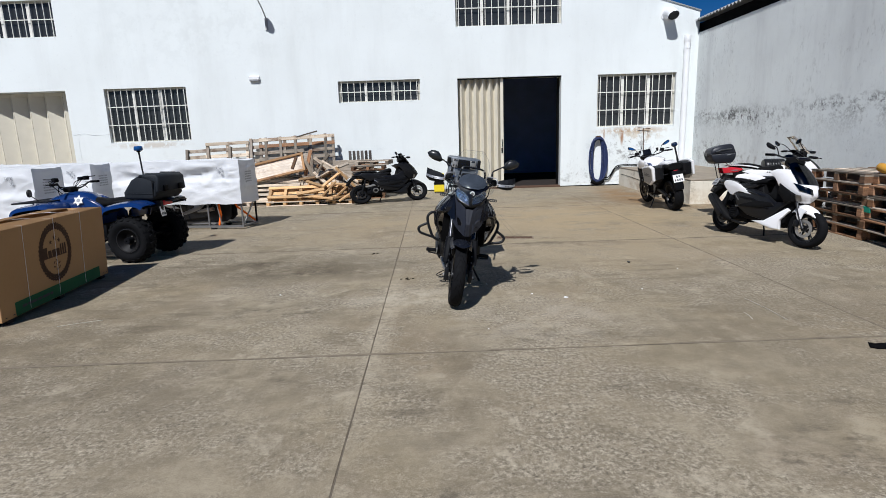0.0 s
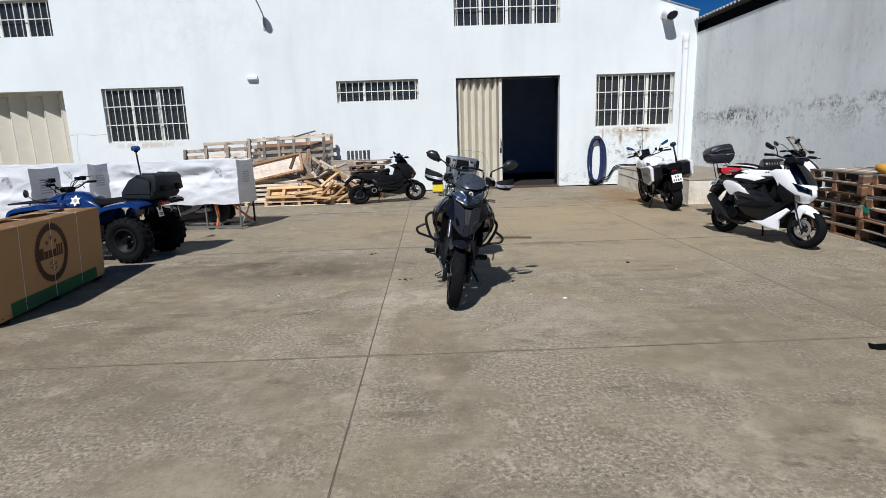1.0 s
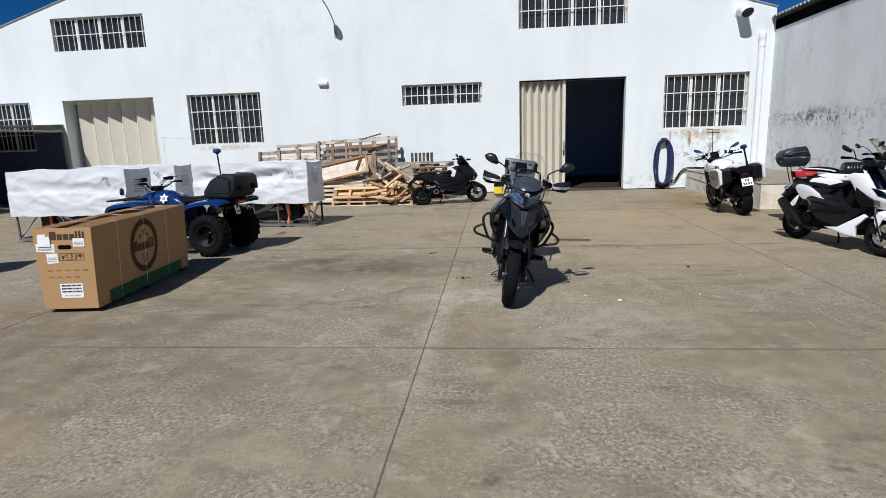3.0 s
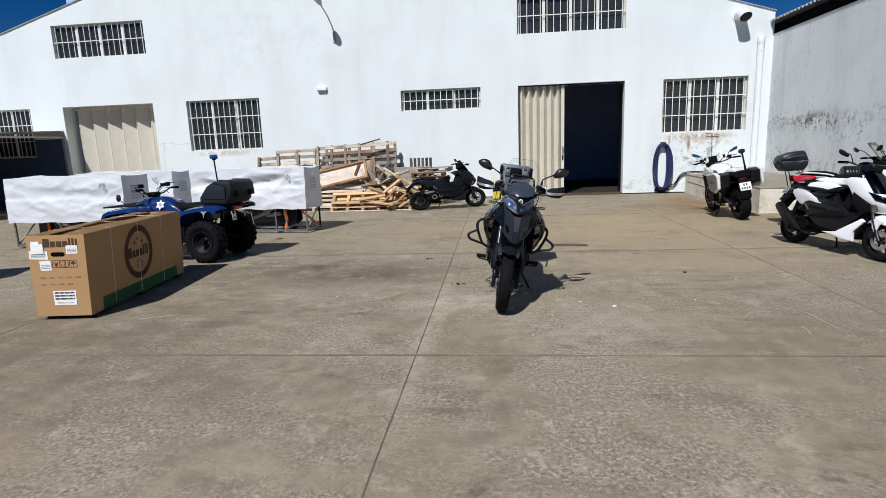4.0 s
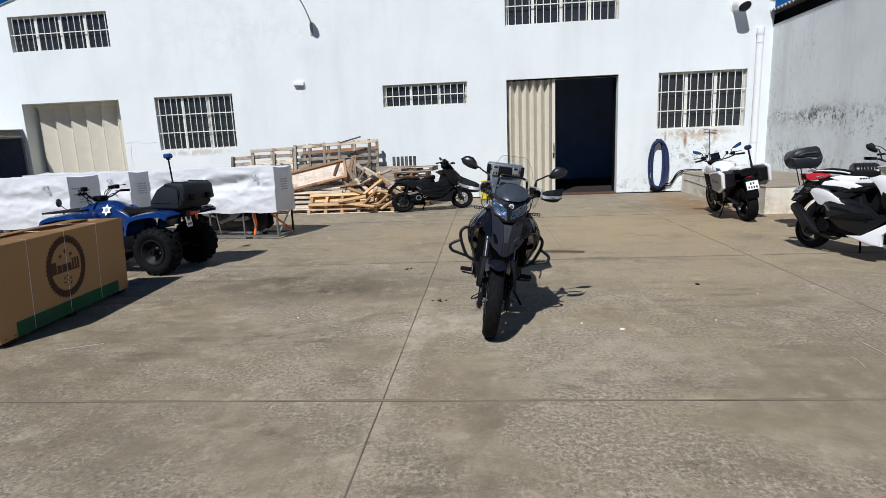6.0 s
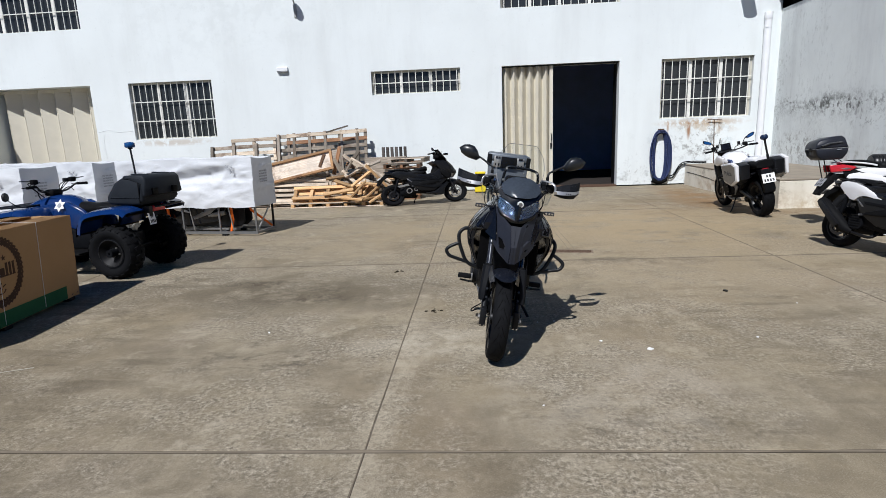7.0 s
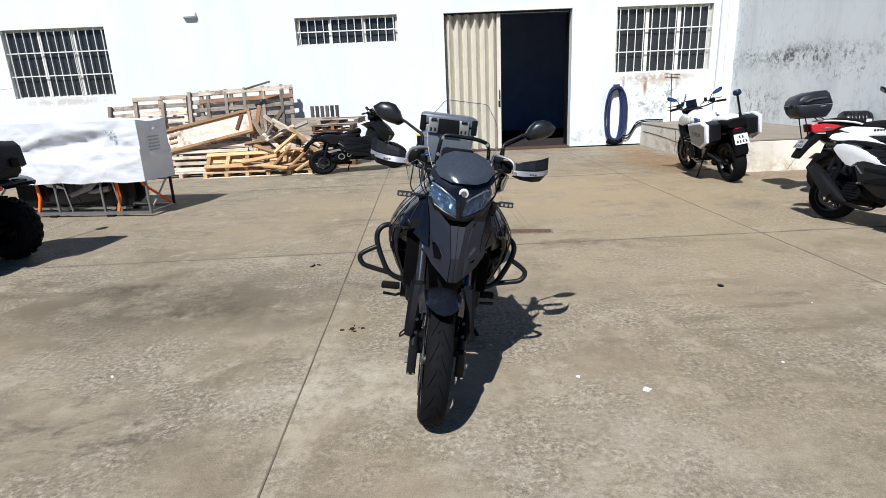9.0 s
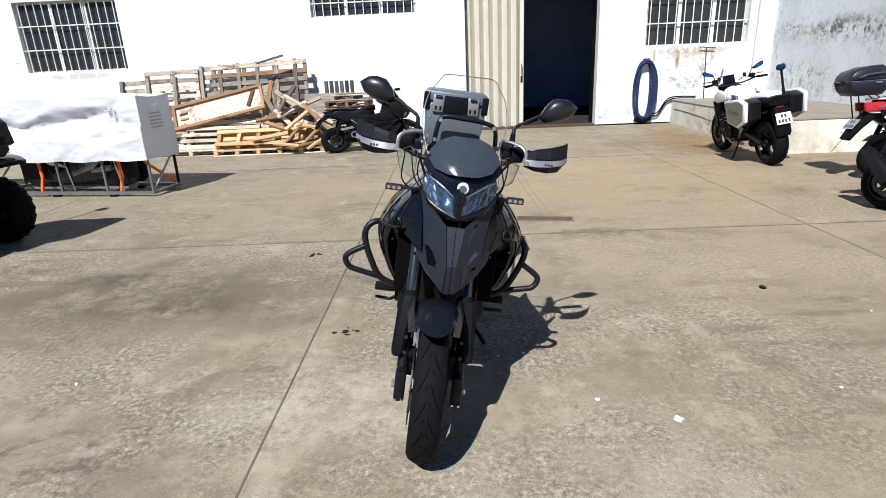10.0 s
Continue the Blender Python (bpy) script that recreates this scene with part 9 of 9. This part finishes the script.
def wooden_tray(m):
    """A shallow crate side: sheet, raised rim and one slanted batten."""
    top = thing("crate_panel", m, "pale plywood crate side with raised orange-brown rim", "wood panel")
    L, W = 1.95, 0.52
    sheet = board(L, W, 0.014, STAINED_SHEET, top, pose(0, 0, 0.007), "sheet")
    for y in (-W / 2 + 0.03, W / 2 - 0.03):
        board(L, 0.06, 0.05, TRAY_RIM, top, pose(0, y, 0.040), "batten")
    for x in (-L / 2 + 0.03, L / 2 - 0.03):
        board(W - 0.12, 0.06, 0.05, TRAY_RIM, top, pose(x, 0, 0.040, 0, 0, 90), "batten")
    board(0.34, 0.07, 0.03, CARD_DARK, top, pose(L / 2 - 0.27, 0.03, 0.030, 0, 0, 62), "batten")
    for k in (-1, 1):
        board(0.17, 0.035, 0.03, TRAY_RIM, top, pose(-L / 2 + 0.22, 0.055 * k, 0.030), "cleat")
    return top


wooden_tray(pose(-3.98, 14.66, 0.86, 66, -11.5, 0))
tagged(board(1.75, 0.30, 0.02, OLD_WOOD, None, pose(-3.85, 14.98, 1.00, 70, -9, 0), "plank"), "grey plank panel leaning behind the crate side", "plank")
tagged(board(0.70, 0.10, 0.022, OLD_WOOD, None, pose(-2.93, 14.98, 0.83, 78, 84, 0), "plank"), "grey upright board in the pallet heap", "plank")
for x, y, z, rx, ry, rz, ln, mat, what in (
        (-2.02, 14.16, 0.80, 20, 33, 8, 1.05, PALE_PINE, "pale plank sloping down from the heap"),
        (-2.56, 14.20, 0.66, 30, 42, -12, 0.42, PALE_PINE, "broken pale plank on the heap"),
        (-2.50, 14.10, 0.92, 20, -58, 10, 0.34, PALE_PINE, "broken pale plank on the heap"),
        (-2.30, 13.80, 0.36, 25, -42, -14, 0.66, PINE, "broken yellow pine plank on the heap"),
        (-1.98, 13.84, 0.30, 25, -40, -10, 0.62, PINE, "broken yellow pine plank on the heap"),
        (-2.00, 13.92, 0.50, 15, 8, 6, 0.44, PINE, "broken yellow pine plank on the heap"),
        (-2.40, 13.70, 0.19, 12, 6, -4, 0.50, PINE, "yellow pine plank lying on the pallet"),
        (-2.62, 14.62, 0.92, 60, -52, 6, 0.80, OLD_WOOD, "grey broken plank standing in the heap"),
        (-2.85, 14.55, 0.80, 70, 64, -6, 0.62, PALE_PINE, "pale broken plank standing in the heap"),
        (-2.30, 14.50, 0.62, 40, 14, 8, 0.90, PALE_PINE, "pale plank lying across the heap"),
        (-2.70, 14.30, 0.66, 30, -6, 3, 0.85, PINE, "yellow pine plank lying across the heap"),
        (-1.95, 14.35, 0.42, 30, 22, -4, 0.80, PALE_PINE, "pale plank sloping to the ground"),
        (-2.15, 14.05, 0.30, 20, -55, 4, 0.50, PINE, "broken yellow pine plank on the heap"),
        (-1.88, 14.10, 0.66, 20, 48, 12, 0.70, PINE, "yellow pine plank sloping down the heap"),
        (-1.72, 14.25, 0.52, 35, 40, -20, 0.62, PALE_PINE, "pale broken plank sloping down the heap"),
        (-2.22, 14.00, 0.62, 25, -36, 16, 0.58, PINE, "broken yellow pine plank propped on the heap"),
        (-1.80, 13.80, 0.22, 18, -30, 6, 0.52, PINE, "short yellow pine plank propped on the heap"),
        (-2.08, 14.30, 0.74, 45, 12, -10, 0.74, OLD_WOOD, "grey broken plank across the heap"),
        (-1.62, 13.95, 0.14, 10, 9, 24, 0.60, PINE, "yellow pine plank lying by the scooter"),
        (-2.95, 14.72, 1.02, 76, -74, 4, 0.70, BROWN_WOOD, "brown broken board standing in the heap"),
        (-2.42, 14.66, 0.78, 50, 30, 12, 0.66, BROWN_WOOD, "brown broken board in the heap"),
        (-2.36, 14.22, 0.80, 35, -24, 22, 0.64, PALE_PINE, "pale broken plank across the heap"),
        (-2.64, 14.10, 0.50, 22, 16, -18, 0.58, PINE, "yellow pine plank wedged in the heap"),
        (-2.12, 13.76, 0.16, 14, -12, 30, 0.46, PINE, "short yellow pine plank on the pallet"),
        (-2.74, 13.86, 0.34, 40, -8, 6, 0.70, PINE, "yellow pine plank across the tilted pallet"),
        (-1.66, 14.40, 0.34, 28, 26, 14, 0.70, PALE_PINE, "pale plank sloping behind the scooter"),
        (-2.50, 14.42, 0.98, 50, 38, -8, 0.56, PALE_PINE, "pale broken plank on top of the heap"),
        (-2.20, 14.62, 0.86, 30, -20, 5, 0.70, OLD_WOOD, "grey broken plank on top of the heap"),
        (-3.20, 15.9, 1.78, 0, -14, 2, 0.60, OLD_WOOD, "grey batten on top of the heap")):
    tagged(board(ln, 0.09, 0.035, mat, None, pose(x, y, z, rx, ry, rz), "plank"), what, "plank", "loose planks")
rnd = random.Random(31)
for k in range(8):
    pallet(pose(-1.36 + rnd.uniform(-0.10, 0.10), 15.35 + rnd.uniform(-0.05, 0.05), 0.125 * k + 0.002 * k, 0, rnd.uniform(-1.2, 0.6), rnd.uniform(-9, 9)), 0.92, 0.8, (BROWN_WOOD, BROWN_WOOD, OLD_WOOD, BROWN_WOOD, PINE)[k % 5], "small pine pallet stacked beside the heap", 5, 3, 3, 0.075, False, None, (), G)
tagged(part("wood_panel", bx(-2.50, -1.42, 15.78, 15.86, 0.0, 1.02, 0.006), OLD_WOOD), "grey weathered board panel standing by the wall", "wood panel")
# Post ends take the near-black wood in place of shade on them.
for k in range(6):
    tagged(board(0.30, 0.075, 0.07, SHADED_WOOD, None, pose(-2.02 + 0.115 * k, 15.95, 1.12, 0, 90, 0), "post"), "short weathered wooden post end, darkened as if shaded", "wooden post", "upright post ends")
tagged(part("post_support", bx(-2.10, -1.36, 15.88, 16.02, 0.0, 0.97, 0.005), OLD_WOOD), "grey timber pack carrying upright post ends", "timber")

# ---- things on and by the white wall ----
def hose_coil(m):
    top = thing("hose", m, "dark blue garden hose coiled on a wall hook", "hose")
    part("hook", bx(-0.06, 0.06, -0.14, 0.0, -0.02, 0.02, 0.005), RUST, top)
    rnd = random.Random(3)
    for k in range(15):
        w, h = 0.135 + 0.0095 * k + rnd.uniform(-0.012, 0.012), 0.64 + rnd.uniform(-0.05, 0.03)
        y = -0.040 - 0.018 * (k % 5) - 0.002 * k
        cx = rnd.uniform(-0.015, 0.015)
        line = []
        for i in range(40):
            a = 2 * math.pi * i / 40
            c, s = math.cos(a), math.sin(a)
            line.append((cx + w * math.copysign(abs(c) ** 0.8, c), y + 0.008 * math.sin(2 * a + k), -0.68 + h * math.copysign(abs(s) ** 0.9, s)))
        part("loop", tube(bmesh.new(), line, 0.0135, 7, closed=True), HOSE_BLUE, top, "", 60)
    part("bottom_wrap", tube(bmesh.new(), smooth_line([(-0.17, -0.07, -1.30), (0, -0.08, -1.36), (0.18, -0.07, -1.29)], 5), 0.075, 12, flat=0.8), RUBBER, top, "thick black bundle at the bottom", 60)
    return top


hose_coil(pose(5.23, FACADE - 0.004, 1.45))
for k in range(2):
    line = smooth_line([(5.40, FACADE - 0.06, 0.20 + 0.05 * k), (5.58, FACADE - 0.05, 0.20 + 0.06 * k), (5.76, FACADE - 0.05, 0.48 + 0.05 * k), (5.95, FACADE - 0.07, 0.565 + 0.035 * k), (6.4, FACADE - 0.12, 0.56 + 0.035 * k)], 6)
    tagged(part("water_pipe", tube(bmesh.new(), line, 0.014, 7), RUBBER, None, "", 60), "black water pipe running from the hose onto the dock", "pipe")

drain = thing("downpipe", pose(7.70, FACADE - 0.10, 0), "white plastic rainwater downpipe on the wall", "downpipe")
part("pipe", rod((0, 0, 0.536), (0, 0, 4.05), 0.085, 18), PVC, drain, "", 60)
part("head", tube(bmesh.new(), [(0, 0, 4.02), (0, 0, 4.05), (0, 0, 4.18), (0, 0, 4.20)], [0.088, 0.096, 0.096, 0.090], 18), PVC, drain, "", 60)
for z in (1.3, 3.85):
    part("bracket", rod((0, 0, z - 0.02), (0, 0, z + 0.02), 0.093, 18), PVC, drain, "", 60)

vent = thing("vent_elbow", pose(7.13, FACADE, 4.80), "white sheet metal vent elbow with dark mouth", "vent")
elbow = [(0, 0.02, 0), (0, -0.16, 0), (0.0, -0.26, -0.015), (0.01, -0.34, -0.06), (0.02, -0.40, -0.12)]
part("duct", tube(bmesh.new(), smooth_line(elbow, 4), 0.155, 24, caps=False), PVC, vent, "", 60)
part("mouth", tube(bmesh.new(), [(0.018, -0.385, -0.10), (0.0215, -0.4065, -0.1265)], [0.15, 0.135], 24), DARK_METAL, vent, "dark open mouth")
part("flange", rod((0, -0.02, 0), (0, 0, 0), 0.19, 24), PVC, vent)

lamp = thing("wall_lamp", pose(-4.25, FACADE, 4.90), "grey street lamp head on an angled wall bracket", "lamp")
part("arm", tube(bmesh.new(), smooth_line([(0, -0.02, -0.10), (0, -0.06, 0.15), (-0.08, -0.30, 0.50), (-0.18, -0.52, 0.74)], 5), 0.018, 10), SHEET_METAL, lamp, "", 60)
part("wall_plate", bx(-0.04, 0.04, -0.03, 0.0, -0.20, 0.12, 0.005), SHEET_METAL, lamp)
head = bmesh.new()
rings = []
for t, w, h in ((0.0, 0.04, 0.04), (0.08, 0.075, 0.06), (0.24, 0.11, 0.075), (0.42, 0.10, 0.065), (0.50, 0.05, 0.035)):
    c = Vector((-0.18, -0.52, 0.76)) + Vector((-0.10, -0.80, 0.42)).normalized() * t
    rings.append([(c.x + w * math.cos(a), c.y + 0.3 * h * math.sin(a), c.z + h * math.sin(a)) for a in (2 * math.pi * k / 14 for k in range(14))])
part("lamp_head", loft(head, rings), SHEET_METAL, lamp, "", 60)

bulk = thing("bulkhead_light", pose(-4.735, FACADE, 3.395), "small white outdoor wall light box", "wall light")
part("housing", prism(bmesh.new(), [(0.0, 0.075), (-0.08, 0.045), (-0.08, -0.03), (0.0, -0.06)], -0.15, 0.15, "x", 0.012), PVC, bulk)
part("lens", bx(-0.13, 0.13, -0.075, -0.015, -0.066, -0.042, 0.006), GREY_INK, bulk, "dark under-lens")

cable = smooth_line([(-10.2, FACADE - 0.005, 1.95), (-9.9, FACADE - 0.005, 2.0), (-9.6, FACADE - 0.005, 1.94), (-9.15, FACADE - 0.005, 1.96)], 5)
tagged(part("cable", tube(bmesh.new(), cable, 0.0026, 5), PVC, None, "", 60), "thin pale cable stapled along the white wall", "cable")
drop = smooth_line([(-10.0, FACADE - 0.005, 1.98), (-10.08, FACADE - 0.005, 1.6), (-10.05, FACADE - 0.005, 1.0), (-10.06, FACADE - 0.005, 0.1)], 5)
tagged(part("cable", tube(bmesh.new(), drop, 0.0022, 5), PVC, None, "", 60), "thin pale cable hanging down the white wall", "cable")

pipe_t = thing("standpipe", pose(6.61, FACADE - 0.06, 0.536), "thin rusty standpipe with a crossbar on the dock", "standpipe")
part("stem", rod((0, 0, 0), (-0.05, 0, 1.13), 0.011, 8), RUST, pipe_t)
part("crossbar", rod((-0.20, 0, 1.13), (0.15, 0, 1.10), 0.010, 8), RUST, pipe_t)

post = thing("stub_post", pose(5.98, 13.55, 0.536), "short white square post on the dock edge", "post")
part("shaft", bx(-0.03, 0.03, -0.03, 0.03, 0, 0.16, 0.006), DOCK_WALL, post)

bucket = thing("wet_floor_bucket", pose(0.50, 15.95, 0), "yellow and black mop bucket standing by the wall", "bucket")
part("tub", bx(-0.15, 0.15, -0.12, 0.12, 0.03, 0.24, 0.02), YELLOW, bucket, "yellow plastic tub")
part("band", bx(-0.152, 0.152, -0.122, 0.122, 0.24, 0.30, 0.01), BLACK_MATT, bucket, "black rim")
part("wringer", bx(-0.13, 0.13, -0.10, 0.10, 0.30, 0.50, 0.02), BLACK_MATT, bucket, "black wringer")
part("wringer_top", bx(-0.14, 0.14, -0.11, 0.11, 0.50, 0.55, 0.015), YELLOW, bucket, "yellow wringer edge")
for x in (-0.12, 0.12):
    for y in (-0.09, 0.09):
        part("caster", rod((x, y - 0.012, 0.017), (x, y + 0.012, 0.017), 0.017, 10), RUBBER, bucket)

# ---- ground drain and litter ----
grate = thing("drain_grate", pose(1.70, 8.51, 0.0, 0, 0, -9), "narrow rusty drain grate set in the concrete", "drain")
part("frame", bx(-0.29, 0.29, -0.085, 0.085, 0.0, 0.006), GRATE, grate)
for k in range(5):
    part("slot", bx(-0.275, 0.265, -0.072 + 0.030 * k, -0.058 + 0.030 * k, 0.0062, 0.0085), RUST, grate)


for dx, half in ((0.0, 0.0045), (0.075, 0.003)):
    seam = [Vector((1.70 + dx - 0.008 * k + 0.004 * math.sin(1.7 * k), 8.62 + 0.50 * k, 0.0005)) for k in range(16)]
    part("joint", tube(bmesh.new(), seam, [half * (0.8 + 0.3 * (k % 3)) for k in range(16)], 5, flat=0.5), DOCK_TOP, yard, "thin sawn seam running from the drain")


def litter(name, x, y, r, mat, label, seed, h=0.004):
    rnd = random.Random(seed)
    if "leaf" in name:
        bm = bmesh.new()
        for k in range(11):
            a, q = rnd.uniform(0, 6.28), r * rnd.random() ** 0.7 * 1.3
            w = r * rnd.uniform(0.10, 0.34)
            prism(bm, [(q * math.cos(a) * 1.2 + w * math.cos(b) * rnd.uniform(0.5, 1.5), q * math.sin(a) * 0.8 + w * 0.6 * math.sin(b)) for b in (0, 0.9, 2.0, 3.1, 4.2, 5.2)], 0.0, rnd.uniform(0.002, 0.008), "z")
        ob = tagged(part(name, bm, mat), label, "litter", "litter on the yard")
        ob.matrix_basis = pose(x, y, 0.001, 0, 0, rnd.uniform(-20, 20))
        return ob
    pts = [(r * (0.5 + 0.6 * rnd.random()) * math.cos(a), r * (0.4 + 0.5 * rnd.random()) * math.sin(a)) for a in (2 * math.pi * k / 9 for k in range(9))]
    bm = prism(bmesh.new(), pts, 0.0, h, "z")
    ob = tagged(part(name, bm, mat), label, "litter", "litter on the yard")
    ob.matrix_basis = pose(x, y, 0.001, 0, 0, rnd.uniform(0, 180))
    return ob


litter("paper_scrap", 1.76, 5.185, 0.026, PAPER, "small crumpled white paper scrap on the concrete", 1, 0.008)
litter("leaf_litter", 0.13, 6.12, 0.050, LITTER, "dark dry leaf scrap on the concrete", 2, 0.003)
litter("leaf_litter", -0.43, 7.61, 0.045, LITTER, "dark dry leaf scrap on the concrete", 3, 0.003)
litter("stone_chip", 2.86, 6.60, 0.028, DARK_METAL, "small dark stone chip on the concrete", 4, 0.012)
for k, (x, y) in enumerate(((1.02, 5.78), (1.16, 5.80), (1.45, 5.35), (0.92, 4.35), (2.6, 5.4), (-1.2, 5.6), (3.3, 6.2))):
    litter("cigarette_end" if k < 2 else "paper_bit", x, y, 0.008 + 0.003 * (k % 3), PAPER, "tiny white paper bit on the concrete", 10 + k, 0.005)


def straw(x0, y0, x1, y1, w, label):
    """A pale thin strip lying on the yard."""
    line = smooth_line([(x0, y0, 0.003), ((x0 + x1) / 2 + 0.012, (y0 + y1) / 2 + 0.008, 0.003), (x1, y1, 0.003)], 4)
    tagged(part("straw", tube(bmesh.new(), line, w, 5, flat=0.5), DOCK_WALL, None, "", 60), label, "litter", "litter on the yard")


straw(-3.03, 4.77, -2.70, 4.92, 0.006, "pale straw lying on the concrete beside the carton")
straw(3.43, 4.97, 3.45, 4.34, 0.004, "thin pale strip on the concrete")
straw(3.20, 4.56, 3.177, 4.38, 0.004, "short pale strip on the concrete")
flat_bm = prism(bmesh.new(), [(3.66, 3.70), (3.715, 3.79), (3.74, 3.76), (4.10, 3.80), (4.12, 3.64), (3.70, 3.665)], 0.001, 0.008, "z")
tagged(part("rubber_sheet", flat_bm, VOID), "small flat black piece on the concrete", "scrap")

# ---- the yard's slabs, last of all ----
rnd = random.Random(40)
SLAB_X, SLAB_Y = 4.10, 4.12
slab_mesh = mesh_of(bx(0.0045, SLAB_X - 0.0045, 0.014, SLAB_Y - 0.014, -0.09, 0.0, 0.003), "slab", YARD)
for i in range(-5, 3):
    for j in range(-4, 4):
        piece("slab", slab_mesh, yard, pose(-0.03, 3.87, 0, 0, 0, 0.8) @ Matrix.Translation((i * SLAB_X, j * SLAB_Y, 0)))

YARD_FRAME = pose(-0.03, 3.87, 0, 0, 0, 0.8)
for j in range(-1, 3):
    line = [YARD_FRAME @ Vector((-14.0 + 0.35 * k, j * SLAB_Y + rnd.uniform(-0.003, 0.003), -0.002)) for k in range(62)]
    part("joint", tube(bmesh.new(), line, [rnd.uniform(0.004, 0.012) for _ in line], 6, flat=1.0), JOINT_FILL, yard, "dirt-filled joint between slabs")
for i in (0, 1):
    line = [YARD_FRAME @ Vector((i * SLAB_X + rnd.uniform(-0.002, 0.002), -6.0 + 0.35 * k, -0.003)) for k in range(52)]
    part("joint", tube(bmesh.new(), line, [rnd.uniform(0.0030, 0.0058) if i == 0 else rnd.uniform(0.004, 0.009) for _ in line], 6), JOINT_FILL, yard, "dirt-filled joint between slabs")
